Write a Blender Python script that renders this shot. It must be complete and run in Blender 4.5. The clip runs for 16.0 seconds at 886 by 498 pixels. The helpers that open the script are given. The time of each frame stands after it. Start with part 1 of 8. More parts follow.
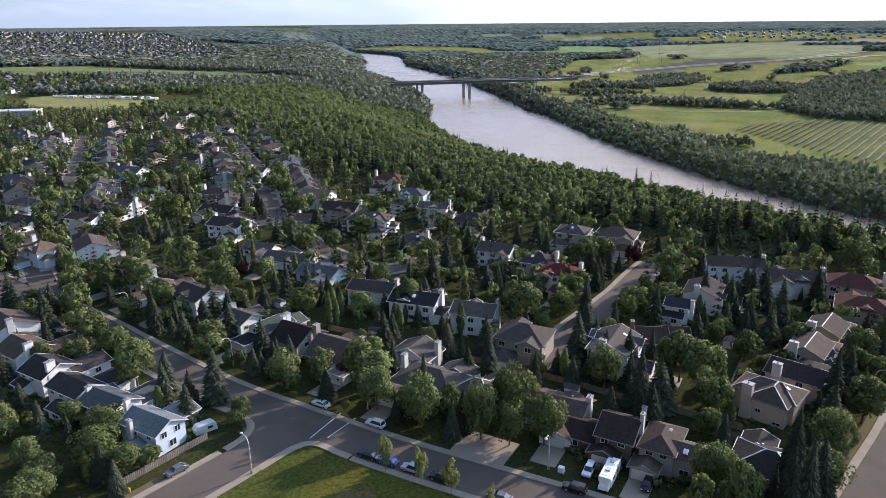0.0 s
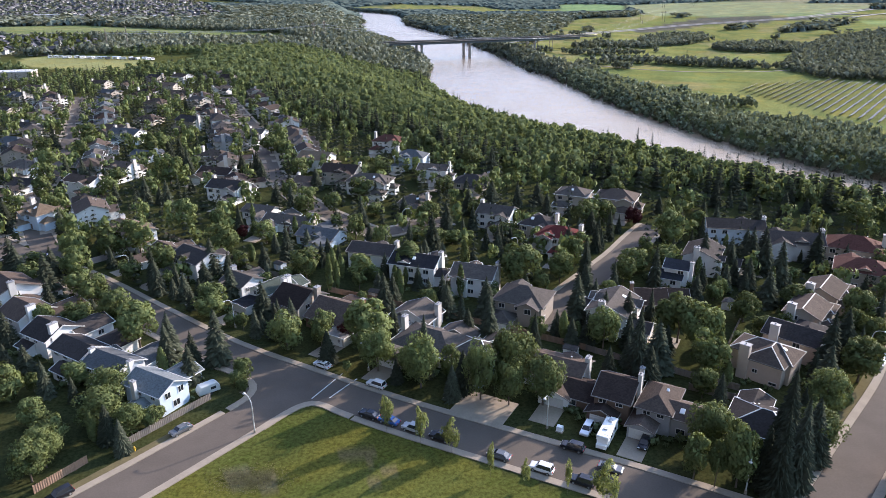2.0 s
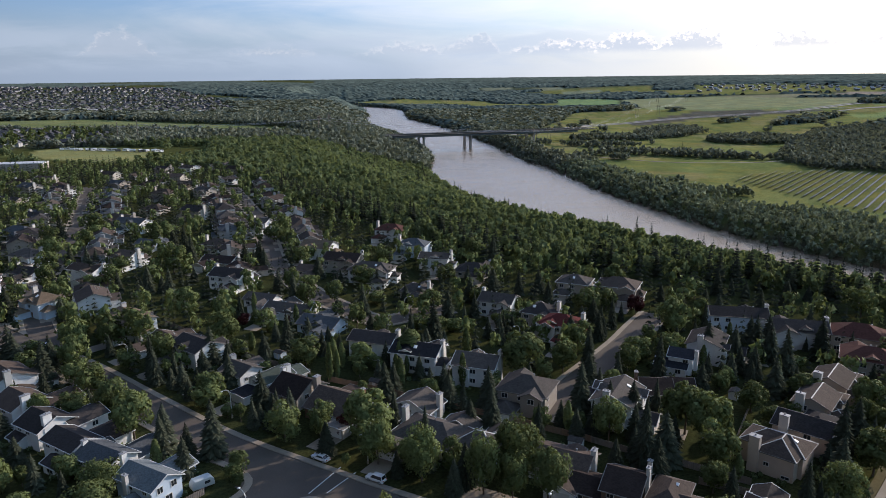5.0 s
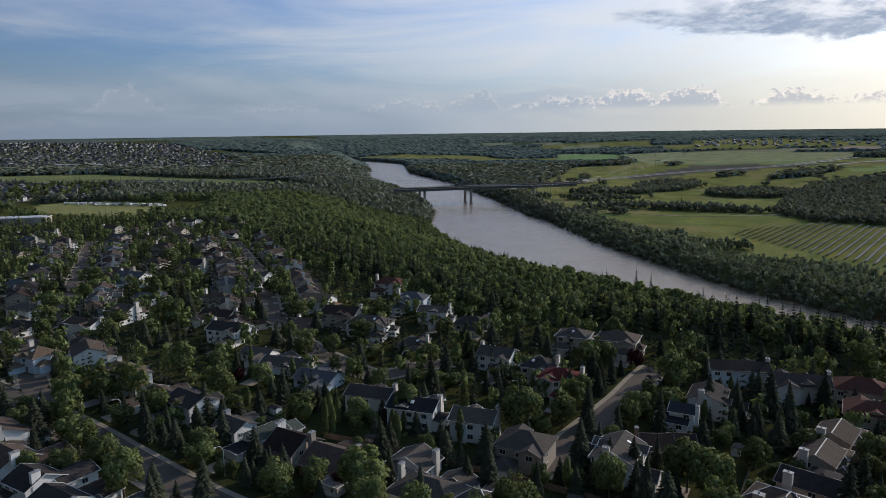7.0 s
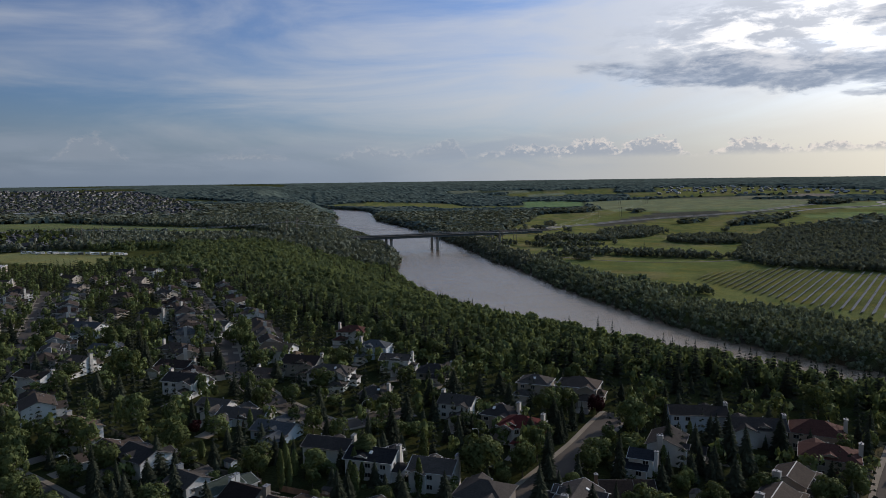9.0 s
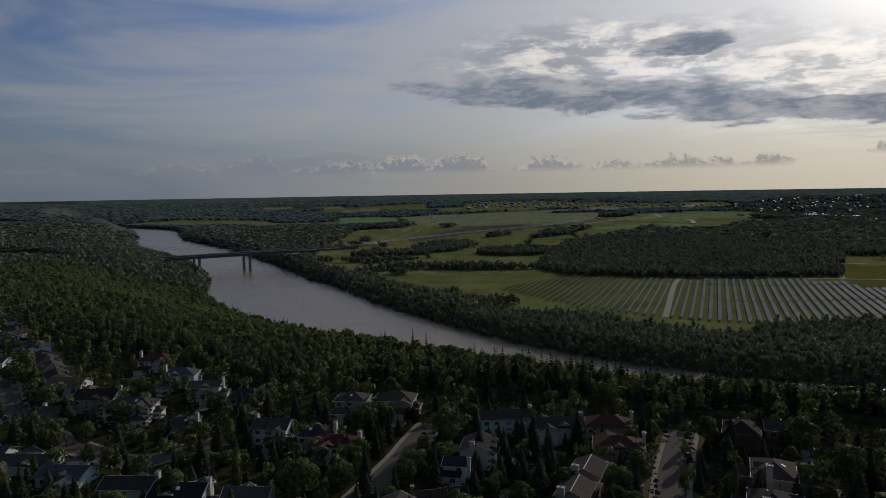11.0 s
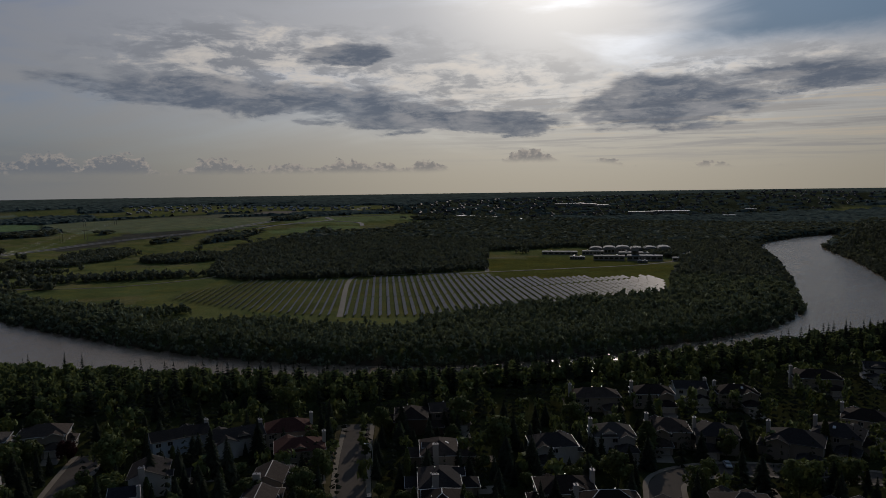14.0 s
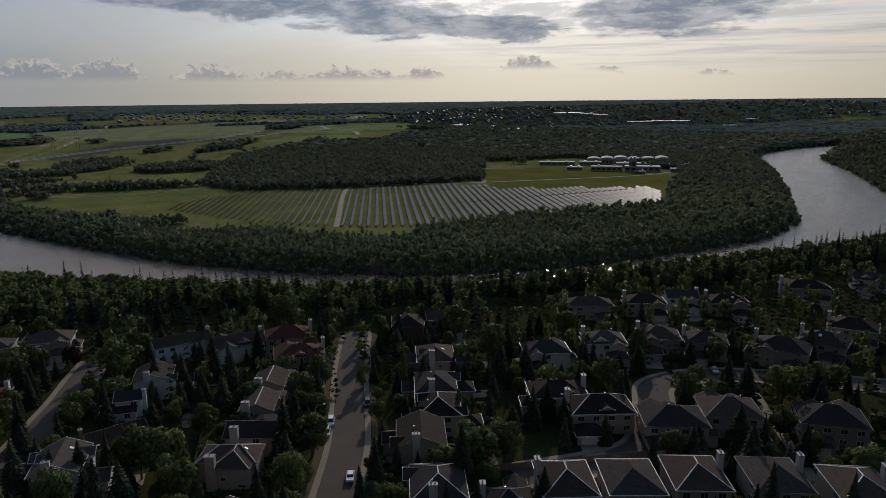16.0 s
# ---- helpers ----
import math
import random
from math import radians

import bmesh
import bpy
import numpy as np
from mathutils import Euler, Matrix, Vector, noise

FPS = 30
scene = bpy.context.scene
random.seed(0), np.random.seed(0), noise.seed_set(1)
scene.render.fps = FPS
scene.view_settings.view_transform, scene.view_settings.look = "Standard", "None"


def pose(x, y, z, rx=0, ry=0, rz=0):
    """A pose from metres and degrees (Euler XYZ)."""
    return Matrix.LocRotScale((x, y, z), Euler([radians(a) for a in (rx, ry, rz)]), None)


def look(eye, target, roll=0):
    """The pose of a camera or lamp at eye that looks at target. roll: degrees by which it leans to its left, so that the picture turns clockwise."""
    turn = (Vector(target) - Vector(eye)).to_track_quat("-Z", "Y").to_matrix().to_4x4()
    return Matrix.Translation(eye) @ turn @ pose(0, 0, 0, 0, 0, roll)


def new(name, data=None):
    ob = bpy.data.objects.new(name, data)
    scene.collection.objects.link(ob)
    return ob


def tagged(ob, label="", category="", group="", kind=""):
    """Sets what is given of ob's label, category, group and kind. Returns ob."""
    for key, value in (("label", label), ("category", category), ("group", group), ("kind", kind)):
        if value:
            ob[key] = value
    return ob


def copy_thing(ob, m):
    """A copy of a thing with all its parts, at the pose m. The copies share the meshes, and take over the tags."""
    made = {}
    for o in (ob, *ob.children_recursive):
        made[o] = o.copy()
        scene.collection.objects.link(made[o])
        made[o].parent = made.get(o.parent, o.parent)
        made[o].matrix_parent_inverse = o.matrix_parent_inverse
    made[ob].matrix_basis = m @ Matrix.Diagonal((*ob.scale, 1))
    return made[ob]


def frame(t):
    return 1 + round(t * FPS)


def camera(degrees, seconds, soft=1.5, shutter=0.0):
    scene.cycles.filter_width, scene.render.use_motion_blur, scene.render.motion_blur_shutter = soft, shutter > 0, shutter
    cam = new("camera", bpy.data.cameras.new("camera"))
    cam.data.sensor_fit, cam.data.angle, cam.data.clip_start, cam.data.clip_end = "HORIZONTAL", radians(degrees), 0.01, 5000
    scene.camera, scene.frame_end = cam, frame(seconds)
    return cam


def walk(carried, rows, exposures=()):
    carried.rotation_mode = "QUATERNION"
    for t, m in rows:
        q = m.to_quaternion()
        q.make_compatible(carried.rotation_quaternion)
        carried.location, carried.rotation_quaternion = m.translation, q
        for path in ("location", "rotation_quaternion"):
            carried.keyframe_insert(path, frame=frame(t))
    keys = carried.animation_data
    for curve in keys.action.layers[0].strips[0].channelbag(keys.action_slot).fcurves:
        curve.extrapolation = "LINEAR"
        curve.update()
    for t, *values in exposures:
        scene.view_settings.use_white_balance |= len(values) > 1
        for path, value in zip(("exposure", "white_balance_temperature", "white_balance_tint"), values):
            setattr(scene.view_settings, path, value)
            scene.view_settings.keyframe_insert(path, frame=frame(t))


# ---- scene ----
# metres; the eye hovers 85 m over the houses, x to the right and y ahead of its first heading
cam = camera(64.15, 16.0, soft=0.8)
PATH = [
    (0.0, 0.00, 0.00, 85.00, 72.124, 0.505, -0.003),
    (0.5, 0.00, 0.00, 85.00, 71.576, 0.592, -0.019),
    (1.0, 0.00, 0.00, 85.00, 68.586, 0.591, -0.036),
    (1.5, 0.00, 0.00, 85.00, 68.526, 0.579, -0.036),
    (2.0, 0.00, 0.00, 85.00, 69.067, 0.573, -0.026),
    (2.5, 0.00, 0.00, 85.00, 70.293, 0.541, 0.008),
    (3.0, 0.00, 0.00, 85.00, 71.486, 0.534, 0.033),
    (3.5, 0.00, 0.00, 85.00, 72.733, 0.555, 0.053),
    (4.0, 0.00, 0.00, 85.00, 73.926, 0.631, 0.039),
    (6.5, 0.61, 0.10, 84.99, 79.442, 0.676, 0.151),
    (7.0, 1.30, -0.04, 85.03, 80.516, 0.740, 0.199),
    (7.5, 2.00, 0.03, 84.89, 81.668, 0.874, 0.213),
    (8.0, 2.71, -0.10, 84.78, 82.776, 0.807, 0.218),
    (10.5, 5.50, -2.03, 85.73, 85.393, 0.987, -12.837),
    (11.0, 5.50, -2.03, 85.73, 85.371, 0.938, -17.234),
    (11.5, 5.50, -2.03, 85.73, 85.345, 0.850, -21.718),
    (12.0, 5.50, -2.03, 85.73, 85.290, 0.780, -26.904),
    (12.5, 5.50, -2.03, 85.73, 85.291, 0.765, -32.209),
    (13.0, 5.50, -2.03, 85.73, 85.283, 0.754, -37.492),
    (13.5, 5.50, -2.03, 85.73, 85.261, 0.771, -41.792),
    (14.0, 5.50, -2.03, 85.73, 85.283, 0.817, -43.270),
    (14.5, 5.50, -2.03, 85.73, 85.283, 0.813, -43.283),
    (15.0, 5.50, -2.03, 85.73, 82.382, 0.650, -43.361),
    (15.5, 5.50, -2.03, 85.73, 78.045, 0.681, -43.529),
    (16.0, 5.50, -2.03, 85.73, 78.022, 0.598, -43.527),
]
walk(cam, [(t, pose(x, y, z, a, b, c)) for t, x, y, z, a, b, c in PATH],
     exposures=[(0.0, 0.7, 6250, 20), (0.5, 0.7, 6250, 20), (1.0, 0.87, 6250, 21), (2.5, 1.08, 6250, 19), (4.2, 0.36, 6250, 18), (6.3, -0.35, 6250, 13), (8.2, -0.85, 6250, 13), (10.4, -1.2, 6250, 15), (11.0, -1.7, 6450, 14), (12.0, -2.0, 6450, 14), (14.4, -2.3, 6450, 14), (15.0, -2.28, 6450, 14), (15.5, -1.95, 6450, 14), (16.0, -1.42, 6450, 14)])

# ---- sky and sun ----
SUN_AZIMUTH, SUN_HEIGHT = 53.0, 20.5
SUN_WAY = Vector((math.sin(radians(SUN_AZIMUTH)) * math.cos(radians(SUN_HEIGHT)), math.cos(radians(SUN_AZIMUTH)) * math.cos(radians(SUN_HEIGHT)), math.sin(radians(SUN_HEIGHT))))
sun = new("sun", bpy.data.lights.new("sun", "SUN"))
sun.data.energy, sun.data.angle, sun.data.color = 5.0, radians(0.8), (1.0, 0.89, 0.75)
sun.matrix_world = look(SUN_WAY * 300, (0, 0, 0))


class Graph:
    """Short hand for wiring shader nodes."""

    def __init__(self, tree):
        self.tree = tree
        tree.nodes.clear()

    def node(self, kind, inputs=(), **settings):
        n = self.tree.nodes.new(kind)
        for key, value in settings.items():
            setattr(n, key, value)
        for key, value in dict(inputs).items():
            if isinstance(value, bpy.types.NodeSocket):
                self.tree.links.new(value, n.inputs[key])
            else:
                n.inputs[key].default_value = value
        return n

    def math(self, op, a, b=0.0, c=0.0, clamp=False):
        return self.node("ShaderNodeMath", {0: a, 1: b, 2: c}, operation=op, use_clamp=clamp).outputs[0]

    def ramp(self, value, low, high, a=0.0, b=1.0):
        n = self.node("ShaderNodeMapRange", {0: value, 1: low, 2: high, 3: a, 4: b}, interpolation_type="SMOOTHSTEP")
        return n.outputs[0]

    def mix(self, factor, a, b, mode="MIX"):
        n = self.node("ShaderNodeMix", data_type="RGBA", blend_type=mode, clamp_factor=True)
        for index, value in ((0, factor), (6, a), (7, b)):
            if isinstance(value, bpy.types.NodeSocket):
                self.tree.links.new(value, n.inputs[index])
            else:
                n.inputs[index].default_value = value if index == 0 else (*value, 1)
        return n.outputs[2]

    def noise(self, vector, scale, detail=4.0, rough=0.55, distort=0.0):
        return self.node("ShaderNodeTexNoise", {"Vector": vector, "Scale": scale, "Detail": detail, "Roughness": rough, "Distortion": distort}).outputs[0]

    def xyz(self, x, y, z):
        return self.node("ShaderNodeCombineXYZ", {0: x, 1: y, 2: z}).outputs[0]


world = bpy.data.worlds.new("world")
scene.world = world
world.use_nodes = True
g = Graph(world.node_tree)
way = g.node("ShaderNodeTexCoord").outputs["Generated"]
sep = g.node("ShaderNodeSeparateXYZ", {0: way})
sx, sy, sz = sep.outputs
azimuth = g.math("MULTIPLY", g.math("ARCTAN2", sx, sy), 57.2958)
lift = g.math("MULTIPLY", g.math("ARCSINE", sz), 57.2958)
sky = g.node("ShaderNodeTexSky", sky_type="NISHITA", sun_disc=False, sun_elevation=radians(SUN_HEIGHT), sun_rotation=radians(SUN_AZIMUTH), air_density=1.0, dust_density=1.6, ozone_density=2.0)
clear = g.mix(1.0, sky.outputs[0], (0.088, 0.115, 0.165), "MULTIPLY")
# glare of the veiled sun
toward = g.node("ShaderNodeVectorMath", {0: way, 1: SUN_WAY}, operation="DOT_PRODUCT").outputs["Value"]
off_sun = g.math("MULTIPLY", g.math("ARCCOSINE", toward), 57.2958)
glare = g.math("ADD", g.math("MULTIPLY", g.ramp(off_sun, 42.0, 0.0), 0.95), g.math("MULTIPLY", g.ramp(off_sun, 15.0, 0.0), 2.0))
# the plane of the cloud layer, seen in perspective
over = g.math("ADD", g.math("MAXIMUM", sz, 0.0), 0.10)
deck = g.xyz(g.math("DIVIDE", sx, over), g.math("DIVIDE", sy, over), 0.0)
band = g.xyz(g.math("MULTIPLY", azimuth, 0.045), g.math("MULTIPLY", lift, 0.22), 3.0)
# thin high veil, thicker towards the sun
veil_shape = g.noise(band, 0.9, 6, 0.55, 0.6)
veil = g.math("MULTIPLY", g.ramp(g.math("ADD", veil_shape, g.math("MULTIPLY", g.ramp(azimuth, -25.0, 30.0), 0.34)), 0.40, 0.85), 0.9, clamp=True)
veil = g.math("MULTIPLY", veil, g.ramp(lift, 40.0, 17.0, 0.12, 1.0))
veil = g.math("MULTIPLY", veil, g.math("SUBTRACT", 1.0, g.math("MULTIPLY", g.math("MULTIPLY", g.ramp(azimuth, 57.0, 72.0), g.ramp(lift, 9.0, 14.0)), 0.8)))
veil_colour = g.mix(g.ramp(lift, 0.0, 16.0), (0.90, 0.90, 0.84), (0.86, 0.92, 1.0))
shade = g.mix(veil, clear, veil_colour)
haze = g.ramp(lift, 7.0, 0.0, 0.0, 0.75)
haze_colour = g.mix(g.ramp(azimuth, -10.0, 45.0), (0.43, 0.54, 0.68), (0.88, 0.79, 0.57))
shade = g.mix(haze, shade, haze_colour)
glare_colour = g.node("ShaderNodeVectorMath", {0: (1.0, 0.93, 0.78), 3: glare}, operation="SCALE").outputs[0]
# the sky turns deeper away from the sun
deeper = g.ramp(off_sun, 150.0, 80.0, 0.5, 1.0)
shade = g.node("ShaderNodeVectorMath", {0: shade, 3: deeper}, operation="SCALE").outputs[0]
shade = g.mix(g.ramp(off_sun, 75.0, 120.0, 0.0, 0.8), shade, (0.15, 0.156, 0.165))
# broken bank of heavier cloud some way above the horizon
flat = g.xyz(g.math("MULTIPLY", azimuth, 0.05), g.math("MULTIPLY", lift, 0.20), 1.7)
form = g.noise(flat, 1.15, 5, 0.55, 0.5)
curd = g.noise(deck, 2.6, 7, 0.62, 0.2)
mottle = g.noise(g.xyz(g.math("MULTIPLY", azimuth, 0.30), g.math("MULTIPLY", lift, 0.95), 3.3), 1.0, 8, 0.64, 0.25)
tatter = g.noise(g.xyz(g.math("MULTIPLY", azimuth, 0.22), g.math("MULTIPLY", lift, 0.62), 5.2), 1.0, 8, 0.62, 0.3)


def larger(values):
    out = values[0]
    for v in values[1:]:
        out = g.math("MAXIMUM", out, v)
    return out


def mass_at(a, l, wide, tall, tilt=0.0):
    """A cloud mass about a bearing and a height, its rim torn; tilt lowers it with the bearing."""
    u = g.math("DIVIDE", g.math("SUBTRACT", g.math("ADD", azimuth, g.math("MULTIPLY", g.math("SUBTRACT", form, 0.5), 16.0)), a), wide)
    w = g.math("ADD", g.math("SUBTRACT", lift, l), g.math("MULTIPLY", g.math("SUBTRACT", azimuth, a), tilt))
    w = g.math("DIVIDE", g.math("ADD", w, g.math("MULTIPLY", g.math("SUBTRACT", tatter, 0.5), 2.2)), tall)
    return g.ramp(g.math("ADD", g.math("MULTIPLY", u, u), g.math("MULTIPLY", w, w)), 1.5, 0.05)


masses = larger([mass_at(26.0, 7.5, 11.5, 1.4, 0.07), mass_at(36.5, 6.6, 8.0, 1.9, 0.1), mass_at(37.2, 10.7, 4.0, 0.9), mass_at(46.5, 5.5, 8.5, 1.1, 0.03), mass_at(59.8, 6.5, 6.0, 2.4), mass_at(69.0, 7.7, 8.0, 1.1, -0.05)])
fluff = larger([mass_at(31.0, 9.6, 15.0, 3.6), mass_at(44.0, 7.6, 14.0, 3.2), mass_at(62.0, 7.4, 15.0, 2.6, -0.06)])
lit = g.math("ADD", g.math("MULTIPLY", fluff, 0.8), g.math("MULTIPLY", g.math("SUBTRACT", mottle, 0.5), 3.4))
shade = g.mix(g.math("MULTIPLY", g.math("MULTIPLY", g.ramp(lit, 0.45, 1.3), g.ramp(fluff, 0.02, 0.4)), 0.9), shade, (1.7, 1.62, 1.48))
shade = g.mix(g.math("MULTIPLY", fluff, g.ramp(mottle, 0.54, 0.40, 0.0, 0.8)), shade, (0.44, 0.51, 0.62))
broken = g.math("ADD", g.math("MULTIPLY", g.math("SUBTRACT", curd, 0.5), 2.4), g.math("ADD", g.math("MULTIPLY", g.math("SUBTRACT", mottle, 0.5), 1.5), g.math("MULTIPLY", g.math("SUBTRACT", tatter, 0.5), 1.2)))
thick = g.math("MULTIPLY", g.ramp(g.math("ADD", masses, broken), 0.15, 0.9), g.ramp(masses, 0.02, 0.45))
heavy = g.mix(g.ramp(mottle, 0.38, 0.7), (0.29, 0.38, 0.52), (0.76, 0.81, 0.88))
# dim blue stretch over the bank, and clear sky beyond the veil
dim = mass_at(30.0, 18.0, 14.0, 3.4)
shade = g.mix(g.math("MULTIPLY", dim, 0.55), shade, (0.42, 0.52, 0.66))
gap = g.math("MULTIPLY", g.ramp(g.math("ADD", azimuth, g.math("MULTIPLY", form, 14.0)), 66.0, 74.0), g.ramp(g.math("ADD", lift, g.math("MULTIPLY", g.math("SUBTRACT", tatter, 0.5), 1.6)), 9.6, 11.4))
# long flat streaks under the bank towards the sun
streak = g.noise(g.xyz(g.math("MULTIPLY", azimuth, 0.075), g.math("MULTIPLY", lift, 1.7), 6.0), 1.0, 7, 0.62, 0.5)
low_band = g.math("MULTIPLY", g.ramp(lift, 1.2, 3.4), g.ramp(lift, 9.0, 6.5))
shade = g.mix(g.math("MULTIPLY", g.math("MULTIPLY", g.ramp(streak, 0.47, 0.62), g.ramp(azimuth, 34.0, 56.0)), g.math("MULTIPLY", low_band, 0.8)), shade, (0.60, 0.61, 0.62))
shade = g.mix(g.math("MULTIPLY", g.math("MULTIPLY", g.ramp(streak, 0.46, 0.34), g.ramp(azimuth, 40.0, 58.0)), g.math("MULTIPLY", low_band, 0.7)), shade, (1.25, 1.08, 0.82))
shade = g.mix(g.math("MULTIPLY", thick, 0.8), shade, heavy)
glow_cut = g.math("MULTIPLY", g.math("SUBTRACT", 1.0, g.math("MULTIPLY", thick, 0.9)), g.math("SUBTRACT", 1.0, g.math("MULTIPLY", gap, 0.9)))
shade = g.mix(g.math("MULTIPLY", gap, 0.85), shade, (0.36, 0.6, 0.86))
shade = g.mix(glow_cut, shade, glare_colour, "ADD")
# soft grey mass low on the side away from the sun
lowmass = g.noise(g.xyz(g.math("MULTIPLY", azimuth, 0.10), g.math("MULTIPLY", lift, 0.45), 12.0), 1.0, 6, 0.6, 0.5)
soft_low = g.math("MULTIPLY", g.math("MULTIPLY", g.ramp(lowmass, 0.38, 0.60), g.ramp(azimuth, 22.0, 2.0)), g.math("MULTIPLY", g.ramp(lift, 4.6, 2.6), g.ramp(lift, 0.2, 1.2)))
shade = g.mix(g.math("MULTIPLY", soft_low, 0.65), shade, (0.47, 0.56, 0.66))
# separate small cumulus low over the horizon, flat below and heaped above: bearing, half width, crest
puff_shape = g.noise(g.xyz(g.math("MULTIPLY", azimuth, 0.8), g.math("MULTIPLY", lift, 1.1), 9.0), 1.0, 8, 0.66, 0.4)
billow = g.noise(g.xyz(g.math("MULTIPLY", azimuth, 1.9), g.math("MULTIPLY", lift, 2.4), 2.0), 1.0, 5, 0.6, 0.3)
HEAPS = ((-24.0, 3.6, 4.9), (-13.0, 5.0, 2.9), (2.5, 3.4, 4.3), (-3.0, 6.0, 3.4), (9.0, 7.5, 3.2), (18.5, 4.2, 4.0), (14.0, 4.5, 3.9), (25.8, 4.2, 3.4), (31.0, 4.0, 2.7), (36.5, 6.5, 2.9), (35.0, 1.6, 3.3), (42.0, 3.0, 2.9), (50.2, 3.9, 4.3), (56.2, 2.4, 2.9), (64.0, 2.5, 2.2))
crest = larger([g.math("MULTIPLY", g.ramp(g.math("ABSOLUTE", g.math("SUBTRACT", azimuth, a)), half, half * 0.1), (top - 1.2) * 0.62) for a, half, top in HEAPS])
crest = g.math("ADD", g.math("ADD", crest, 1.35), g.math("ADD", g.math("MULTIPLY", g.math("SUBTRACT", puff_shape, 0.5), 2.2), g.math("MULTIPLY", g.math("SUBTRACT", billow, 0.5), 0.9)))
foot = g.math("ADD", g.ramp(g.math("ABSOLUTE", g.math("SUBTRACT", azimuth, 51.0)), 9.0, 3.0, 1.45, 2.15), g.math("MULTIPLY", g.math("SUBTRACT", billow, 0.5), 0.3))
under = g.math("SUBTRACT", crest, lift)
cumulus = g.math("MULTIPLY", g.ramp(g.math("MULTIPLY", under, g.ramp(azimuth, 4.0, 18.0, 1.0, 3.0)), 0.0, 0.5), g.ramp(g.math("SUBTRACT", lift, foot), -0.1, 0.5))
sunny = g.math("MULTIPLY", g.ramp(g.math("ADD", under, g.math("MULTIPLY", g.math("SUBTRACT", billow, 0.5), 2.6)), 0.7, -0.1), 0.85)
puff_colour = g.mix(sunny, g.mix(g.ramp(azimuth, 5.0, 40.0), (0.48, 0.55, 0.63), (0.68, 0.67, 0.65)), g.mix(g.ramp(azimuth, -5.0, 20.0), (0.82, 0.82, 0.82), (1.25, 1.13, 0.98)))
shade = g.mix(g.math("MULTIPLY", cumulus, g.ramp(azimuth, 0.0, 16.0, 0.5, 0.85)), shade, puff_colour)
# brighter towards the veiled sun
shade = g.node("ShaderNodeVectorMath", {0: shade, 3: g.ramp(off_sun, 80.0, 30.0, 1.0, 1.3)}, operation="SCALE").outputs[0]
back = g.node("ShaderNodeBackground", {"Color": shade, "Strength": 1.0})
g.node("ShaderNodeOutputWorld", {"Surface": back.outputs[0]})


# ---- materials ----
def surface(name, colour, rough=0.85, metal=0.0, vary=0.25, scale=0.6, fine=8.0, bump=0.0, each=0.0, island=0.0, through_light=0.0, attribute="", gloss=0.5, middle=0.0):
    """Procedural surface: two scales of variation, grain as relief, and a change of tone from piece to piece."""
    m = bpy.data.materials.new(name)
    m.use_nodes = True
    g = Graph(m.node_tree)
    place = g.node("ShaderNodeNewGeometry").outputs["Position"]
    broad, grain = g.noise(place, scale, 3), g.noise(place, fine, 3)
    tone = g.math("ADD", g.math("MULTIPLY", broad, vary * 1.3), g.math("MULTIPLY", grain, vary * 0.9))
    tone = g.math("ADD", tone, 1.0 - vary * 1.1)
    if middle:
        tone = g.math("MULTIPLY", tone, g.ramp(g.noise(place, middle, 5, 0.7), 0.25, 0.75, 0.5, 1.45))
    if each:
        tone = g.math("MULTIPLY", tone, g.math("ADD", g.math("MULTIPLY", g.node("ShaderNodeObjectInfo").outputs["Random"], each), 1 - each / 2))
    if island:
        tone = g.math("MULTIPLY", tone, g.math("ADD", g.math("MULTIPLY", g.node("ShaderNodeNewGeometry").outputs["Random Per Island"], island), 1 - island / 2))
    base = g.node("ShaderNodeAttribute", attribute_name=attribute).outputs["Color"] if attribute else g.node("ShaderNodeRGB").outputs[0]
    if not attribute:
        base.default_value = (*colour, 1)
    if attribute:
        dry = g.ramp(g.noise(place, 0.035, 6, 0.65, 0.4), 0.42, 0.68)
        base = g.mix(dry, base, g.mix(1.0, base, (1.3, 1.1, 0.92), "MULTIPLY"))
        base = g.mix(g.ramp(g.noise(place, 0.11, 5, 0.7), 0.5, 0.75), base, g.mix(1.0, base, (0.62, 0.72, 0.6), "MULTIPLY"))
    paint = g.node("ShaderNodeVectorMath", {0: base, 3: tone}, operation="SCALE").outputs[0]
    p = g.node("ShaderNodeBsdfPrincipled", {"Base Color": paint, "Roughness": rough, "Metallic": metal, "Specular IOR Level": gloss})
    if bump:
        b = g.node("ShaderNodeBump", {"Height": grain, "Strength": bump, "Distance": 0.05})
        m.node_tree.links.new(b.outputs[0], p.inputs["Normal"])
    out = p.outputs[0]
    if through_light:
        t = g.node("ShaderNodeBsdfTranslucent", {"Color": g.mix(1.0, paint, (1.06, 1.05, 0.74), "MULTIPLY")})
        out = g.node("ShaderNodeMixShader", {0: through_light, 1: out, 2: t.outputs[0]}).outputs[0]
    g.node("ShaderNodeOutputMaterial", {"Surface": out})
    return m


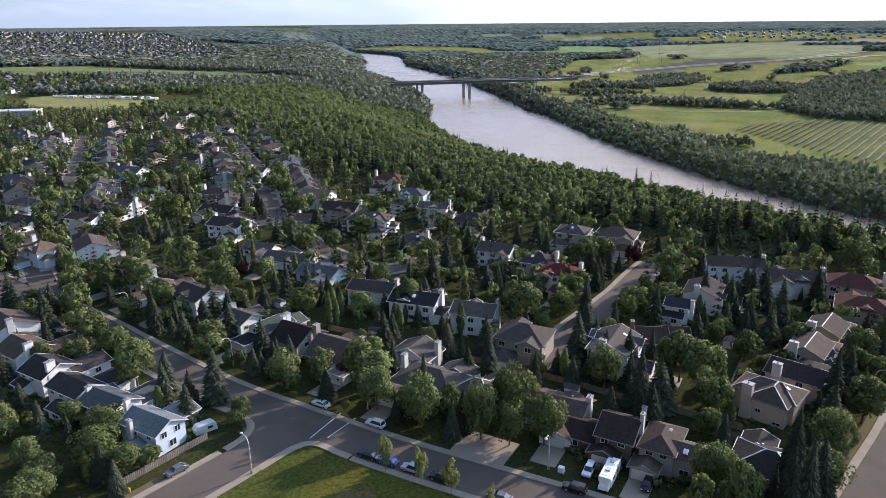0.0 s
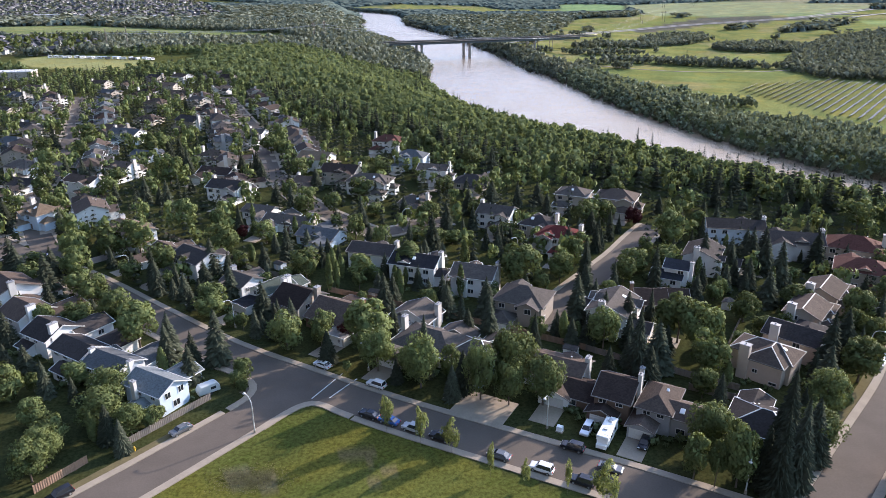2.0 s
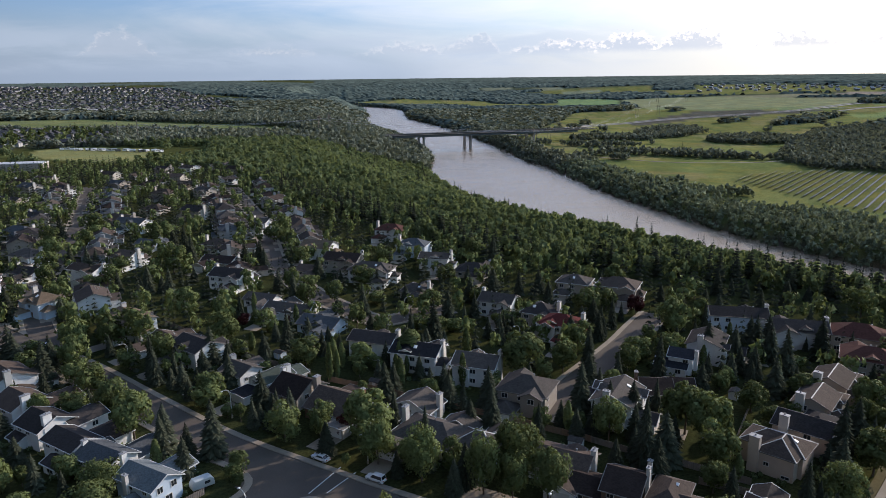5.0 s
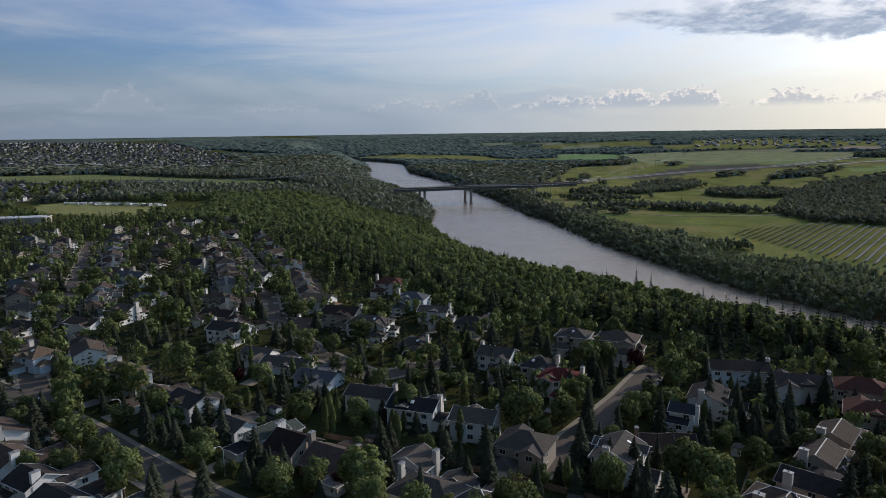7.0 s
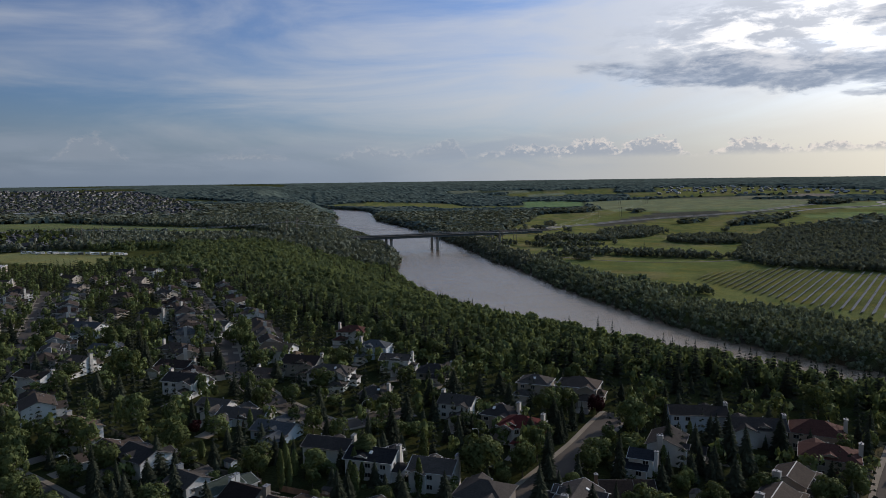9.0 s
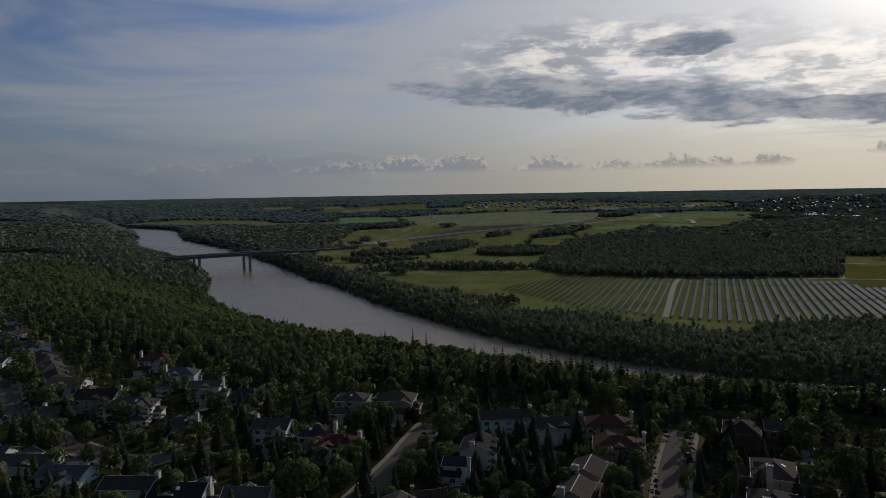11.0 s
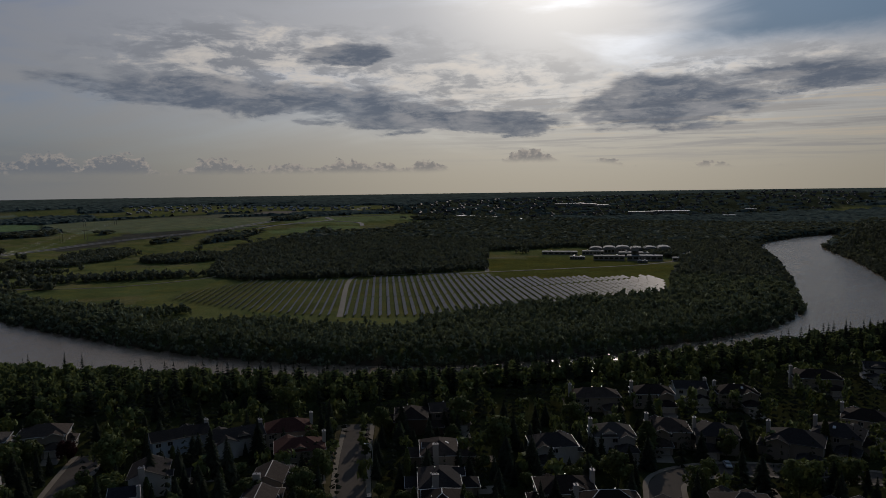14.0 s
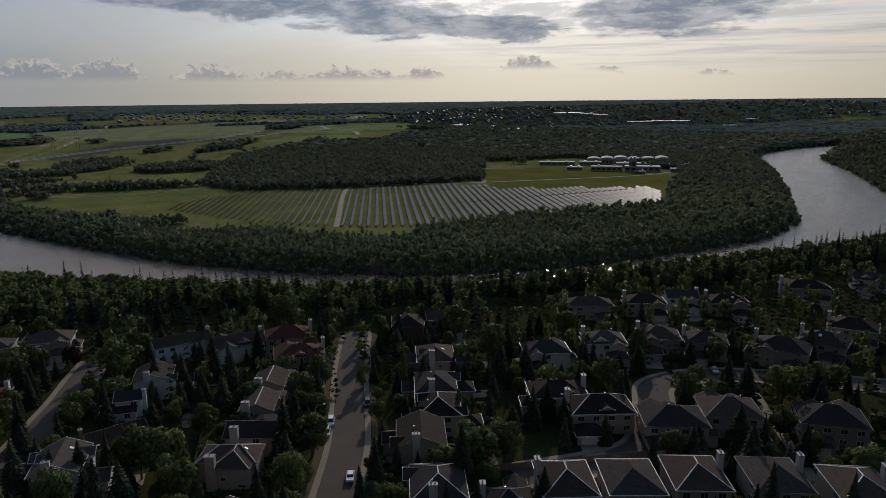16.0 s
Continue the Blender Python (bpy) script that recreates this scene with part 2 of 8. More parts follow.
def shingles(name, colour):
    """Asphalt shingles: courses up the slope, tabs of uneven tone, streaks of wear."""
    m = bpy.data.materials.new(name)
    m.use_nodes = True
    g = Graph(m.node_tree)
    place = g.node("ShaderNodeTexCoord").outputs["Object"]
    p = g.node("ShaderNodeSeparateXYZ", {0: place})
    course = g.math("MULTIPLY", p.outputs[2], 7.5)
    step = g.math("FRACT", course)
    tab = g.node("ShaderNodeTexWhiteNoise", {"Vector": g.xyz(g.math("FLOOR", g.math("MULTIPLY", p.outputs[0], 2.6)), g.math("FLOOR", g.math("MULTIPLY", p.outputs[1], 2.6)), g.math("FLOOR", course))}, noise_dimensions="3D").outputs[0]
    worn = g.noise(place, 0.45, 4)
    tone = g.math("ADD", g.math("ADD", g.math("MULTIPLY", tab, 0.35), g.math("MULTIPLY", worn, 0.55)), 0.55)
    tone = g.math("MULTIPLY", tone, g.math("ADD", g.math("MULTIPLY", g.node("ShaderNodeObjectInfo").outputs["Random"], 0.35), 0.82))
    paint = g.node("ShaderNodeVectorMath", {0: colour, 3: tone}, operation="SCALE").outputs[0]
    b = g.node("ShaderNodeBump", {"Height": step, "Strength": 0.5, "Distance": 0.03})
    s = g.node("ShaderNodeBsdfPrincipled", {"Base Color": paint, "Roughness": 0.85, "Normal": b.outputs[0], "Specular IOR Level": 0.04})
    g.node("ShaderNodeOutputMaterial", {"Surface": s.outputs[0]})
    return m


def siding(name, colour):
    """Lapped boards."""
    m = bpy.data.materials.new(name)
    m.use_nodes = True
    g = Graph(m.node_tree)
    place = g.node("ShaderNodeTexCoord").outputs["Object"]
    p = g.node("ShaderNodeSeparateXYZ", {0: place})
    lap = g.math("FRACT", g.math("MULTIPLY", p.outputs[2], 5.0))
    tone = g.math("ADD", g.math("MULTIPLY", g.noise(place, 0.8, 4), 0.22), 0.87)
    paint = g.node("ShaderNodeVectorMath", {0: colour, 3: tone}, operation="SCALE").outputs[0]
    b = g.node("ShaderNodeBump", {"Height": lap, "Strength": 0.6, "Distance": 0.02})
    s = g.node("ShaderNodeBsdfPrincipled", {"Base Color": paint, "Roughness": 0.6, "Normal": b.outputs[0]})
    g.node("ShaderNodeOutputMaterial", {"Surface": s.outputs[0]})
    return m


ROOF = {name: shingles("shingles_" + name, [q * 0.86 for q in c]) for name, c in dict(green=(0.075, 0.09, 0.075), cornerblue=(0.16, 0.18, 0.19), tan=(0.15, 0.11, 0.076), brown=(0.085, 0.064, 0.052), umber=(0.042, 0.031, 0.027), slate=(0.05, 0.044, 0.042),
        grey=(0.092, 0.08, 0.071), pale=(0.18, 0.17, 0.158), taupe=(0.088, 0.068, 0.056), navy=(0.034, 0.035, 0.041), bluegrey=(0.078, 0.084, 0.09), black=(0.025, 0.025, 0.028),
        redbrown=(0.1, 0.045, 0.036), red=(0.11, 0.03, 0.027)).items()}
WALL = {name: siding("siding_" + name, c) for name, c in dict(white=(0.7, 0.69, 0.67), cream=(0.4, 0.355, 0.3), tan=(0.52, 0.425, 0.345), taupe=(0.3, 0.26, 0.22), brown=(0.13, 0.085, 0.06),
        brick=(0.2, 0.095, 0.06), grey=(0.32, 0.32, 0.32), blue=(0.3, 0.4, 0.5), paleblue=(0.5, 0.58, 0.66)).items()}
asphalt = surface("asphalt", (0.104, 0.086, 0.071), 0.95, vary=0.4, scale=0.12, fine=3.0, bump=0.2, gloss=0.1)
concrete = surface("concrete", (0.265, 0.222, 0.172), 0.9, vary=0.35, scale=0.3, fine=2.5, bump=0.15, gloss=0.1)
gravel = surface("gravel", (0.19, 0.17, 0.14), 0.95, vary=0.4, scale=0.1, fine=1.0)
highway_grey = surface("worn_highway", (0.2, 0.19, 0.18), 0.9, vary=0.25, scale=0.02, fine=0.3)
trim_dull = surface("weathered_trim", (0.2, 0.18, 0.16), 0.7, vary=0.25, each=0.5)
trim_white = surface("white_paint", (0.6, 0.59, 0.57), 0.5, vary=0.12)
chimney_white = surface("pale_stucco", (0.52, 0.49, 0.45), 0.8, vary=0.2)
door_paint = surface("garage_enamel", (0.6, 0.58, 0.54), 0.5, vary=0.12, each=0.4)
glass = surface("window_glass", (0.025, 0.03, 0.035), 0.06, vary=0.2, gloss=0.9)
cap_metal = surface("weathered_flashing", (0.3, 0.3, 0.3), 0.7, metal=0.4, vary=0.3, gloss=0.2)
metal_grey = surface("galvanised_steel", (0.42, 0.43, 0.43), 0.45, metal=0.7, vary=0.2)
steel_dark = surface("bridge_steel", (0.075, 0.095, 0.1), 0.6, vary=0.25, scale=0.05, fine=0.8)
pier_grey = surface("pier_concrete", (0.32, 0.31, 0.29), 0.85, vary=0.3, scale=0.1)
timber = surface("weathered_timber", (0.2, 0.165, 0.135), 0.85, vary=0.4, scale=1.5, each=0.3)
cedar = surface("cedar_boards", (0.25, 0.155, 0.1), 0.8, vary=0.35, scale=1.5, each=0.3)
bark = surface("bark", (0.105, 0.08, 0.06), 0.95, vary=0.5, scale=2.0)
leaf = surface("leaves", (0.112, 0.135, 0.054), 0.7, vary=0.5, scale=0.09, fine=1.1, each=0.5, island=0.4, through_light=0.22, gloss=0.03)
leaf_wood = surface("forest_leaves", (0.148, 0.18, 0.09), 0.7, vary=0.45, scale=0.05, fine=0.45, island=0.22, through_light=0.42, gloss=0.0)
# distant leaves lightened and greyed: distance haze put into the base colour
leaf_far = surface("hazed_leaves", (0.155, 0.172, 0.135), 0.9, vary=0.4, scale=0.02, fine=0.15, island=0.2, through_light=0.25, gloss=0.0)
# far canopy greyed towards blue, the same haze in its colour
canopy_hazed = surface("far_canopy", (0.098, 0.122, 0.102), 0.95, vary=0.7, scale=0.012, fine=0.11, middle=0.03, gloss=0.0)
leaf_bank = surface("bank_leaves", (0.185, 0.212, 0.142), 0.75, vary=0.6, scale=0.04, fine=0.3, island=0.45, through_light=0.25, gloss=0.0)
leaf_red = surface("purple_leaves", (0.05, 0.018, 0.02), 0.65, vary=0.5, scale=0.3, island=0.5, through_light=0.3, gloss=0.03)
leaf_pale = surface("young_leaves", (0.19, 0.215, 0.09), 0.6, vary=0.5, scale=0.3, island=0.45, each=0.3, through_light=0.45, gloss=0.03)
needle = surface("spruce_needles", (0.05, 0.056, 0.038), 0.8, vary=0.6, scale=0.15, fine=1.5, each=0.6, island=0.5, through_light=0.1, gloss=0.0)
tyre_black = surface("tyre_rubber", (0.02, 0.02, 0.02), 0.8)
plastic_white = surface("white_plastic", (0.75, 0.75, 0.73), 0.4, vary=0.08)
panel_blue = surface("solar_glass", (0.075, 0.083, 0.1), 0.5, vary=0.3, scale=0.05, gloss=0.24)
roof_white = surface("pale_membrane", (0.4, 0.4, 0.39), 0.8, vary=0.25, scale=0.05, each=0.5, gloss=0.1)
wall_far = surface("distant_walls", (0.24, 0.235, 0.232), 0.8, vary=0.2, scale=0.01, island=1.7, gloss=0.0)
roof_far = surface("distant_roofs", (0.07, 0.068, 0.074), 0.7, vary=0.2, scale=0.01, island=1.0, gloss=0.15)
PAINT = {name: surface("car_paint_" + name, c, 0.25, metal=0.2, vary=0.06, gloss=0.7) for name, c in dict(white=(0.75, 0.75, 0.75), black=(0.02, 0.021, 0.024), grey=(0.12, 0.125, 0.13), blue=(0.03, 0.1, 0.3), silver=(0.45, 0.46, 0.47)).items()}


# ---- shapes ----
def box(bm, x0, x1, y0, y1, z0, z1, m=None):
    v = [bm.verts.new((x, y, z)) for z in (z0, z1) for y in (y0, y1) for x in (x0, x1)]
    for f in ((0, 2, 3, 1), (4, 5, 7, 6), (0, 1, 5, 4), (2, 6, 7, 3), (0, 4, 6, 2), (1, 3, 7, 5)):
        bm.faces.new([v[i] for i in f])
    if m is not None:
        bmesh.ops.transform(bm, matrix=m, verts=v)
    return v


def tube(bm, rings, sides=8, cap=True):
    """Rings of (x, y, z, radius) joined to a tapered tube."""
    made = []
    for x, y, z, r in rings:
        made.append([bm.verts.new((x + r * math.cos(6.28319 * k / sides), y + r * math.sin(6.28319 * k / sides), z)) for k in range(sides)])
    for a, b in zip(made, made[1:]):
        for k in range(sides):
            bm.faces.new((a[k], a[(k + 1) % sides], b[(k + 1) % sides], b[k]))
    if cap:
        bm.faces.new(made[0][::-1]), bm.faces.new(made[-1])


def sheet(bm, top, faces, thick):
    """A slab: upper faces, the same below, and the rim."""
    a = [bm.verts.new(p) for p in top]
    b = [bm.verts.new((p[0], p[1], p[2] - thick)) for p in top]
    rim = {}
    for f in faces:
        bm.faces.new([a[i] for i in f])
        bm.faces.new([b[i] for i in reversed(f)])
        for i, j in zip(f, f[1:] + f[:1]):
            if (j, i) in rim:
                del rim[(j, i)]
            else:
                rim[(i, j)] = 1
    for i, j in rim:
        bm.faces.new((a[j], a[i], b[i], b[j]))


def finish(bm, name, material):
    bmesh.ops.recalc_face_normals(bm, faces=bm.faces)
    mesh = bpy.data.meshes.new(name)
    bm.to_mesh(mesh)
    bm.free()
    mesh.materials.append(material)
    return mesh


def part(name, bm, material, parent=None, label="", m=None):
    """One mesh object under a thing or a part."""
    ob = new(name, finish(bm, name, material) if isinstance(bm, bmesh.types.BMesh) else bm)
    ob.parent = parent
    if m is not None:
        ob.matrix_basis = m
    return tagged(ob, label)


def root(name, m, label, category, group="", kind=""):
    ob = new(name)
    ob.empty_display_size = 0.5
    ob.matrix_basis = m
    return tagged(ob, label, category, group, kind)


def raw_mesh(name, verts, faces, material, smooth_faces=False, norms=None):
    """A mesh from arrays: verts (n, 3), faces (k, 3 or 4); norms: shading normals of the verts."""
    mesh = bpy.data.meshes.new(name)
    n, k = faces.shape
    mesh.vertices.add(len(verts))
    mesh.vertices.foreach_set("co", np.ascontiguousarray(verts, np.float32).ravel())
    mesh.loops.add(n * k)
    mesh.loops.foreach_set("vertex_index", np.ascontiguousarray(faces, np.int32).ravel())
    mesh.polygons.add(n)
    mesh.polygons.foreach_set("loop_start", np.arange(0, n * k, k, dtype=np.int32))
    mesh.polygons.foreach_set("use_smooth", np.full(n, smooth_faces))
    if norms is not None:
        mesh.polygons.foreach_set("use_smooth", np.full(n, True))
        mesh.attributes.new("custom_normal", "FLOAT_VECTOR", "POINT").data.foreach_set("vector", np.ascontiguousarray(norms, np.float32).ravel())
    mesh.update(calc_edges=True)
    mesh.materials.append(material)
    return mesh


def crown_mesh(shape, material):
    """Foliage of one tree; leaves are shaded as parts of their bough."""
    return raw_mesh("crown", shape[0], shape[1], material, norms=shape[2] if len(shape) > 2 else None)


# ---- lie of the land ----
RIVER = [(-900, 5300), (-690, 4500), (-610, 3900), (-550, 3450), (-410, 3150), (-262, 2900), (-208, 2550), (-180, 2250), (-137, 2020), (-80, 1800), (-35, 1620), (-8, 1500), (25, 1330), (43, 1200), (54, 1080), (68, 950), (92, 810), (117, 720), (148, 615), (187, 510), (242, 415), (320, 325), (420, 264), (540, 222), (660, 200), (790, 212), (912, 262), (1100, 345), (1343, 462), (1552, 572), (1750, 620), (2000, 600), (2400, 480), (3000, 200)]


def smooth(a, b, v):
    t = np.clip((np.asarray(v, float) - a) / (b - a), 0, 1)
    return t * t * (3 - 2 * t)


def curve(points, step):
    """Catmull-Rom line through plan points."""
    p = np.array(points, float)
    p = np.vstack([2 * p[0] - p[1], p, 2 * p[-1] - p[-2]])
    out = []
    for i in range(1, len(p) - 2):
        n = max(2, int(np.hypot(*(p[i + 1] - p[i])) / step))
        for k in range(n):
            t = k / n
            out.append(0.5 * (2 * p[i] + (p[i + 1] - p[i - 1]) * t + (2 * p[i - 1] - 5 * p[i] + 4 * p[i + 1] - p[i + 2]) * t * t
                              + (3 * p[i] - p[i - 1] - 3 * p[i + 1] + p[i + 2]) * t ** 3))
    out.append(p[-2])
    return np.array(out)


RIVER_LINE = curve(RIVER, 25)


def widen(x, y):
    """How much wider than its lower course the river runs upstream."""
    w = np.interp(y, [480, 620, 720, 810, 880, 967, 1108, 1243, 1500, 1650, 1800, 2020, 2250, 3000], [1, 1.08, 1.18, 1.27, 1.34, 1.37, 1.14, 1.06, 1.09, 1.22, 1.4, 1.3, 1.05, 0.97])
    return 1 + (w - 1) * smooth(520, 330, np.abs(x))


def river(x, y):
    """Distance from the river's middle, positive on the solar farm's side."""
    q = np.stack([np.asarray(x, float).ravel(), np.asarray(y, float).ravel()], 1)
    out = np.empty(len(q))
    tangent = np.gradient(RIVER_LINE, axis=0)
    for i in range(0, len(q), 4000):
        d = q[i:i + 4000, None] - RIVER_LINE[None]
        r = np.hypot(d[..., 0], d[..., 1])
        k = r.argmin(1)
        j = np.arange(len(k))
        cross = tangent[k, 0] * d[j, k, 1] - tangent[k, 1] * d[j, k, 0]
        out[i:i + 4000] = np.where(cross >= 0, 1, -1) * r[j, k]
    return (out / widen(q[:, 0], q[:, 1])).reshape(np.shape(x))


def height(x, y):
    x, y = np.asarray(x, float), np.asarray(y, float)
    s = river(x, y)
    far = np.hypot(x, y)
    upland = 63 * smooth(2300, 5000, far) ** 1.1
    brow = 215 - 55 * smooth(-60, 120, x) - 28 * smooth(150, 400, x)
    near = -49 + 7 * smooth(60, 74, -s) + (42 + upland) * smooth(68, brow, -s)
    inner = -49 + 11 * smooth(60, 82, s) + 34 * smooth(420, 1500, s) + (upland + 4) * smooth(500, 1900, s)
    land = np.where(s < 0, near, inner)
    level = np.maximum(smooth(3300, 4300, far) * smooth(70, 260, np.abs(s)), smooth(3560, 4100, far))
    return land + (upland + 2 - land) * level


def inside(poly, x, y):
    """Which points lie in a plan polygon."""
    p, hit = np.array(poly, float), np.zeros(np.shape(x), bool)
    for (ax, ay), (bx, by) in zip(p, np.roll(p, -1, 0)):
        cross = (ay > y) != (by > y)
        hit ^= cross & (x < (bx - ax) * (y - ay) / (by - ay + 1e-9) + ax)
    return hit


def oval(c, x, y):
    cx, cy, a, b, turn = c
    u, v = (x - cx) * math.cos(radians(turn)) + (y - cy) * math.sin(radians(turn)), (y - cy) * math.cos(radians(turn)) - (x - cx) * math.sin(radians(turn))
    return (u / a) ** 2 + (v / b) ** 2 < 1


def ripple(x, y, size, seed=0.0):
    """Cheap smooth unevenness, -1 to 1."""
    x, y = x / size, y / size
    return (np.sin(x * 1.7 + seed + 1.3 * np.sin(y * 1.1 + seed)) + np.sin(y * 2.1 - seed * 2 + 1.7 * np.sin(x * 0.7 + 2)) + np.sin((x + y) * 1.3 + seed * 3)) / 3


SUBURB = [(-900, -300), (-900, 720), (-330, 720), (-182, 640), (-122, 505), (-26, 388), (10, 330), (74, 300), (121, 278), (172, 228), (250, 185), (340, 128), (440, 90), (560, 40), (560, -300)]
HAY = [(-1700, 1420), (-805, 1319), (-685, 1248), (-542, 1257), (-348, 1160), (-210, 1123), (-274, 1236), (-374, 1320), (-528, 1404), (-771, 1567), (-933, 1533), (-1700, 1800)]
PITCH = (-410, 832, 112, 58, -40)
OPEN = [(-1000, 720), (-330, 715), (-260, 770), (-300, 905), (-440, 905), (-1000, 905)]
HAY_OPEN = [(-1700, 1370), (-805, 1265), (-690, 1195), (-540, 1205), (-345, 1112), (-200, 1085), (-262, 1236), (-370, 1325), (-528, 1410), (-771, 1575), (-940, 1545), (-1700, 1820)]
TOWN_NEAR = [(-900, 850), (-520, 800), (-540, 900), (-471, 925), (-454, 985), (-530, 1130), (-702, 1190), (-950, 1230)]
TOWN_FAR = [(-2700, 2050), (-1170, 1800), (-840, 1780), (-560, 1700), (-560, 1950), (-660, 2250), (-1000, 3000), (-1400, 3600), (-2500, 3600)]
TOWN_RIGHT = [(1750, 2300), (1700, 1700), (2300, 1500), (2700, 1250), (3900, 900), (4200, 1600), (2600, 2700)]
SOLAR = [(332, 818), (352, 846), (404, 889), (483, 900), (587, 812), (759, 716), (745, 662), (890, 520), (874, 486), (760, 417), (609, 468), (469, 507), (425, 546), (389, 593), (368, 649), (349, 720)]
PLANT_LAWN = [(735, 665), (905, 860), (1060, 785), (1040, 545), (900, 500)]
BIG_WOOD = [(470, 1010), (478, 915), (587, 832), (669, 783), (800, 745), (1000, 932), (1201, 1439), (1043, 1568), (732, 1404), (601, 1240)]
VALLEY_WOOD = [(-60, 2000), (90, 1500), (190, 1560), (300, 1900), (400, 2250), (640, 2500), (500, 2650), (200, 2800), (-90, 2800)]
BEND_WOOD = [(640, 240), (900, 300), (1100, 390), (1330, 520), (1560, 640), (1450, 900), (1240, 900), (1130, 600), (1079, 572), (880, 478), (752, 412), (610, 458), (540, 482), (468, 500), (400, 470), (520, 330)]
FAR_WOOD = [(1010, 960), (1300, 880), (1500, 700), (2100, 720), (3000, 400), (4800, -300), (4800, 1200), (3600, 850), (2300, 1450), (1650, 1680), (1230, 1560), (1180, 1350)]
COPSES = [(365, 1070, 115, 20, -28), (235, 800, 50, 26, -60), (465, 1490, 60, 135, -32), (330, 1380, 75, 35, -25), (560, 1300, 78, 75, 0), (690, 1720, 45, 16, 20), (840, 1655, 140, 34, 35),
          (760, 2215, 120, 32, 40), (565, 2450, 60, 40, 0), (640, 1110, 90, 60, 20), (270, 1240, 70, 14, -15), (230, 1090, 45, 12, 30), (930, 640, 8, 8, 0), (905, 845, 14, 10, 30)]
MEADOWS = [(425, 1165, 160, 42, -8), (330, 955, 150, 60, 5), (1180, 1560, 190, 70, 30), (980, 1640, 150, 50, 20), (560, 1960, 190, 110, 30), (880, 1950, 170, 60, 25), (1700, 2020, 190, 60, -40)]
# open fields beyond the highway: outline and cover, lightened to stand for haze
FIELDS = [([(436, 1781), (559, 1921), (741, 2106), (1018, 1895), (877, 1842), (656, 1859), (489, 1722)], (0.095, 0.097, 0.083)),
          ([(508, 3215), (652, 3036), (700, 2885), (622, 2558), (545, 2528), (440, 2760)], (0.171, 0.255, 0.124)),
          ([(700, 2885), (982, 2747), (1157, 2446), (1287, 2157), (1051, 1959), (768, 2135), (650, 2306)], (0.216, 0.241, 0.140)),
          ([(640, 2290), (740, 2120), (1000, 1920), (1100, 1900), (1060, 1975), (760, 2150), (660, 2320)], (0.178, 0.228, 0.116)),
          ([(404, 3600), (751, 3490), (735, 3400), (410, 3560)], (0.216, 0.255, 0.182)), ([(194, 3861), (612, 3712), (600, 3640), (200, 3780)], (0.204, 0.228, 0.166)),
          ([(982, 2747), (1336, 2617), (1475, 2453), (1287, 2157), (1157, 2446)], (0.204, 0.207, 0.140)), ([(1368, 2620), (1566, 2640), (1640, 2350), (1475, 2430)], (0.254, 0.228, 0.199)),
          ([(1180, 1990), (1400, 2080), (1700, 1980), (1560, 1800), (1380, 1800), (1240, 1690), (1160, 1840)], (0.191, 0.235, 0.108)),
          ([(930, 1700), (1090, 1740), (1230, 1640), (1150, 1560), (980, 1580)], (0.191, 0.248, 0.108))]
BELTS = [[(727, 3390), (970, 3119), (893, 2868), (681, 3172)], [(1170, 2420), (1420, 2260), (1450, 2300), (1200, 2470)]]
TOWN_HIGHWAY = [(1050, 3000), (1450, 2680), (1850, 2380), (2050, 2500), (1500, 3300), (1200, 3450)]


def wooded(x, y):
    """Where the land is closed forest."""
    s, far = river(x, y), np.hypot(x, y)
    near = (s < -62) & ~inside(SUBURB, x, y) & ~inside(HAY_OPEN, x, y) & ~(inside(OPEN, x, y) & (ripple(x, y, 22, 3.0) < 0.45)) & ~oval((-405, 822, 122, 76, -36), x, y) & ~inside(TOWN_NEAR, x, y) & ~(inside(TOWN_FAR, x, y) & (ripple(x, y, 42, 1.5) + 0.6 * ripple(x, y, 15, 5.0) < 0.85))
    near &= ~((far > 2300) & (ripple(x, y, 260, 1.0) > 0.62) & (x < -300))
    bank = (s > 64) & (s < 64 + np.interp(x, [150, 230, 270, 310, 350], [38, 44, 58, 84, 104]) + 9 * ripple(x, y, 40))
    inner = bank | inside(BIG_WOOD, x, y) | inside(VALLEY_WOOD, x, y) | inside(BEND_WOOD, x, y) | inside(FAR_WOOD, x, y)
    for c in COPSES:
        inner |= oval(c, x, y)
    inner |= (s > 64) & (far < 2000) & (far > 1050) & (ripple(x, y, 34, 7.0) + 0.5 * ripple(x, y, 12, 2.0) > np.where(s < 330, 0.72, 1.02))
    inner |= (far > 2350) & ((ripple(x, y, 230, 4.0) > -0.15) | (far > 3700)) & (s > 60)
    inner &= ~inside(TOWN_HIGHWAY, x, y) & ~inside(SOLAR, x, y) & ~inside(PLANT_LAWN, x, y)
    inner = np.where(inside(TOWN_RIGHT, x, y), ripple(x, y, 38, 2.5) + 0.6 * ripple(x, y, 15, 6.0) > 0.0, inner)
    for c in MEADOWS[2:]:
        inner &= ~oval(c, x, y)
    for poly, _ in FIELDS:
        inner &= ~inside(poly, x, y)
    for poly in BELTS:
        inner |= inside(poly, x, y)
    return np.where(s < 0, near, inner & (s > 62)) | ((far > 3580) & (np.abs(s) < 120))


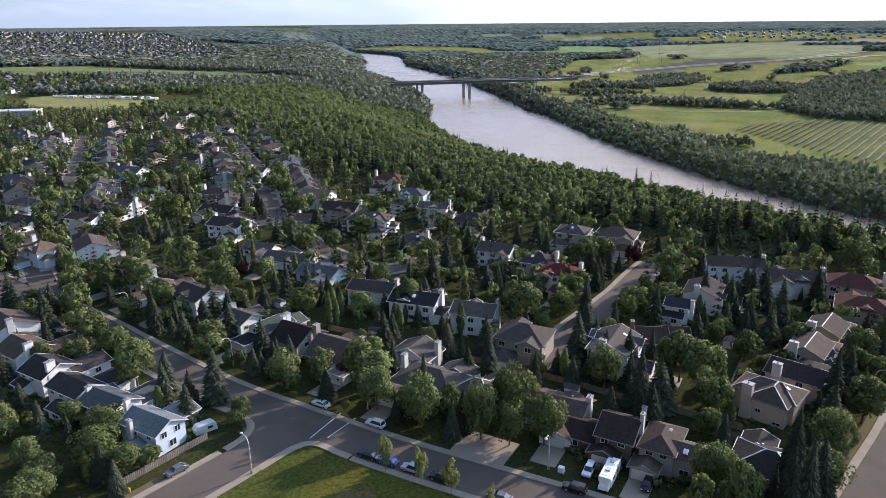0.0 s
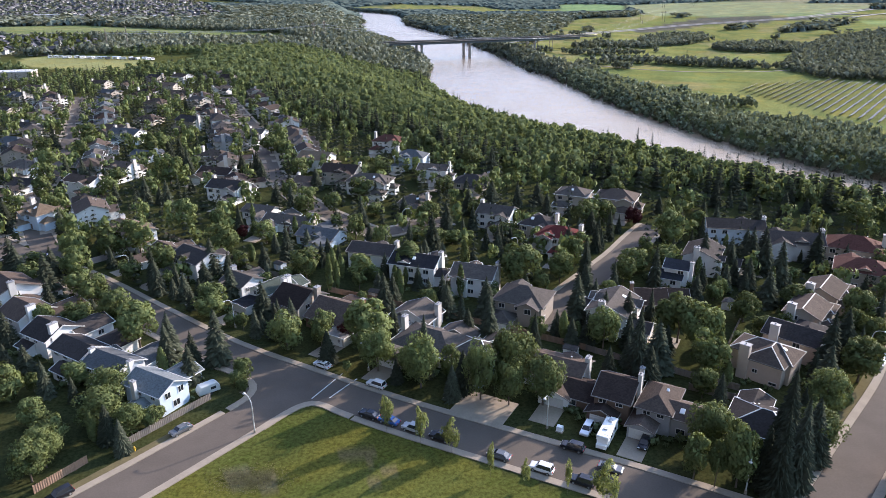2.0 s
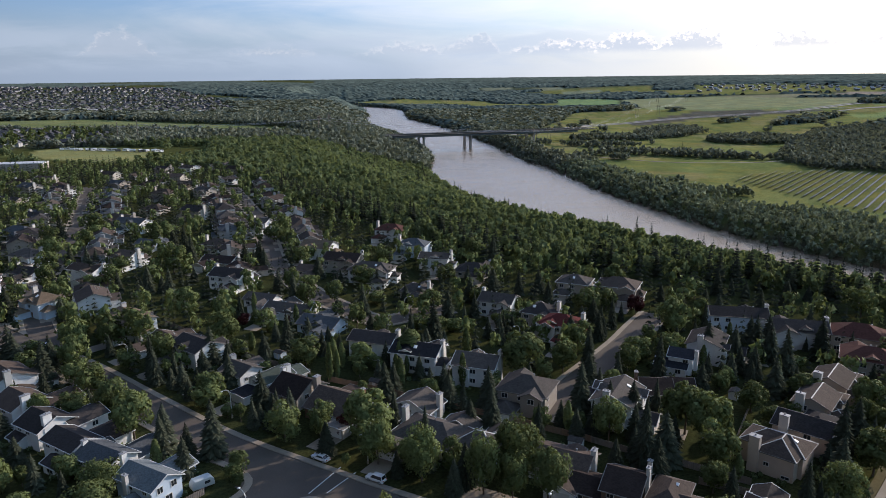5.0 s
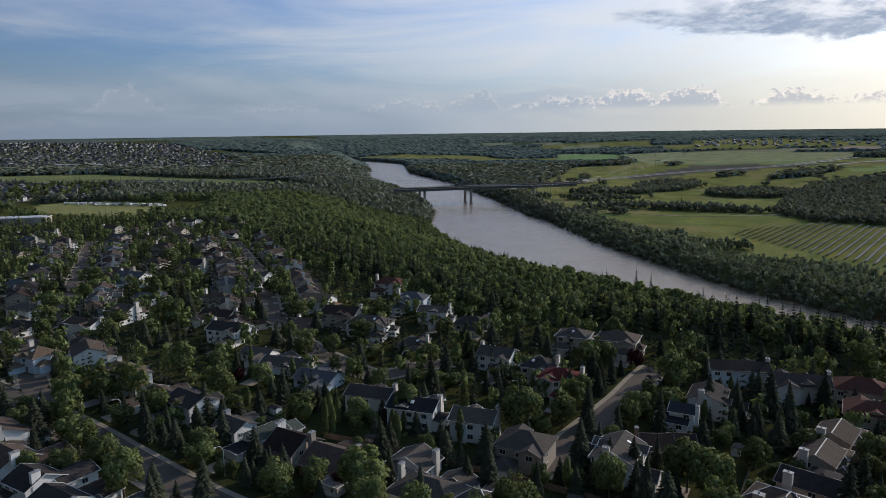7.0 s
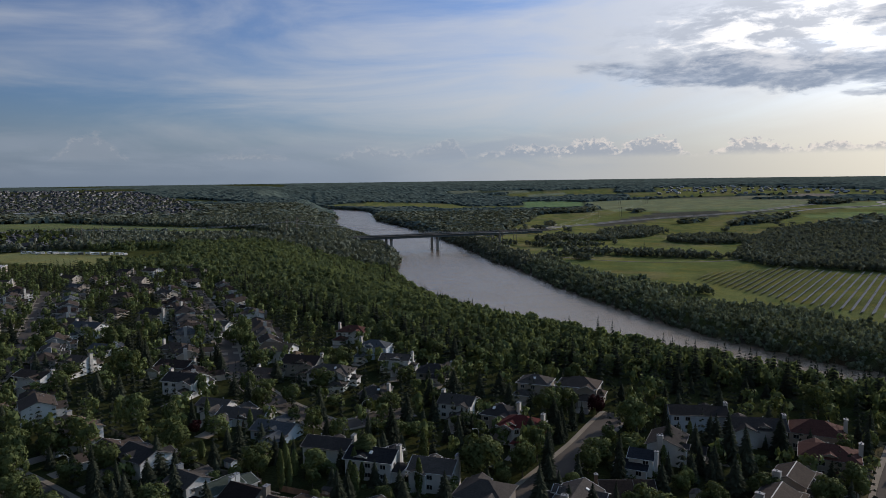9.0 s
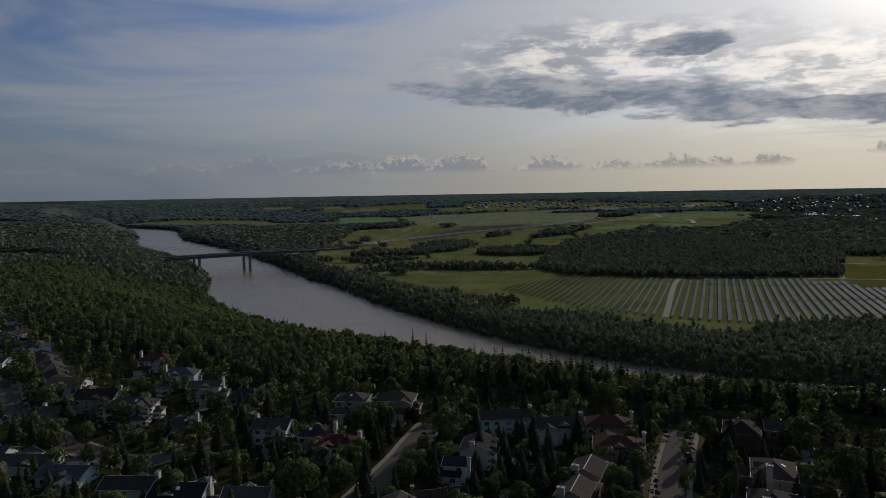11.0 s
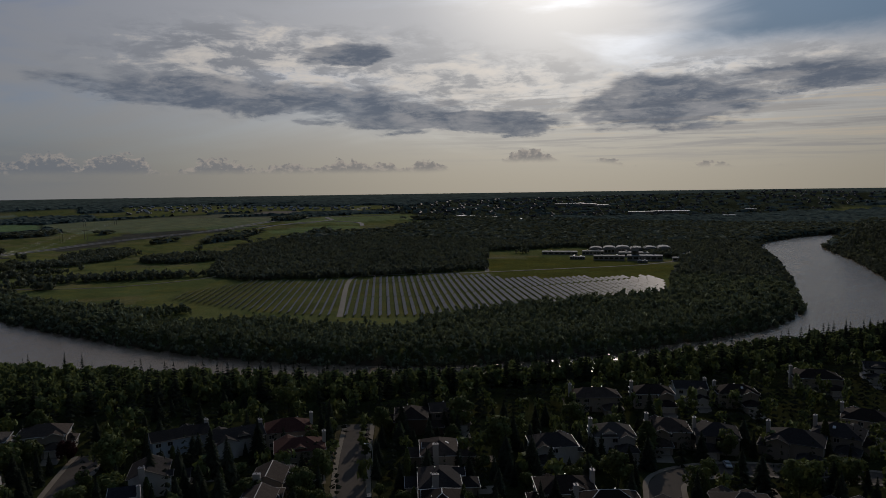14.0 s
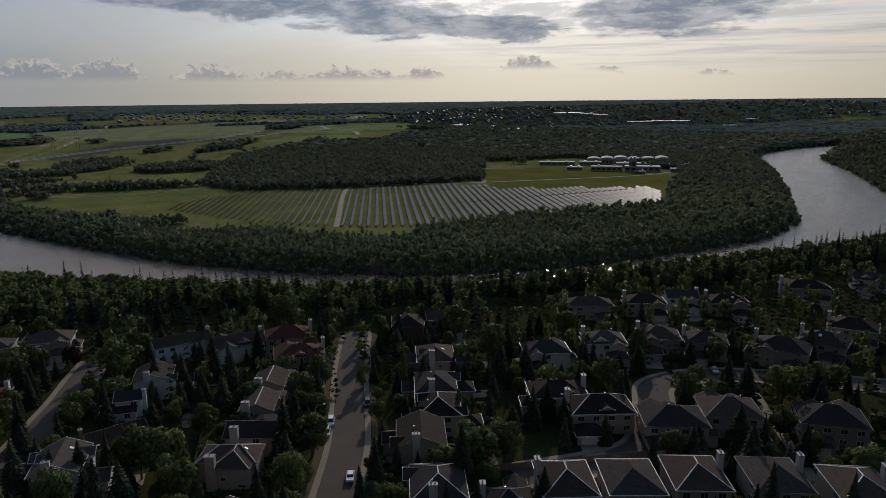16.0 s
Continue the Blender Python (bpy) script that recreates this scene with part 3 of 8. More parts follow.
def ground_sheet():
    """One sheet from under the camera to the horizon, finer towards what is seen."""
    angles = np.radians(np.concatenate([np.arange(-45, 90, 0.33), np.arange(90, 315, 3.0)]))
    radii = np.concatenate([[0.5], np.geomspace(25, 4985, 200)])
    a, r = np.meshgrid(angles, radii)
    x, y = r * np.sin(a), r * np.cos(a)
    z = height(x, y)
    s, far, wood = river(x, y), r, wooded(x, y)
    colour = np.empty((*x.shape, 3))
    colour[:] = (0.06, 0.068, 0.025)

    def pick(mask, c):
        colour[mask] = c

    pick(s > 60, (0.165, 0.178, 0.066))
    pick((s > 60) & (ripple(x, y, 70, 2.0) > 0.25), (0.19, 0.185, 0.085))
    pick((s > 60) & (ripple(x, y, 26, 9.0) + 0.5 * ripple(x, y, 9, 4.0) > 0.4), (0.115, 0.14, 0.052))
    for k, c in enumerate(MEADOWS):
        pick(oval(c, x, y) & (s > 60), ((0.17, 0.195, 0.074), (0.145, 0.17, 0.062), (0.18, 0.185, 0.085))[k % 3])
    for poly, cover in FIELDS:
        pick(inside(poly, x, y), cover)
    pick(inside(SOLAR, x, y), (0.14, 0.155, 0.062))
    pick(inside(PLANT_LAWN, x, y), (0.13, 0.135, 0.038))
    pick(inside(HAY, x, y), (0.155, 0.18, 0.085))
    pick(inside(HAY, x, y) & (np.sin((x * 0.25 + y) / 26.0) > 0.55), (0.12, 0.15, 0.065))
    pick(oval(PITCH, x, y), (0.19, 0.2, 0.09))
    pick(inside(TOWN_FAR, x, y) | inside(TOWN_NEAR, x, y) | inside(TOWN_RIGHT, x, y), (0.045, 0.052, 0.03))
    # suburb lawns darkened: the deep shade between houses put into the colour
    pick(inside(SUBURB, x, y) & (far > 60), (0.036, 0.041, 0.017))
    pick(inside(PARK, x, y), (0.07, 0.079, 0.021))
    pick(oval((-17, 112.5, 4.5, 2.2, -20), x, y) | oval((-12, 106, 3, 1.4, 30), x, y), (0.1, 0.09, 0.045))
    pick(oval((-35.5, 105.3, 5.6, 2.5, -8), x, y), (0.1, 0.096, 0.058))
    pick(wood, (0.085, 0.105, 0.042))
    # far forest floor follows the canopy's greyed tone, haze in the colour
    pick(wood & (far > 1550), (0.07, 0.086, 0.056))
    pick((np.abs(s) < 74) & (far < 3600), (0.09, 0.075, 0.055))
    n, k = x.shape
    i = np.arange(n - 1)[:, None] * k + np.arange(k)[None]
    j = np.arange(n - 1)[:, None] * k + (np.arange(k)[None] + 1) % k
    faces = np.stack([i, j, j + k, i + k], -1).reshape(-1, 4)[:, ::-1]
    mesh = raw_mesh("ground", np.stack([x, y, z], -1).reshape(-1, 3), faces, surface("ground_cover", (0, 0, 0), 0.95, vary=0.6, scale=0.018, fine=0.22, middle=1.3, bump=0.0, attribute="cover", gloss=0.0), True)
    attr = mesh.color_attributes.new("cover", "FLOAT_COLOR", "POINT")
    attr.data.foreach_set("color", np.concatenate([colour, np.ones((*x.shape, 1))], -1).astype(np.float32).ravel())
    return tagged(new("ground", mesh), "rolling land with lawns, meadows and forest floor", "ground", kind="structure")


PARK = [(-58, 99), (-42, 119), (-35, 127), (-28, 129), (-10, 120), (6, 110), (28, 97), (60, 78), (40, 30), (-60, 30), (-110, 40)]
ground_sheet()

# ---- river ----
water = bpy.data.materials.new("river_water")
water.use_nodes = True
g = Graph(water.node_tree)
place = g.node("ShaderNodeNewGeometry").outputs["Position"]
stretch = g.node("ShaderNodeMapping", {"Vector": place, "Scale": (0.16, 0.05, 1.0), "Rotation": (0, 0, 0.2)}).outputs[0]
reach = g.node("ShaderNodeMapping", {"Vector": place, "Scale": (0.02, 0.05, 1.0), "Rotation": (0, 0, 0.5)}).outputs[0]
calm = g.ramp(g.noise(reach, 1.0, 5, 0.65, 0.8), 0.35, 0.68, 0.7, 1.0)
waves = g.math("ADD", g.math("MULTIPLY", g.noise(stretch, 1.0, 5, 0.6), 0.7), g.math("MULTIPLY", g.noise(place, 0.9, 3), 0.45))
bump = g.node("ShaderNodeBump", {"Height": g.math("MULTIPLY", waves, calm), "Strength": 0.75, "Distance": 0.6})
silt = g.mix(g.noise(place, 0.01, 4), (0.23, 0.172, 0.115), (0.17, 0.128, 0.088))
g.node("ShaderNodeOutputMaterial", {"Surface": g.node("ShaderNodeBsdfPrincipled", {"Base Color": silt, "Roughness": g.math("ADD", g.math("MULTIPLY", calm, 0.16), 0.1), "IOR": 1.33, "Specular Tint": (1.0, 0.97, 0.91, 1.0), "Normal": bump.outputs[0]}).outputs[0]})


def river_water():
    line = RIVER_LINE
    t = np.gradient(line, axis=0)
    t /= np.hypot(t[:, 0], t[:, 1])[:, None]
    side = np.stack([-t[:, 1], t[:, 0]], 1)
    grow = widen(line[:, 0], line[:, 1])[:, None]
    cols = [line + side * w * grow for w in (-76, -38, 0, 38, 76)]
    verts = np.stack([np.concatenate([c, np.full((len(c), 1), -45.0)], 1) for c in cols], 1).reshape(-1, 3)
    i = (np.arange(len(line) - 1)[:, None] * 5 + np.arange(4)[None]).ravel()
    ob = new("water", raw_mesh("water", verts, np.stack([i, i + 1, i + 6, i + 5], 1)[:, ::-1], water))
    return tagged(ob, "wide silty river reflecting a pale sky", "river", kind="structure")


river_water()


# ---- streets ----
def ribbon(name, points, half, material, z, thick, label, category, shift=0.0, step=4.0, drape=False, kind="structure"):
    """A strip of paving along a plan line, with real edges."""
    line = curve(points, step)
    t = np.gradient(line, axis=0)
    t /= np.hypot(t[:, 0], t[:, 1])[:, None]
    side = np.stack([-t[:, 1], t[:, 0]], 1)
    rows = []
    a, b = line + side * (shift + half), line + side * (shift - half)
    za = height(a[:, 0], a[:, 1]) + z if drape else np.full(len(a), z)
    zb = height(b[:, 0], b[:, 1]) + z if drape else np.full(len(a), z)
    zz = np.maximum(za, zb)
    for p, zt in ((a, zz - thick), (a, zz), (b, zz), (b, zz - thick)):
        rows.append(np.concatenate([p, zt[:, None]], 1))
    verts = np.stack(rows, 1).reshape(-1, 3)
    i = (np.arange(len(line) - 1)[:, None] * 4 + np.arange(3)[None]).ravel()
    ob = new(name, raw_mesh(name, verts, np.stack([i, i + 4, i + 5, i + 1], 1), material))
    return tagged(ob, label, category, kind=kind)


AVENUE = [(-330, 372), (-250, 306), (-190, 258), (-150, 226), (-112, 199), (-79, 172), (-55, 153), (-33, 139), (-11, 126), (15, 112.5), (38, 100.5), (70, 82), (110, 55)]
CROSS = [(-31, 137), (-40, 127), (-47, 118), (-57, 105), (-66, 94), (-80, 78), (-110, 45)]
RISE = [(50, 79), (63.5, 94.5), (83.5, 116), (101, 135), (117, 156), (134, 178.5), (157, 206)]
CLOSE = [(22, 165), (30, 176), (37, 186), (46, 198.5), (57, 214), (68, 232), (76, 244)]
LANE_E = [(-46, 262), (-60, 283), (-74, 309), (-83, 330), (-94, 365), (-117, 434), (-130, 463), (-170, 560)]
LANE_F = [(-118, 200), (-150, 245), (-172, 285), (-190, 335), (-215, 400), (-250, 480), (-290, 570)]
COURT_R = [(120, 95), (150, 82), (175, 92), (192, 100), (212, 90), (232, 62), (250, 30)]
COURT_M = [(-46, 262), (-25, 240), (-10, 247), (2, 252)]
STREETS = [AVENUE, CROSS, RISE, CLOSE, LANE_E, LANE_F, COURT_R, COURT_M]
HALF = [4.7, 4.7, 4.2, 4.2, 4.2, 4.2, 4.4, 4.0]
for k, (line, half) in enumerate(zip(STREETS, HALF)):
    ribbon("road", line, half, asphalt, 0.05 + 0.006 * k, 0.3, "worn grey asphalt residential street", "road")

LINES = [curve(line, 2.0) for line in STREETS]


def from_streets(x, y, skip=-1):
    """Clearance from the kerbs of all streets but one."""
    best = 1e9
    for k, (line, half) in enumerate(zip(LINES, HALF)):
        if k != skip:
            best = min(best, np.hypot(line[:, 0] - x, line[:, 1] - y).min() - half)
    return best


CORNERS = ((-28.3, 130.0, 9.0), (-43.5, 138.0, 10.0))


def walkway(k, sign):
    """Kerb and pavement cast in one along a street, open where another street joins."""
    line = LINES[k]
    t = np.gradient(line, axis=0)
    t /= np.hypot(t[:, 0], t[:, 1])[:, None]
    edge = line + np.stack([-t[:, 1], t[:, 0]], 1) * sign * (HALF[k] + 0.85)
    run = []
    for p in [*edge, (9e9, 9e9)]:
        if p[0] < 1e9 and from_streets(p[0], p[1], k) > 0.4 and all(math.hypot(p[0] - cx, p[1] - cy) > cr for cx, cy, cr in CORNERS):
            run.append(p)
            continue
        if len(run) > 3:
            ribbon("pavement", run, 0.8, concrete, 0.17 + 0.004 * k, 0.3, "pale concrete kerb and pavement", "pavement", step=6.0)
        run = []


for k in range(len(STREETS)):
    walkway(k, 1), walkway(k, -1)


def slab(name, x, y, turn, length, width, material, label, category, z=0.1, thick=0.2):
    bm = bmesh.new()
    box(bm, -width / 2, width / 2, -length / 2, length / 2, z - thick, z)
    ob = part(name, bm, material, m=pose(x, y, 0, 0, 0, turn))
    return tagged(ob, label, category, kind="structure")


GREEN_CORNER = [(-37.6, 121.0), (-34.6, 125.2), (-31.6, 128.6), (-29.0, 129.9), (-26.2, 129.1), (-23.2, 126.9), (-19.8, 124.8)]
GARDEN_CORNER = [(-46.4, 127.8), (-43.9, 131.6), (-43.0, 135.6), (-44.4, 138.9), (-48.0, 141.9), (-55.4, 146.6)]
ribbon("pavement", GREEN_CORNER, 0.85, concrete, 0.21, 0.3, "pale concrete pavement rounding the corner of the green", "pavement", step=1.5)
ribbon("pavement", GARDEN_CORNER, 0.85, concrete, 0.21, 0.3, "pale concrete pavement rounding a garden corner", "pavement", step=1.5)
ribbon("road", GREEN_CORNER, 1.5, asphalt, 0.08, 0.2, "worn grey asphalt at the rounded corner", "road", shift=1.7, step=1.5)
ribbon("road", GARDEN_CORNER, 1.5, asphalt, 0.085, 0.2, "worn grey asphalt at the rounded corner", "road", shift=-1.7, step=1.5)

slab("road", -38.2, 136.2, -33, 11, 11, asphalt, "worn grey asphalt in the middle of the junction", "road", 0.046, 0.2)

dry_verge = surface("dry_verge", (0.125, 0.104, 0.056), 0.95, vary=0.5, scale=0.4, fine=2.0, gloss=0.0)
ribbon("verge", RISE, 0.9, dry_verge, 0.06, 0.15, "strip of dry yellowed grass beside the pavement", "verge", shift=6.9)
ribbon("verge", RISE, 0.8, dry_verge, 0.06, 0.15, "strip of dry yellowed grass beside the pavement", "verge", shift=-6.8)
ribbon("verge", CROSS[2:], 0.9, dry_verge, 0.06, 0.15, "strip of dry yellowed grass beside the pavement", "verge", shift=-7.3)

# worn white lines across the junction
for x0, y0, x1, y1 in ((-29.3, 131.8, -24.0, 142.1), (-25.5, 132.0, -20.4, 139.8)):
    slab("road_marking", (x0 + x1) / 2, (y0 + y1) / 2, -math.degrees(math.atan2(x1 - x0, y1 - y0)), math.hypot(x1 - x0, y1 - y0), 0.22, trim_white, "worn white line across the road", "marking", 0.112, 0.03)
slab("pavement", 8, 128, -29, 9, 12, concrete, "pale concrete driveway", "driveway", 0.08)

# ---- houses ----
SHARED = {}


def shared(key, make, material):
    if key not in SHARED:
        bm = bmesh.new()
        make(bm)
        SHARED[key] = finish(bm, key[0], material)
    return SHARED[key]


def window(parent, m, w=1.5, h=1.2):
    """A window in its white frame; m sets its middle, facing local -y."""
    def frame_shape(bm):
        for x0, x1, z0, z1 in ((-w / 2 - 0.1, w / 2 + 0.1, h / 2, h / 2 + 0.12), (-w / 2 - 0.1, w / 2 + 0.1, -h / 2 - 0.12, -h / 2), (-w / 2 - 0.1, -w / 2, -h / 2, h / 2), (w / 2, w / 2 + 0.1, -h / 2, h / 2), (-0.04, 0.04, -h / 2, h / 2)):
            box(bm, x0, x1, -0.07, 0.05, z0, z1)
    frame_ob = part("window", shared(("window", w, h), frame_shape, trim_white), None, parent, "", m)
    part("pane", shared(("pane", w, h), lambda bm: box(bm, -w / 2, w / 2, -0.03, 0.03, -h / 2, h / 2), glass), None, frame_ob)


def roof_slab(bm, w, d, h, slope, style, over=0.55, thick=0.22):
    a, b = w / 2 + over, d / 2 + over
    z0, z1 = h - over * slope, h + d / 2 * slope
    z0 += 0.12
    z1 += 0.12
    r = a if style == "gable" else max(a - b, 0.3)
    top = [(-a, -b, z0), (a, -b, z0), (a, b, z0), (-a, b, z0), (-r, 0, z1), (r, 0, z1)]
    faces = [(0, 1, 5, 4), (2, 3, 4, 5)]
    if style != "gable":
        faces += [(1, 2, 5), (3, 0, 4)]
    sheet(bm, top, faces, thick)


def fascia_bars(bm, w, d, h, slope, style, over=0.55):
    """Trim board in one loop round the roof's rim, up and down the gables."""
    a, b, z0 = w / 2 + over, d / 2 + over, h - over * slope + 0.12
    loop = [(-a, -b, z0, -1, -1), (a, -b, z0, 1, -1), (a, b, z0, 1, 1), (-a, b, z0, -1, 1)]
    if style == "gable":
        loop.insert(2, (a, 0, z0 + b * slope, 1, 0))
        loop.append((-a, 0, z0 + b * slope, -1, 0))
    rings = [[bm.verts.new((x + sx * q, y + sy * q, z + u)) for q, u in ((0.09, 0.015), (0.09, -0.2), (-0.03, -0.2), (-0.03, 0.015))] for x, y, z, sx, sy in loop]
    for r, s in zip(rings, rings[1:] + rings[:1]):
        for k in range(4):
            bm.faces.new((r[k], r[(k + 1) % 4], s[(k + 1) % 4], s[k]))


def ridge_caps(bm, w, d, h, slope, style, over=0.55):
    """Pale cap strips along the ridge and down the hips."""
    a, b, z0, z1 = w / 2 + over, d / 2 + over, h - over * slope + 0.13, h + d / 2 * slope + 0.13
    r = a if style == "gable" else max(a - b, 0.3)
    lines = [((-r, 0, z1), (r, 0, z1))]
    if style != "gable":
        lines += [((sx * a, sy * b, z0), (sx * r, 0, z1)) for sx in (-1, 1) for sy in (-1, 1)]
    for p, q in lines:
        p, q = Vector(p), Vector(q)
        flat = (q - p).cross(Vector((0, 0, 1))).normalized() * 0.15
        rings = [[bm.verts.new(e + flat + Vector((0, 0, -0.03))), bm.verts.new(e + Vector((0, 0, 0.05))), bm.verts.new(e - flat + Vector((0, 0, -0.03)))] for e in (p, q)]
        for k in range(3):
            bm.faces.new((rings[0][k], rings[0][(k + 1) % 3], rings[1][(k + 1) % 3], rings[1][k]))


def body_shape(bm, w, d, h, slope, style):
    box(bm, -w / 2, w / 2, -d / 2, d / 2, 0, h)
    if style == "gable":
        z = h + d / 2 * slope
        v = [bm.verts.new((sx * w / 2, y, q)) for sx in (-1, 1) for y, q in ((-d / 2, h), (d / 2, h), (0, z))]
        bm.faces.new(v[:3]), bm.faces.new(v[3:])
        bm.faces.new((v[0], v[2], v[5], v[3])), bm.faces.new((v[1], v[4], v[5], v[2]))


def added(bm, make, m):
    """Shape made by a function, set down at a pose in the same mesh."""
    n = len(bm.verts)
    make(bm)
    bm.verts.ensure_lookup_table()
    bmesh.ops.transform(bm, matrix=m, verts=bm.verts[n:])


def wings(k, w, d, h, storeys, style):
    """Lower wings and dormers of a house: pose, length, width, eaves height and roof style of each."""
    rnd = random.Random(k * 13 + 1)
    out = []
    quarter = Matrix.Rotation(radians(90), 4, "Z")
    if style == "flat":
        return out
    if rnd.random() < 0.75:
        sx, cw = rnd.choice((-1, 1)), w * rnd.uniform(0.42, 0.6)
        out.append((Matrix.Translation((sx * (w / 2 - cw / 2 - 0.3), d / 2 + 1.2, 0)) @ quarter, 5.2, cw, h - (2.75 if storeys > 1 else 0.35), "gable"))
    if storeys > 1 and rnd.random() < 0.6:
        sx = rnd.choice((-1, 1))
        out.append((Matrix.Translation((sx * (w / 2 + 0.9), d * rnd.uniform(-0.15, 0.1), 0)), 3.4, d * rnd.uniform(0.5, 0.7), h - 2.75, "hip"))
    if rnd.random() < 0.6:
        cw = rnd.uniform(2.6, 4.0)
        out.append((Matrix.Translation((rnd.uniform(-0.22, 0.22) * w, rnd.choice((-1, 1)) * d * 0.24, 0)) @ quarter, d * 0.42, cw, h + d * 0.06, "gable"))
    return out


COUNT = {"house": 0}
HOUSES = []
WORDS = dict(tan="tan", brown="brown", umber="dark brown", slate="slate grey", grey="grey", pale="pale", taupe="taupe", navy="dark blue", bluegrey="blue-grey", black="black", redbrown="red-brown", red="red",
             white="white", cream="cream", brick="brick-red", blue="blue", paleblue="pale blue")


def house(x, y, turn, w, d, storeys, style, roof, wall, garage=None, full=True, chimney=None, drive=7.0, deep=False):
    """A detached house: body, shingled roof with trim, garage wing, chimney, windows and vents."""
    k = COUNT["house"]
    COUNT["house"] += 1
    rnd = random.Random(k * 7 + 3)
    h = 2.75 * storeys + 0.5
    slope = 0.02 if style == "flat" else (0.42 if style == "gable" else 0.48) + rnd.uniform(-0.04, 0.05)
    shape = "gable" if style == "flat" else style
    HOUSES.append((x, y, max(w, d) / 2))
    ob = root("house", pose(x, y, 0, 0, 0, turn), "%s house with %s walls and a %s shingle roof" % ("two-storey" if storeys > 1 else "low", WORDS[wall], WORDS[roof]), "house", "houses of the suburb")
    long, wide = (d, w) if deep else (w, d)
    ridge = Matrix.Rotation(radians(90), 4, "Z") if deep else Matrix.Identity(4)
    bm = bmesh.new()
    more = [] if deep else wings(k, w, d, h, storeys, style)
    body_shape(bm, long, wide, h, slope, shape)
    for m, a, b, top, kind in more:
        added(bm, lambda q: body_shape(q, a, b, top, slope, kind), m)
    part("wall", bm, WALL[wall], ob, "", ridge)
    bm = bmesh.new()
    roof_slab(bm, long, wide, h, slope, shape)
    for m, a, b, top, kind in more:
        added(bm, lambda q: roof_slab(q, a, b, top, slope, kind, 0.4), m)
    part("roof", bm, ROOF[roof], ob, "", ridge)
    bm = bmesh.new()
    fascia_bars(bm, long, wide, h, slope, shape)
    for m, a, b, top, kind in more:
        added(bm, lambda q: fascia_bars(q, a, b, top, slope, kind, 0.4), m)
    if full and style == "hip" and k % 2:
        ridge_caps(bm, long, wide, h, slope, shape)
    edge = trim_white if wall not in ("brown", "taupe", "brick") and rnd.random() < 0.5 else trim_dull
    part("fascia", bm, edge, ob, "", ridge)
    # cross gables over front and back
    for face in ((-1, 0.7), (1, 0.55 if full else 0.3)):
        if style == "flat" or storeys < 2 or deep or rnd.random() > face[1]:
            continue
        cw = w * rnd.uniform(0.32, 0.44)
        cx = rnd.choice((-1, 1)) * (w / 2 - cw / 2 - 0.6)
        m = Matrix.Translation((cx, face[0] * (d / 2 - 0.6), 0)) @ Matrix.Rotation(radians(-90 * face[0]), 4, "Z")
        bm = bmesh.new()
        body_shape(bm, 3.2, cw, h - 0.3, slope, "gable")
        part("bay", bm, WALL[wall], ob, "", m)
        bm = bmesh.new()
        roof_slab(bm, 4.4, cw, h - 0.3, slope, "gable", 0.4)
        part("bay_roof", bm, ROOF[roof], ob, "", m)
        bm = bmesh.new()
        fascia_bars(bm, 4.4, cw, h - 0.3, slope, "gable", 0.4)
        part("bay_trim", bm, edge, ob, "", m)
        if full:
            window(ob, pose(cx, face[0] * (d / 2 + 1.05), h - 1.6, 0, 0, 0 if face[0] < 0 else 180), 1.6, 1.3)
    side = garage if garage is not None else rnd.choice((-1, 1))
    gw, gd, gh = min(6.6, w * 0.5), 6.0, 2.7
    if side:
        gx, gy = side * (w / 2 - gw / 2), -d / 2 - gd / 2 + 0.3
        m = Matrix.Translation((gx, gy, 0)) @ Matrix.Rotation(radians(90), 4, "Z")
        kind = "gable" if style != "hip" else "hip"
        bm = bmesh.new()
        body_shape(bm, gd, gw, gh, slope, kind)
        part("garage", bm, WALL[wall], ob, "", m)
        bm = bmesh.new()
        roof_slab(bm, gd, gw, gh, slope, kind, 0.45)
        part("garage_roof", bm, ROOF[roof], ob, "", m)
        bm = bmesh.new()
        fascia_bars(bm, gd, gw, gh, slope, kind, 0.45)
        part("garage_trim", bm, edge, ob, "", m)
        def door_shape(bm):
            for r in range(4):
                box(bm, -2.3, 2.3, -0.06, 0.06, r * 0.55 + 0.05, r * 0.55 + 0.57)
        part("garage_door", shared(("garage_door",), door_shape, door_paint), None, ob, "panelled garage door", Matrix.Translation((gx, gy - gd / 2 - 0.02, 0)))
        if drive:
            q = pose(x, y, 0, 0, 0, turn) @ Vector((gx, gy - gd / 2 - drive / 2, 0))
            slab("driveway", q.x, q.y, turn, drive, 5.4, concrete, "pale concrete driveway before a garage", "driveway", 0.075 + 0.002 * (k % 9))
    if chimney is None:
        chimney = rnd.random() < 0.7
    if chimney:
        sx = rnd.choice((-1, 1))
        cz = h + (w if deep else d) / 2 * slope + 0.9
        bm = bmesh.new()
        box(bm, -0.55, 0.55, -0.85, 0.85, 0, cz)
        stack = part("chimney", bm, chimney_white if wall in ("white", "paleblue", "cream", "blue") else WALL[wall], ob, "", Matrix.Translation((sx * (w / 2 + 0.3), d * 0.12, 0)))
        bm = bmesh.new()
        box(bm, -0.65, 0.65, -0.95, 0.95, cz, cz + 0.12)
        for q in (-0.4, 0.4):
            tube(bm, [(0, q, cz + 0.1, 0.14), (0, q, cz + 0.55, 0.14)])
        part("cap", bm, cap_metal, stack)
    away = math.hypot(x, y) > 300
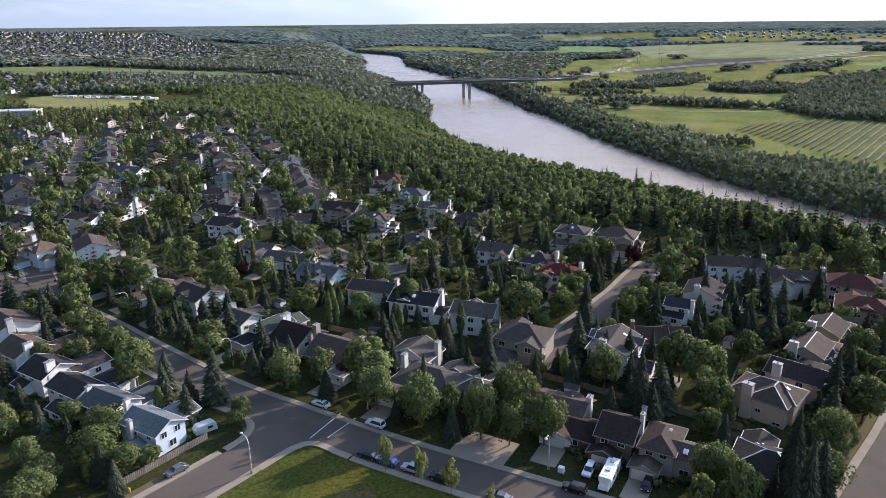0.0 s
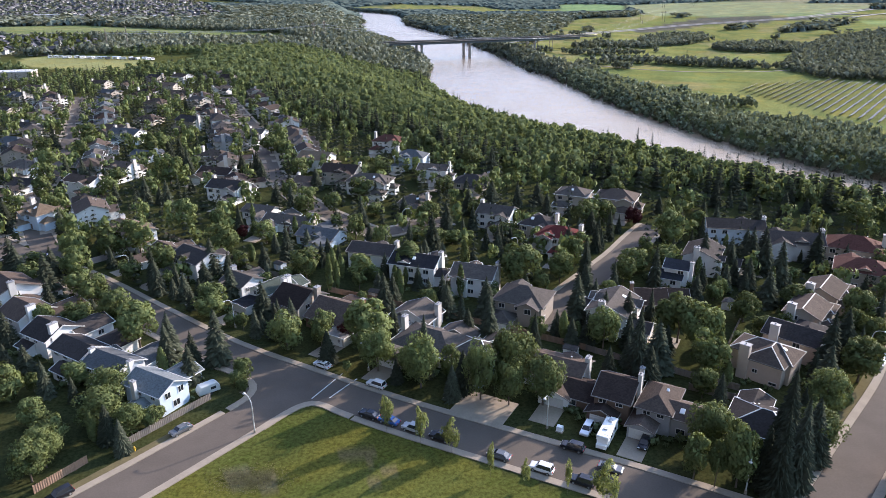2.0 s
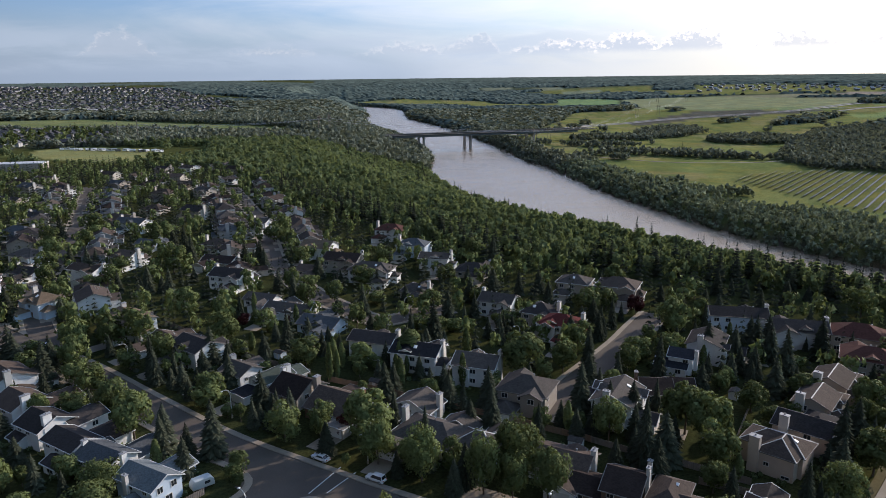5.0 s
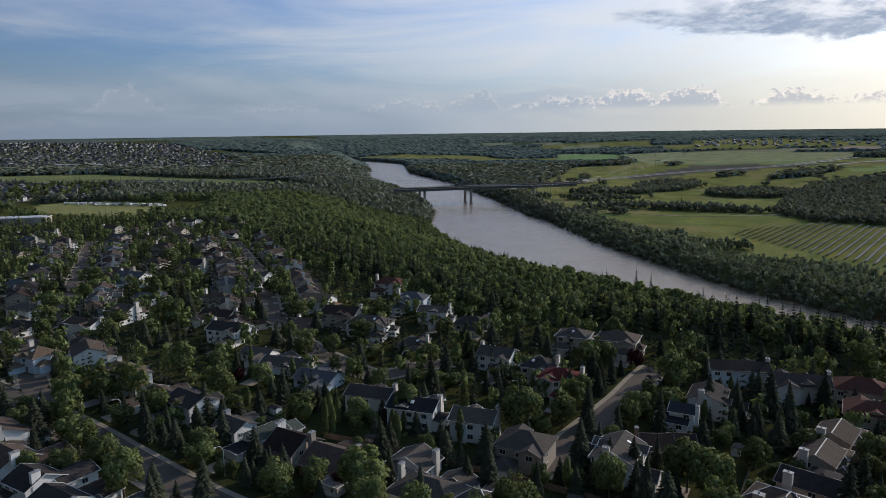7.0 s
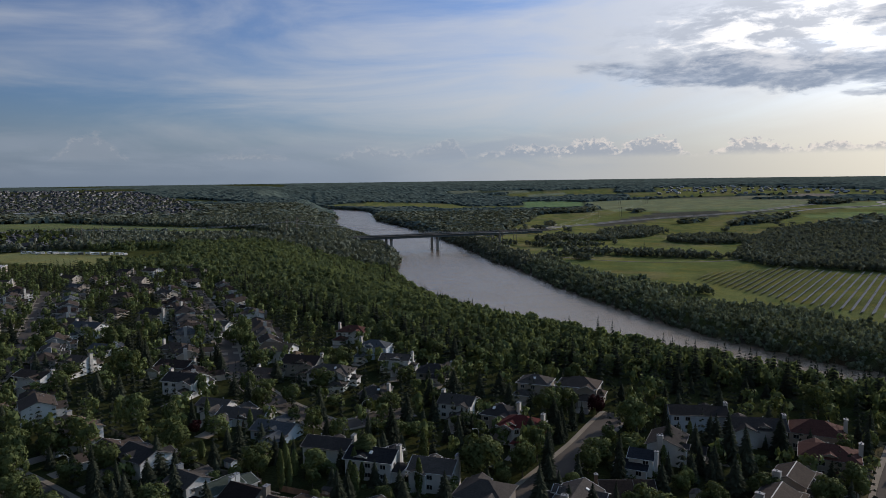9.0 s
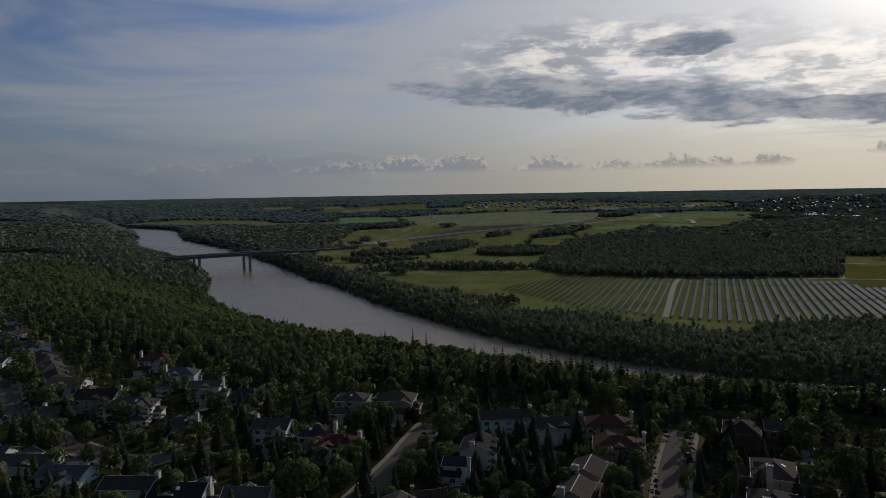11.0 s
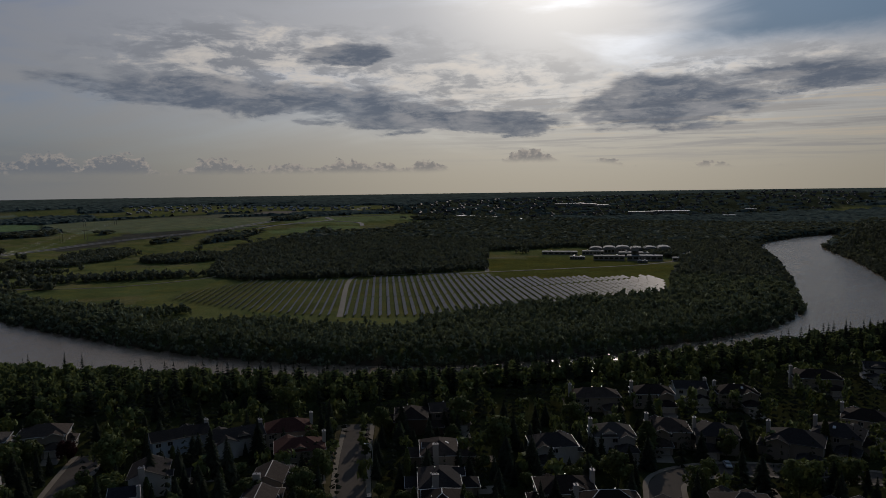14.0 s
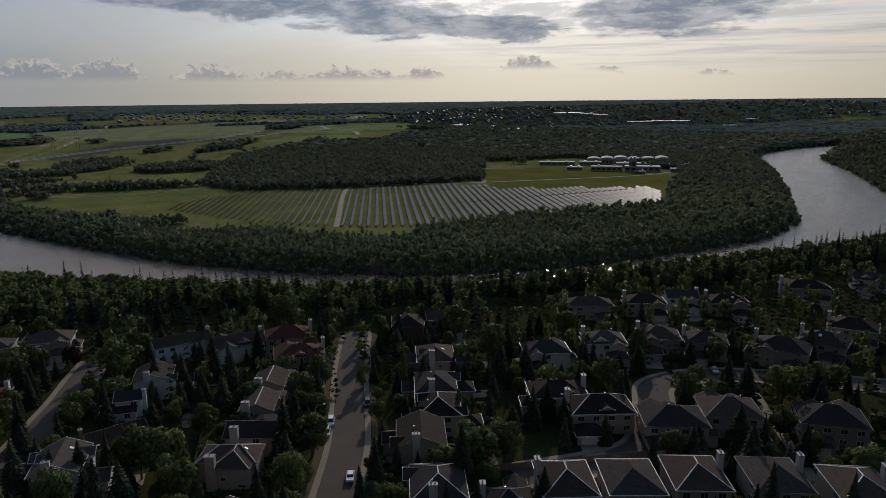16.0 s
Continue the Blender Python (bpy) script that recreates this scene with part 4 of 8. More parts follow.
    for q in range(0 if away or deep else rnd.choice((1, 1, 2))):
        vx, vy = rnd.uniform(-w * 0.3, w * 0.3), d * rnd.uniform(0.08, 0.25)
        vz = h + (d / 2 - vy) * slope
        part("vent", shared(("vent",), lambda bm: (tube(bm, [(0, 0, -0.2, 0.1), (0, 0, 0.5, 0.1)]), tube(bm, [(0, 0, 0.45, 0.22), (0, 0, 0.62, 0.2)])), metal_grey), None, ob, "", Matrix.Translation((vx, vy, vz)))
    if rnd.random() < 0.2 and style != "flat" and not away and not deep:
        vx, vy = rnd.uniform(-w * 0.25, w * 0.25), -d * 0.22
        m = Matrix.Translation((vx, vy, h + (d / 2 + vy) * slope + 0.2)) @ Matrix.Rotation(math.atan(slope), 4, "X")
        part("skylight", shared(("skylight",), lambda bm: box(bm, -0.45, 0.45, -0.6, 0.6, -0.1, 0.12), plastic_white), None, ob, "pale domed skylight", m)
    # windows front and back, storey by storey
    bays = max(2, int(w / 3.6))
    for s in range(storeys):
        z = 1.75 + 2.75 * s
        for b in range(bays):
            wx = -w / 2 + w * (b + 0.5) / bays
            if not (s == 0 and side and abs(wx - gx) < gw / 2 + 0.6) and (full or b < (1 if away else 2)) and not (away and s < storeys - 1):
                window(ob, Matrix.Translation((wx, -d / 2 - 0.03, z)), 1.5, 1.2)
            if full or (b == 0 and s == storeys - 1 and not away):
                window(ob, pose(wx, d / 2 + 0.03, z, 0, 0, 180), 1.5, 1.2)
        if full:
            window(ob, pose(w / 2 + 0.03, -d * 0.24, z, 0, 0, 90), 1.1, 1.1)
            window(ob, pose(-w / 2 - 0.03, -d * 0.2, z, 0, 0, -90), 1.5, 1.2)
            if not chimney or wall == "paleblue":
                window(ob, pose(-w / 2 - 0.03, d * 0.22, z, 0, 0, -90), 1.5, 1.2)
    if side and not away:
        bm = bmesh.new()
        box(bm, -0.5, 0.5, -0.06, 0.06, 0.2, 2.25)
        part("door", bm, WALL["brown"], ob, "", Matrix.Translation((-side * w * 0.12, -d / 2 - 0.04, 0)))
    if full:
        bm = bmesh.new()
        dx = -w * 0.18
        box(bm, dx - 2, dx + 2, d / 2, d / 2 + 3, 0.5, 0.65)
        for px_, py_ in ((-1.9, 2.8), (1.7, 2.8)):
            box(bm, dx + px_, dx + px_ + 0.15, d / 2 + py_, d / 2 + py_ + 0.15, 0, 1.5)
        box(bm, dx - 2, dx + 2, d / 2 + 2.92, d / 2 + 2.98, 1.4, 1.5)
        part("back_deck", bm, timber, ob)
    return ob


def villa(label, roof, wall, masses, chimneys=(), skylights=(), trim=None, caps=False, drive=None):
    """A house built up from several blocks, each with its own roof; windows by face (F, B, L, R), offset, height and size."""
    x, y = masses[0][0], masses[0][1]
    ob = root("house", pose(x, y, 0), label, "house", "houses of the suburb")
    trim = trim or trim_dull
    for mx, my, turn, long, wide, eaves, style, slope, openings in masses:
        HOUSES.append((mx, my, max(long, wide) * 0.5))
        m = pose(mx - x, my - y, 0, 0, 0, turn)
        bm = bmesh.new()
        body_shape(bm, long, wide, eaves, slope, style)
        part("wall", bm, WALL[wall], ob, "", m)
        bm = bmesh.new()
        roof_slab(bm, long, wide, eaves, slope, style, 0.5)
        part("roof", bm, ROOF[roof], ob, "", m)
        bm = bmesh.new()
        fascia_bars(bm, long, wide, eaves, slope, style, 0.5)
        part("fascia", bm, trim, ob, "", m)
        if caps:
            bm = bmesh.new()
            ridge_caps(bm, long, wide, eaves, slope, style, 0.5)
            part("ridge_cap", bm, chimney_white, ob, "pale ridge cap strips", m)
        for face, along, z, ww, wh in openings:
            sx, sy, spin = dict(F=(0, -1, 0), B=(0, 1, 180), R=(1, 0, 90), L=(-1, 0, -90))[face]
            at = Matrix.Translation((sx * (long / 2 + 0.03) + abs(sy) * along, sy * (wide / 2 + 0.03) + abs(sx) * along, z))
            turned = m @ at @ Matrix.Rotation(radians(spin), 4, "Z")
            if wh > 2:
                bm = bmesh.new()
                for r in range(4):
                    box(bm, -ww / 2, ww / 2, -0.06, 0.06, r * wh / 4 + 0.02, (r + 1) * wh / 4 - 0.02)
                part("garage_door", bm, door_paint, ob, "panelled garage door", turned)
            else:
                window(ob, turned, ww, wh)
    for cx, cy, turn, sx, sy, top, material in chimneys:
        m = pose(cx - x, cy - y, 0, 0, 0, turn)
        bm = bmesh.new()
        box(bm, -sx / 2, sx / 2, -sy / 2, sy / 2, 0, top)
        bmesh.ops.bevel(bm, geom=bm.edges[:], offset=0.04, affect="EDGES")
        stack = part("chimney", bm, material, ob, "pale boxed chimney against the wall", m)
        bm = bmesh.new()
        box(bm, -sx / 2 - 0.1, sx / 2 + 0.1, -sy / 2 - 0.1, sy / 2 + 0.1, top, top + 0.12)
        tube(bm, [(0, 0, top + 0.1, 0.16), (0, 0, top + 0.5, 0.16)])
        part("cap", bm, cap_metal, stack)
    for cx, cy, cz, turn, tilt, size in skylights:
        bm = bmesh.new()
        box(bm, -0.5 * size, 0.5 * size, -0.65 * size, 0.65 * size, -0.12, 0.14)
        bmesh.ops.bevel(bm, geom=bm.edges[:], offset=0.05, affect="EDGES")
        part("skylight", bm, plastic_white, ob, "pale domed skylight", pose(cx - x, cy - y, cz, 0, 0, turn) @ Matrix.Rotation(tilt, 4, "X"))
    if drive:
        slab("driveway", *drive, concrete, "pale concrete driveway before a garage", "driveway", 0.08)
    return ob


# the nearest houses, block by block
villa("two-storey dark brown house with a low front gable", "umber", "brown", [
    (35.9, 127.1, -30, 7.2, 10.2, 5.3, "gable", 0.5, (("F", -1.8, 4.4, 1.4, 1.1), ("F", 1.6, 4.4, 1.3, 0.9), ("R", -2.5, 4.2, 1.0, 1.0))),
    (29.6, 130.3, -30, 7.6, 8.4, 2.8, "gable", 0.4, (("F", -1.5, 1.6, 2.0, 1.2), ("L", 0.0, 1.6, 1.4, 1.1))),
    (32.2, 123.2, 60, 5.0, 5.8, 2.7, "gable", 0.42, (("L", 0.0, 0.1, 4.4, 2.15),))],
    ((39.6, 125.2, -30, 0.75, 1.1, 9.4, chimney_white),), ((37.0, 125.0, 6.75, -30, 0.46, 0.8),))
villa("two-storey house of grey-brown siding with cross roofs", "taupe", "grey", [
    (43.4, 123.3, 60, 10.6, 6.6, 5.2, "hip", 0.5, (("L", -1.4, 4.3, 1.3, 0.9), ("L", 1.3, 4.3, 1.3, 0.9), ("R", 0.0, 4.2, 1.5, 1.1))),
    (47.0, 119.7, -31, 6.6, 6.8, 4.4, "gable", 0.46, (("R", 0.0, 3.4, 1.5, 1.1), ("F", 0.5, 1.6, 1.6, 1.1))),
    (39.2, 118.9, 60, 6.2, 5.0, 2.7, "gable", 0.42, (("L", 0.0, 0.1, 4.2, 2.15),))],
    ((41.2, 129.6, -30, 0.9, 0.9, 8.3, chimney_white),), ((46.2, 117.9, 5.4, -31, 0.43, 0.95), (45.0, 123.8, 6.5, 150, -0.4, 0.6)), drive=(35.9, 113.3, -30, 6.6, 4.8))
villa("tan stucco house with brown hip roofs and pale ridge caps", "taupe", "tan", [
    (73.6, 140.6, 47, 11.0, 8.2, 5.4, "hip", 0.5, (("L", 1.5, 2.6, 1.0, 0.8), ("L", -2.6, 0.8, 1.6, 0.6), ("F", -2.0, 4.2, 1.5, 1.1), ("F", 2.0, 4.2, 1.5, 1.1))),
    (73.4, 142.6, -43, 13.0, 8.0, 5.4, "hip", 0.5, (("F", -4.2, 4.2, 1.3, 1.1), ("L", 0.0, 4.2, 1.3, 1.1)))],
    ((66.8, 139.4, -43, 2.2, 1.5, 8.3, WALL["tan"]),), ((75.6, 139.2, 7.0, 47, 0.46, 0.7),), caps=True)
villa("two-storey pale blue corner house with a blue-grey gable roof", "cornerblue", "paleblue", [
    (-62.2, 131.2, -30, 11.0, 7.4, 5.1, "gable", 0.5, (("R", -1.7, 4.2, 1.3, 1.3), ("R", 1.7, 4.2, 1.3, 1.3), ("R", 0.2, 1.6, 1.6, 1.4), ("F", 3.6, 1.6, 1.2, 1.4), ("F", -1.0, 4.2, 1.4, 1.1), ("F", 3.4, 4.2, 1.2, 1.1))),
    (-63.6, 128.0, 60, 4.0, 3.6, 2.6, "gable", 0.42, (("L", 0.0, 1.4, 1.6, 1.3),)),
    (-60.2, 138.8, 60, 7.0, 6.2, 2.7, "gable", 0.42, (("R", 0.0, 0.1, 4.8, 2.15), ("F", 0.5, 1.6, 1.4, 1.1)))],
    ((-65.5, 127.9, -30, 1.2, 0.8, 7.2, chimney_white),), ((-60.0, 129.3, 6.2, -30, 0.46, 0.7), (-63.4, 131.0, 6.2, -30, 0.46, 0.6)), trim=trim_white)
villa("white two-storey house with a slate-blue gable roof", "bluegrey", "white", [
    (-75.2, 140.0, -29, 11.0, 7.8, 5.1, "gable", 0.46, (("F", -3.2, 4.2, 1.4, 1.1), ("F", 1.4, 4.2, 1.4, 1.1), ("F", 2.4, 1.6, 2.2, 1.6), ("R", -1.6, 4.2, 1.2, 1.1))),
    (-70.6, 147.0, 61, 8.6, 7.0, 2.8, "gable", 0.4, (("R", 0.0, 0.1, 4.8, 2.15),)),
    (-80.8, 146.6, 61, 6.6, 5.6, 2.8, "gable", 0.4, ())],
    ((-69.3, 135.8, -29, 0.9, 1.3, 7.6, WALL["white"]),), trim=trim_white)
villa("white two-storey house with a grey roof and a low rear wing", "slate", "white", [
    (-86.2, 147.0, -32, 11.4, 7.4, 5.1, "gable", 0.46, (("F", -3.6, 4.2, 1.4, 1.1), ("F", 0.0, 4.2, 1.4, 1.1), ("F", 3.6, 4.2, 1.4, 1.1), ("R", -1.6, 4.2, 1.2, 1.1))),
    (-86.6, 141.6, -32, 5.6, 4.6, 2.5, "gable", 0.4, (("F", 0.0, 1.4, 2.2, 1.3),)),
    (-82.0, 154.2, 58, 8.0, 8.6, 2.8, "gable", 0.4, (("R", 0.0, 0.1, 4.8, 2.15),))],
    ((-80.6, 142.0, -32, 0.9, 1.3, 7.4, WALL["white"]),), trim=trim_white)
villa("white two-storey house with a dark roof and a tall white chimney", "slate", "white", [
    (-97.4, 156.2, -31, 9.6, 9.4, 5.1, "gable", 0.48, (("F", -2.8, 4.2, 1.4, 1.1), ("F", 0.6, 4.2, 1.4, 1.1), ("F", -2.0, 1.6, 2.4, 1.6))),
    (-101.8, 153.6, -31, 4.4, 4.6, 2.5, "gable", 0.36, (("F", 0.0, 1.4, 2.2, 1.3),)),
    (-91.0, 160.6, 59, 9.0, 7.8, 4.0, "gable", 0.4, (("F", 1.0, 2.6, 1.4, 1.1), ("R", 0.0, 0.1, 4.8, 2.15)))],
    ((-94.6, 152.2, -31, 1.0, 2.2, 8.6, WALL["white"]),), trim=trim_white)
villa("white two-storey house with a brown roof and a white chimney", "brown", "white", [
    (-110.0, 167.6, -33, 10.0, 9.6, 5.1, "gable", 0.48, (("F", -2.8, 4.2, 1.4, 1.1), ("F", 1.0, 4.2, 1.4, 1.1), ("F", -1.0, 1.6, 2.4, 1.6))),
    (-113.6, 162.4, -33, 4.6, 4.0, 2.5, "gable", 0.36, (("F", 0.0, 1.4, 2.2, 1.3),)),
    (-102.6, 171.4, 57, 9.0, 8.0, 3.8, "gable", 0.4, (("F", 1.0, 2.6, 1.4, 1.1), ("R", 0.0, 0.1, 4.8, 2.15)))],
    ((-105.6, 162.6, -33, 1.0, 2.2, 8.6, WALL["white"]),), ((-107.5, 165.0, 6.9, -33, 0.45, 0.9),), trim=trim_white)
villa("white house with a grey-green gable roof beside a garage", "green", "white", [
    (-49.1, 183.4, 52, 10.0, 7.4, 4.2, "gable", 0.44, (("L", -1.4, 3.6, 1.0, 1.1), ("L", 1.4, 3.6, 1.0, 1.1), ("F", 1.0, 2.6, 1.4, 1.1))),
    (-44.8, 188.6, 52, 6.0, 7.0, 2.9, "gable", 0.4, ())],
    ((-44.4, 183.2, 52, 1.4, 1.2, 7.4, WALL["white"]),), trim=trim_white)
villa("low white garage with a nearly flat black roof", "black", "white", [
    (-54.6, 176.6, 52, 5.4, 5.6, 2.6, "gable", 0.08, (("L", 0.0, 0.1, 4.6, 2.15),))], trim=trim_white, drive=(-58.6, 171.5, -38, 7.0, 5.2))
villa("pale house under a broad dark brown gable roof", "umber", "cream", [
    (-40.4, 176.8, -33, 10.2, 11.6, 3.7, "gable", 0.55, (("F", -2.0, 1.9, 1.8, 1.2), ("R", -2.0, 3.0, 1.4, 1.1))),
    (-45.6, 174.4, -33, 5.0, 6.0, 2.8, "gable", 0.42, (("F", 0.0, 0.1, 4.2, 2.15),))],
    ((-34.6, 174.0, -33, 1.3, 1.7, 7.9, WALL["taupe"]), (-45.2, 181.2, -33, 1.2, 1.2, 7.4, WALL["white"])))
villa("cedar-clad house with a long dark brown roof", "brown", "brick", [
    (-28.3, 168.4, -32, 11.8, 12.6, 3.2, "gable", 0.52, (("R", -2.4, 3.4, 1.4, 1.2), ("R", 1.6, 1.7, 1.6, 1.2), ("F", -2.0, 1.7, 2.0, 1.2))),
    (-25.6, 176.6, -32, 5.0, 4.4, 2.6, "gable", 0.06, ())], ((-21.6, 167.4, -32, 1.0, 1.0, 7.2, WALL["brick"]),))
villa("two-storey white house with dark blue roofs", "navy", "white", [
    (69.0, 193.9, -28, 6.6, 7.0, 5.2, "gable", 0.44, (("F", 1.4, 4.2, 1.4, 1.0),)),
    (65.8, 192.8, -28, 8.6, 6.6, 2.7, "gable", 0.4, (("F", -1.8, 1.6, 1.4, 1.2), ("F", 2.2, 1.6, 1.4, 1.2)))],
    ((71.6, 189.9, -28, 1.0, 1.0, 7.4, WALL["white"]),), trim=trim_white)
villa("low dark brown house with stepped dark roof planes", "umber", "brown", [
    (56.0, 176.6, -6, 8.0, 10.6, 3.0, "gable", 0.42, (("F", -1.0, 1.6, 2.2, 1.4), ("F", 2.4, 1.6, 1.2, 1.4))),
    (62.6, 176.4, -6, 6.4, 9.0, 3.4, "gable", 0.44, (("F", 0.0, 1.8, 2.0, 1.4), ("R", -1.6, 1.6, 1.4, 1.1)))],
    ((51.6, 179.4, -6, 0.9, 1.2, 5.9, WALL["brown"]),))
for ex, ey, eturn, long, wide, ecolour, eroof, cx, cy in ((83.5, 150.3, -43, 12.0, 9.0, "tan", "slate", 77.6, 149.0), (92.8, 163.9, 50, 11.0, 8.4, "cream", "taupe", 86.8, 160.4), (103.2, 176.0, 50, 11.0, 8.6, "tan", "taupe", 97.4, 172.6)):
    near = "F" if eturn < 0 else "L"
    villa("two-storey stucco house with a gable roof and a wall chimney", eroof, ecolour, [
        (ex, ey, eturn, long, wide, 5.3, "gable", 0.45, ((near, 1.6, 4.2, 1.5, 1.1), (near, -1.6, 1.8, 1.6, 1.2), ("F" if near == "L" else "R", 1.5, 4.2, 1.4, 1.1))),
        (ex + 3.4, ey - 4.2, eturn, long * 0.5, wide * 0.6, 2.8, "hip", 0.45, (("F", 0.0, 1.5, 1.6, 1.2),)),
        (ex + 4.6, ey + 3.0, eturn + 90, long * 0.7, wide * 0.7, 4.6, "hip", 0.45, ())],
        ((cx, cy, -43, 2.0, 1.2, 8.2, chimney_white),), ((ex + 1.2, ey - 1.6, 6.9, eturn, 0.42, 0.6),) if near == "F" else (), caps=near == "L")
house(-107.9, 229.6, -40, 15, 10, 2, "gable", "tan", "white", full=False)
house(-89.0, 213.7, -40, 14, 10, 1, "gable", "brown", "white", full=False)
house(-76.6, 203.5, -38, 13, 10, 2, "gable", "slate", "white", full=False)
house(-59.7, 190.7, -36, 9, 8, 1, "gable", "grey", "white")
house(-20.1, 162.6, -32, 11, 8, 1, "flat", "pale", "cream")
house(-7.5, 167.6, -30, 11, 8, 1, "gable", "grey", "white", deep=True)
house(-3.3, 152.3, -30, 17, 12, 1, "hip", "grey", "cream")
house(7.4, 147.2, -29, 12, 10, 1, "hip", "grey", "blue")
house(24.0, 140.0, -28, 15, 11, 1, "gable", "brown", "white")
house(62.6, 117.6, -33, 13, 11, 1, "hip", "slate", "grey", garage=0)
house(-122.8, 181.9, 140, 13, 11, 2, "gable", "brown", "white", full=False)
house(-22.3, 207.7, -20, 14, 9, 2, "gable", "slate", "white", garage=0, full=False)
house(-8.5, 197.8, -20, 14, 10, 2, "gable", "black", "white", garage=0)
house(8.8, 188.5, -20, 12, 10, 2, "gable", "grey", "white", garage=0, chimney=True)
house(21.0, 171.8, -25, 13, 11, 2, "hip", "grey", "taupe")
house(-42.8, 230.6, -25, 14, 10, 1, "gable", "bluegrey", "paleblue", full=False)
house(-56.6, 244.7, -22, 18, 9, 1, "gable", "grey", "white", full=False)
house(-70.3, 258.5, -22, 12, 8, 1, "gable", "grey", "white", full=False)
house(-31.5, 290.6, -15, 18, 10, 2, "hip", "grey", "white", full=False)
house(-29.2, 369.6, -15, 15, 10, 2, "hip", "redbrown", "white", full=False)
house(-61.2, 332.5, -20, 15, 11, 2, "gable", "tan", "white", full=False)
house(-45.7, 307.2, -18, 16, 11, 2, "gable", "umber", "cream", full=False)
house(-15.8, 334.1, -15, 14, 10, 2, "hip", "bluegrey", "paleblue", full=False)
house(-4.6, 308.6, -15, 13, 9, 2, "gable", "grey", "white", full=False)
house(-12.2, 268.2, -15, 10, 8, 1, "hip", "grey", "cream", full=False)
house(11.8, 297.2, -15, 14, 10, 1, "hip", "slate", "cream", full=False)
house(19.1, 245.6, -25, 12, 9, 2, "gable", "grey", "white", full=False)
house(32.9, 232.6, -28, 11, 10, 2, "hip", "slate", "cream", full=False)
house(38.0, 220.8, -28, 13, 10, 2, "hip", "red", "white", full=False)
house(50.9, 268.4, -25, 12, 10, 2, "hip", "grey", "cream", full=False)
house(66.8, 263.2, -25, 15, 11, 2, "hip", "taupe", "cream", full=False)
house(43.4, 166.0, 62, 13, 10, 2, "gable", "grey", "white")
house(79.5, 203.0, 62, 12, 10, 2, "gable", "slate", "white", full=False)
house(98.5, 227.6, -12, 18, 9, 2, "gable", "slate", "paleblue", garage=0, chimney=True, full=False)
house(112.0, 213.2, -14, 16, 10, 2, "gable", "slate", "white", garage=0, chimney=True, full=False)
house(128.4, 207.6, -30, 15, 11, 2, "hip", "redbrown", "cream", full=False)
house(121.3, 189.1, -30, 15, 11, 2, "hip", "redbrown", "cream", full=False)
house(167.1, 188.1, 50, 13, 11, 2, "hip", "umber", "brown", full=False)
house(181.1, 183.8, -35, 13, 10, 2, "gable", "slate", "taupe", full=False)
house(151.2, 156.3, 50, 14, 11, 2, "hip", "taupe", "cream", full=False)
house(135.4, 139.2, 50, 14, 11, 2, "hip", "slate", "cream")
house(125.4, 127.4, 50, 14, 11, 2, "hip", "umber", "cream")
house(111.2, 118.3, 50, 14, 11, 2, "gable", "umber", "cream")
house(98.9, 99.1, 50, 14, 11, 2, "hip", "slate", "cream")
house(180.2, 134.6, -40, 14, 10, 2, "hip", "slate", "white", full=False)
house(201.5, 126.5, -45, 13, 11, 2, "hip", "grey", "white", full=False)
house(218.7, 115.9, -52, 13, 11, 2, "hip", "brown", "cream", full=False)
house(225.5, 102.3, -58, 13, 11, 2, "hip", "slate", "cream", full=False)
house(236.8, 81.4, -75, 16, 12, 2, "hip", "slate", "cream", full=False)
house(252.3, 73.7, -80, 14, 11, 2, "hip", "slate", "cream", full=False)
house(155.9, 111.3, -42, 15, 11, 2, "hip", "umber", "cream")
house(155.8, 97.1, -42, 16, 11, 2, "hip", "umber", "cream")
house(163.2, 80.0, -48, 15, 12, 2, "hip", "slate", "cream")
house(178.3, 72.2, -50, 14, 12, 2, "hip", "taupe", "cream")
house(191.6, 51.8, -60, 15, 12, 2, "hip", "slate", "taupe")
house(119.2, 80.8, -42, 11, 14, 2, "hip", "taupe", "cream", deep=True)
house(129.7, 71.4, -44, 11, 14, 2, "hip", "grey", "cream", deep=True)
house(141.1, 62.5, -46, 11, 14, 2, "hip", "brown", "cream", deep=True)
house(152.5, 50.2, -48, 11, 14, 2, "hip", "grey", "cream", deep=True)
house(161.1, 36.3, -50, 11, 14, 2, "hip", "taupe", "cream", deep=True)
house(233.3, 155.4, -45, 18, 10, 2, "hip", "brown", "cream", full=False)
house(252.5, 141.6, -48, 15, 10, 2, "hip", "umber", "cream", full=False)
house(268.9, 134.5, -50, 12, 9, 2, "gable", "slate", "white", full=False)
house(275.3, 118.4, -50, 15, 10, 2, "hip", "umber", "cream", full=False)
house(319.6, 104.3, -55, 18, 11, 2, "hip", "umber", "cream", full=False)
house(354.7, 89.3, -60, 14, 10, 2, "gable", "slate", "white", full=False)
house(275.2, 72.0, -75, 15, 11, 2, "hip", "umber", "cream", full=False)
house(106.8, 86.0, -42, 10, 11, 1, "hip", "slate", "cream")
house(-150.9, 251.4, -30, 11, 10, 2, "hip", "tan", "paleblue", full=False)
house(-154.5, 294.3, -25, 16, 9, 2, "gable", "brown", "white", full=False)
house(-148.9, 318.3, -22, 13, 9, 2, "gable", "taupe", "white", full=False)
house(-152.0, 352.8, -20, 12, 9, 1, "gable", "bluegrey", "white", full=False)
house(-178.5, 395.9, -20, 18, 10, 2, "gable", "bluegrey", "white", full=False)
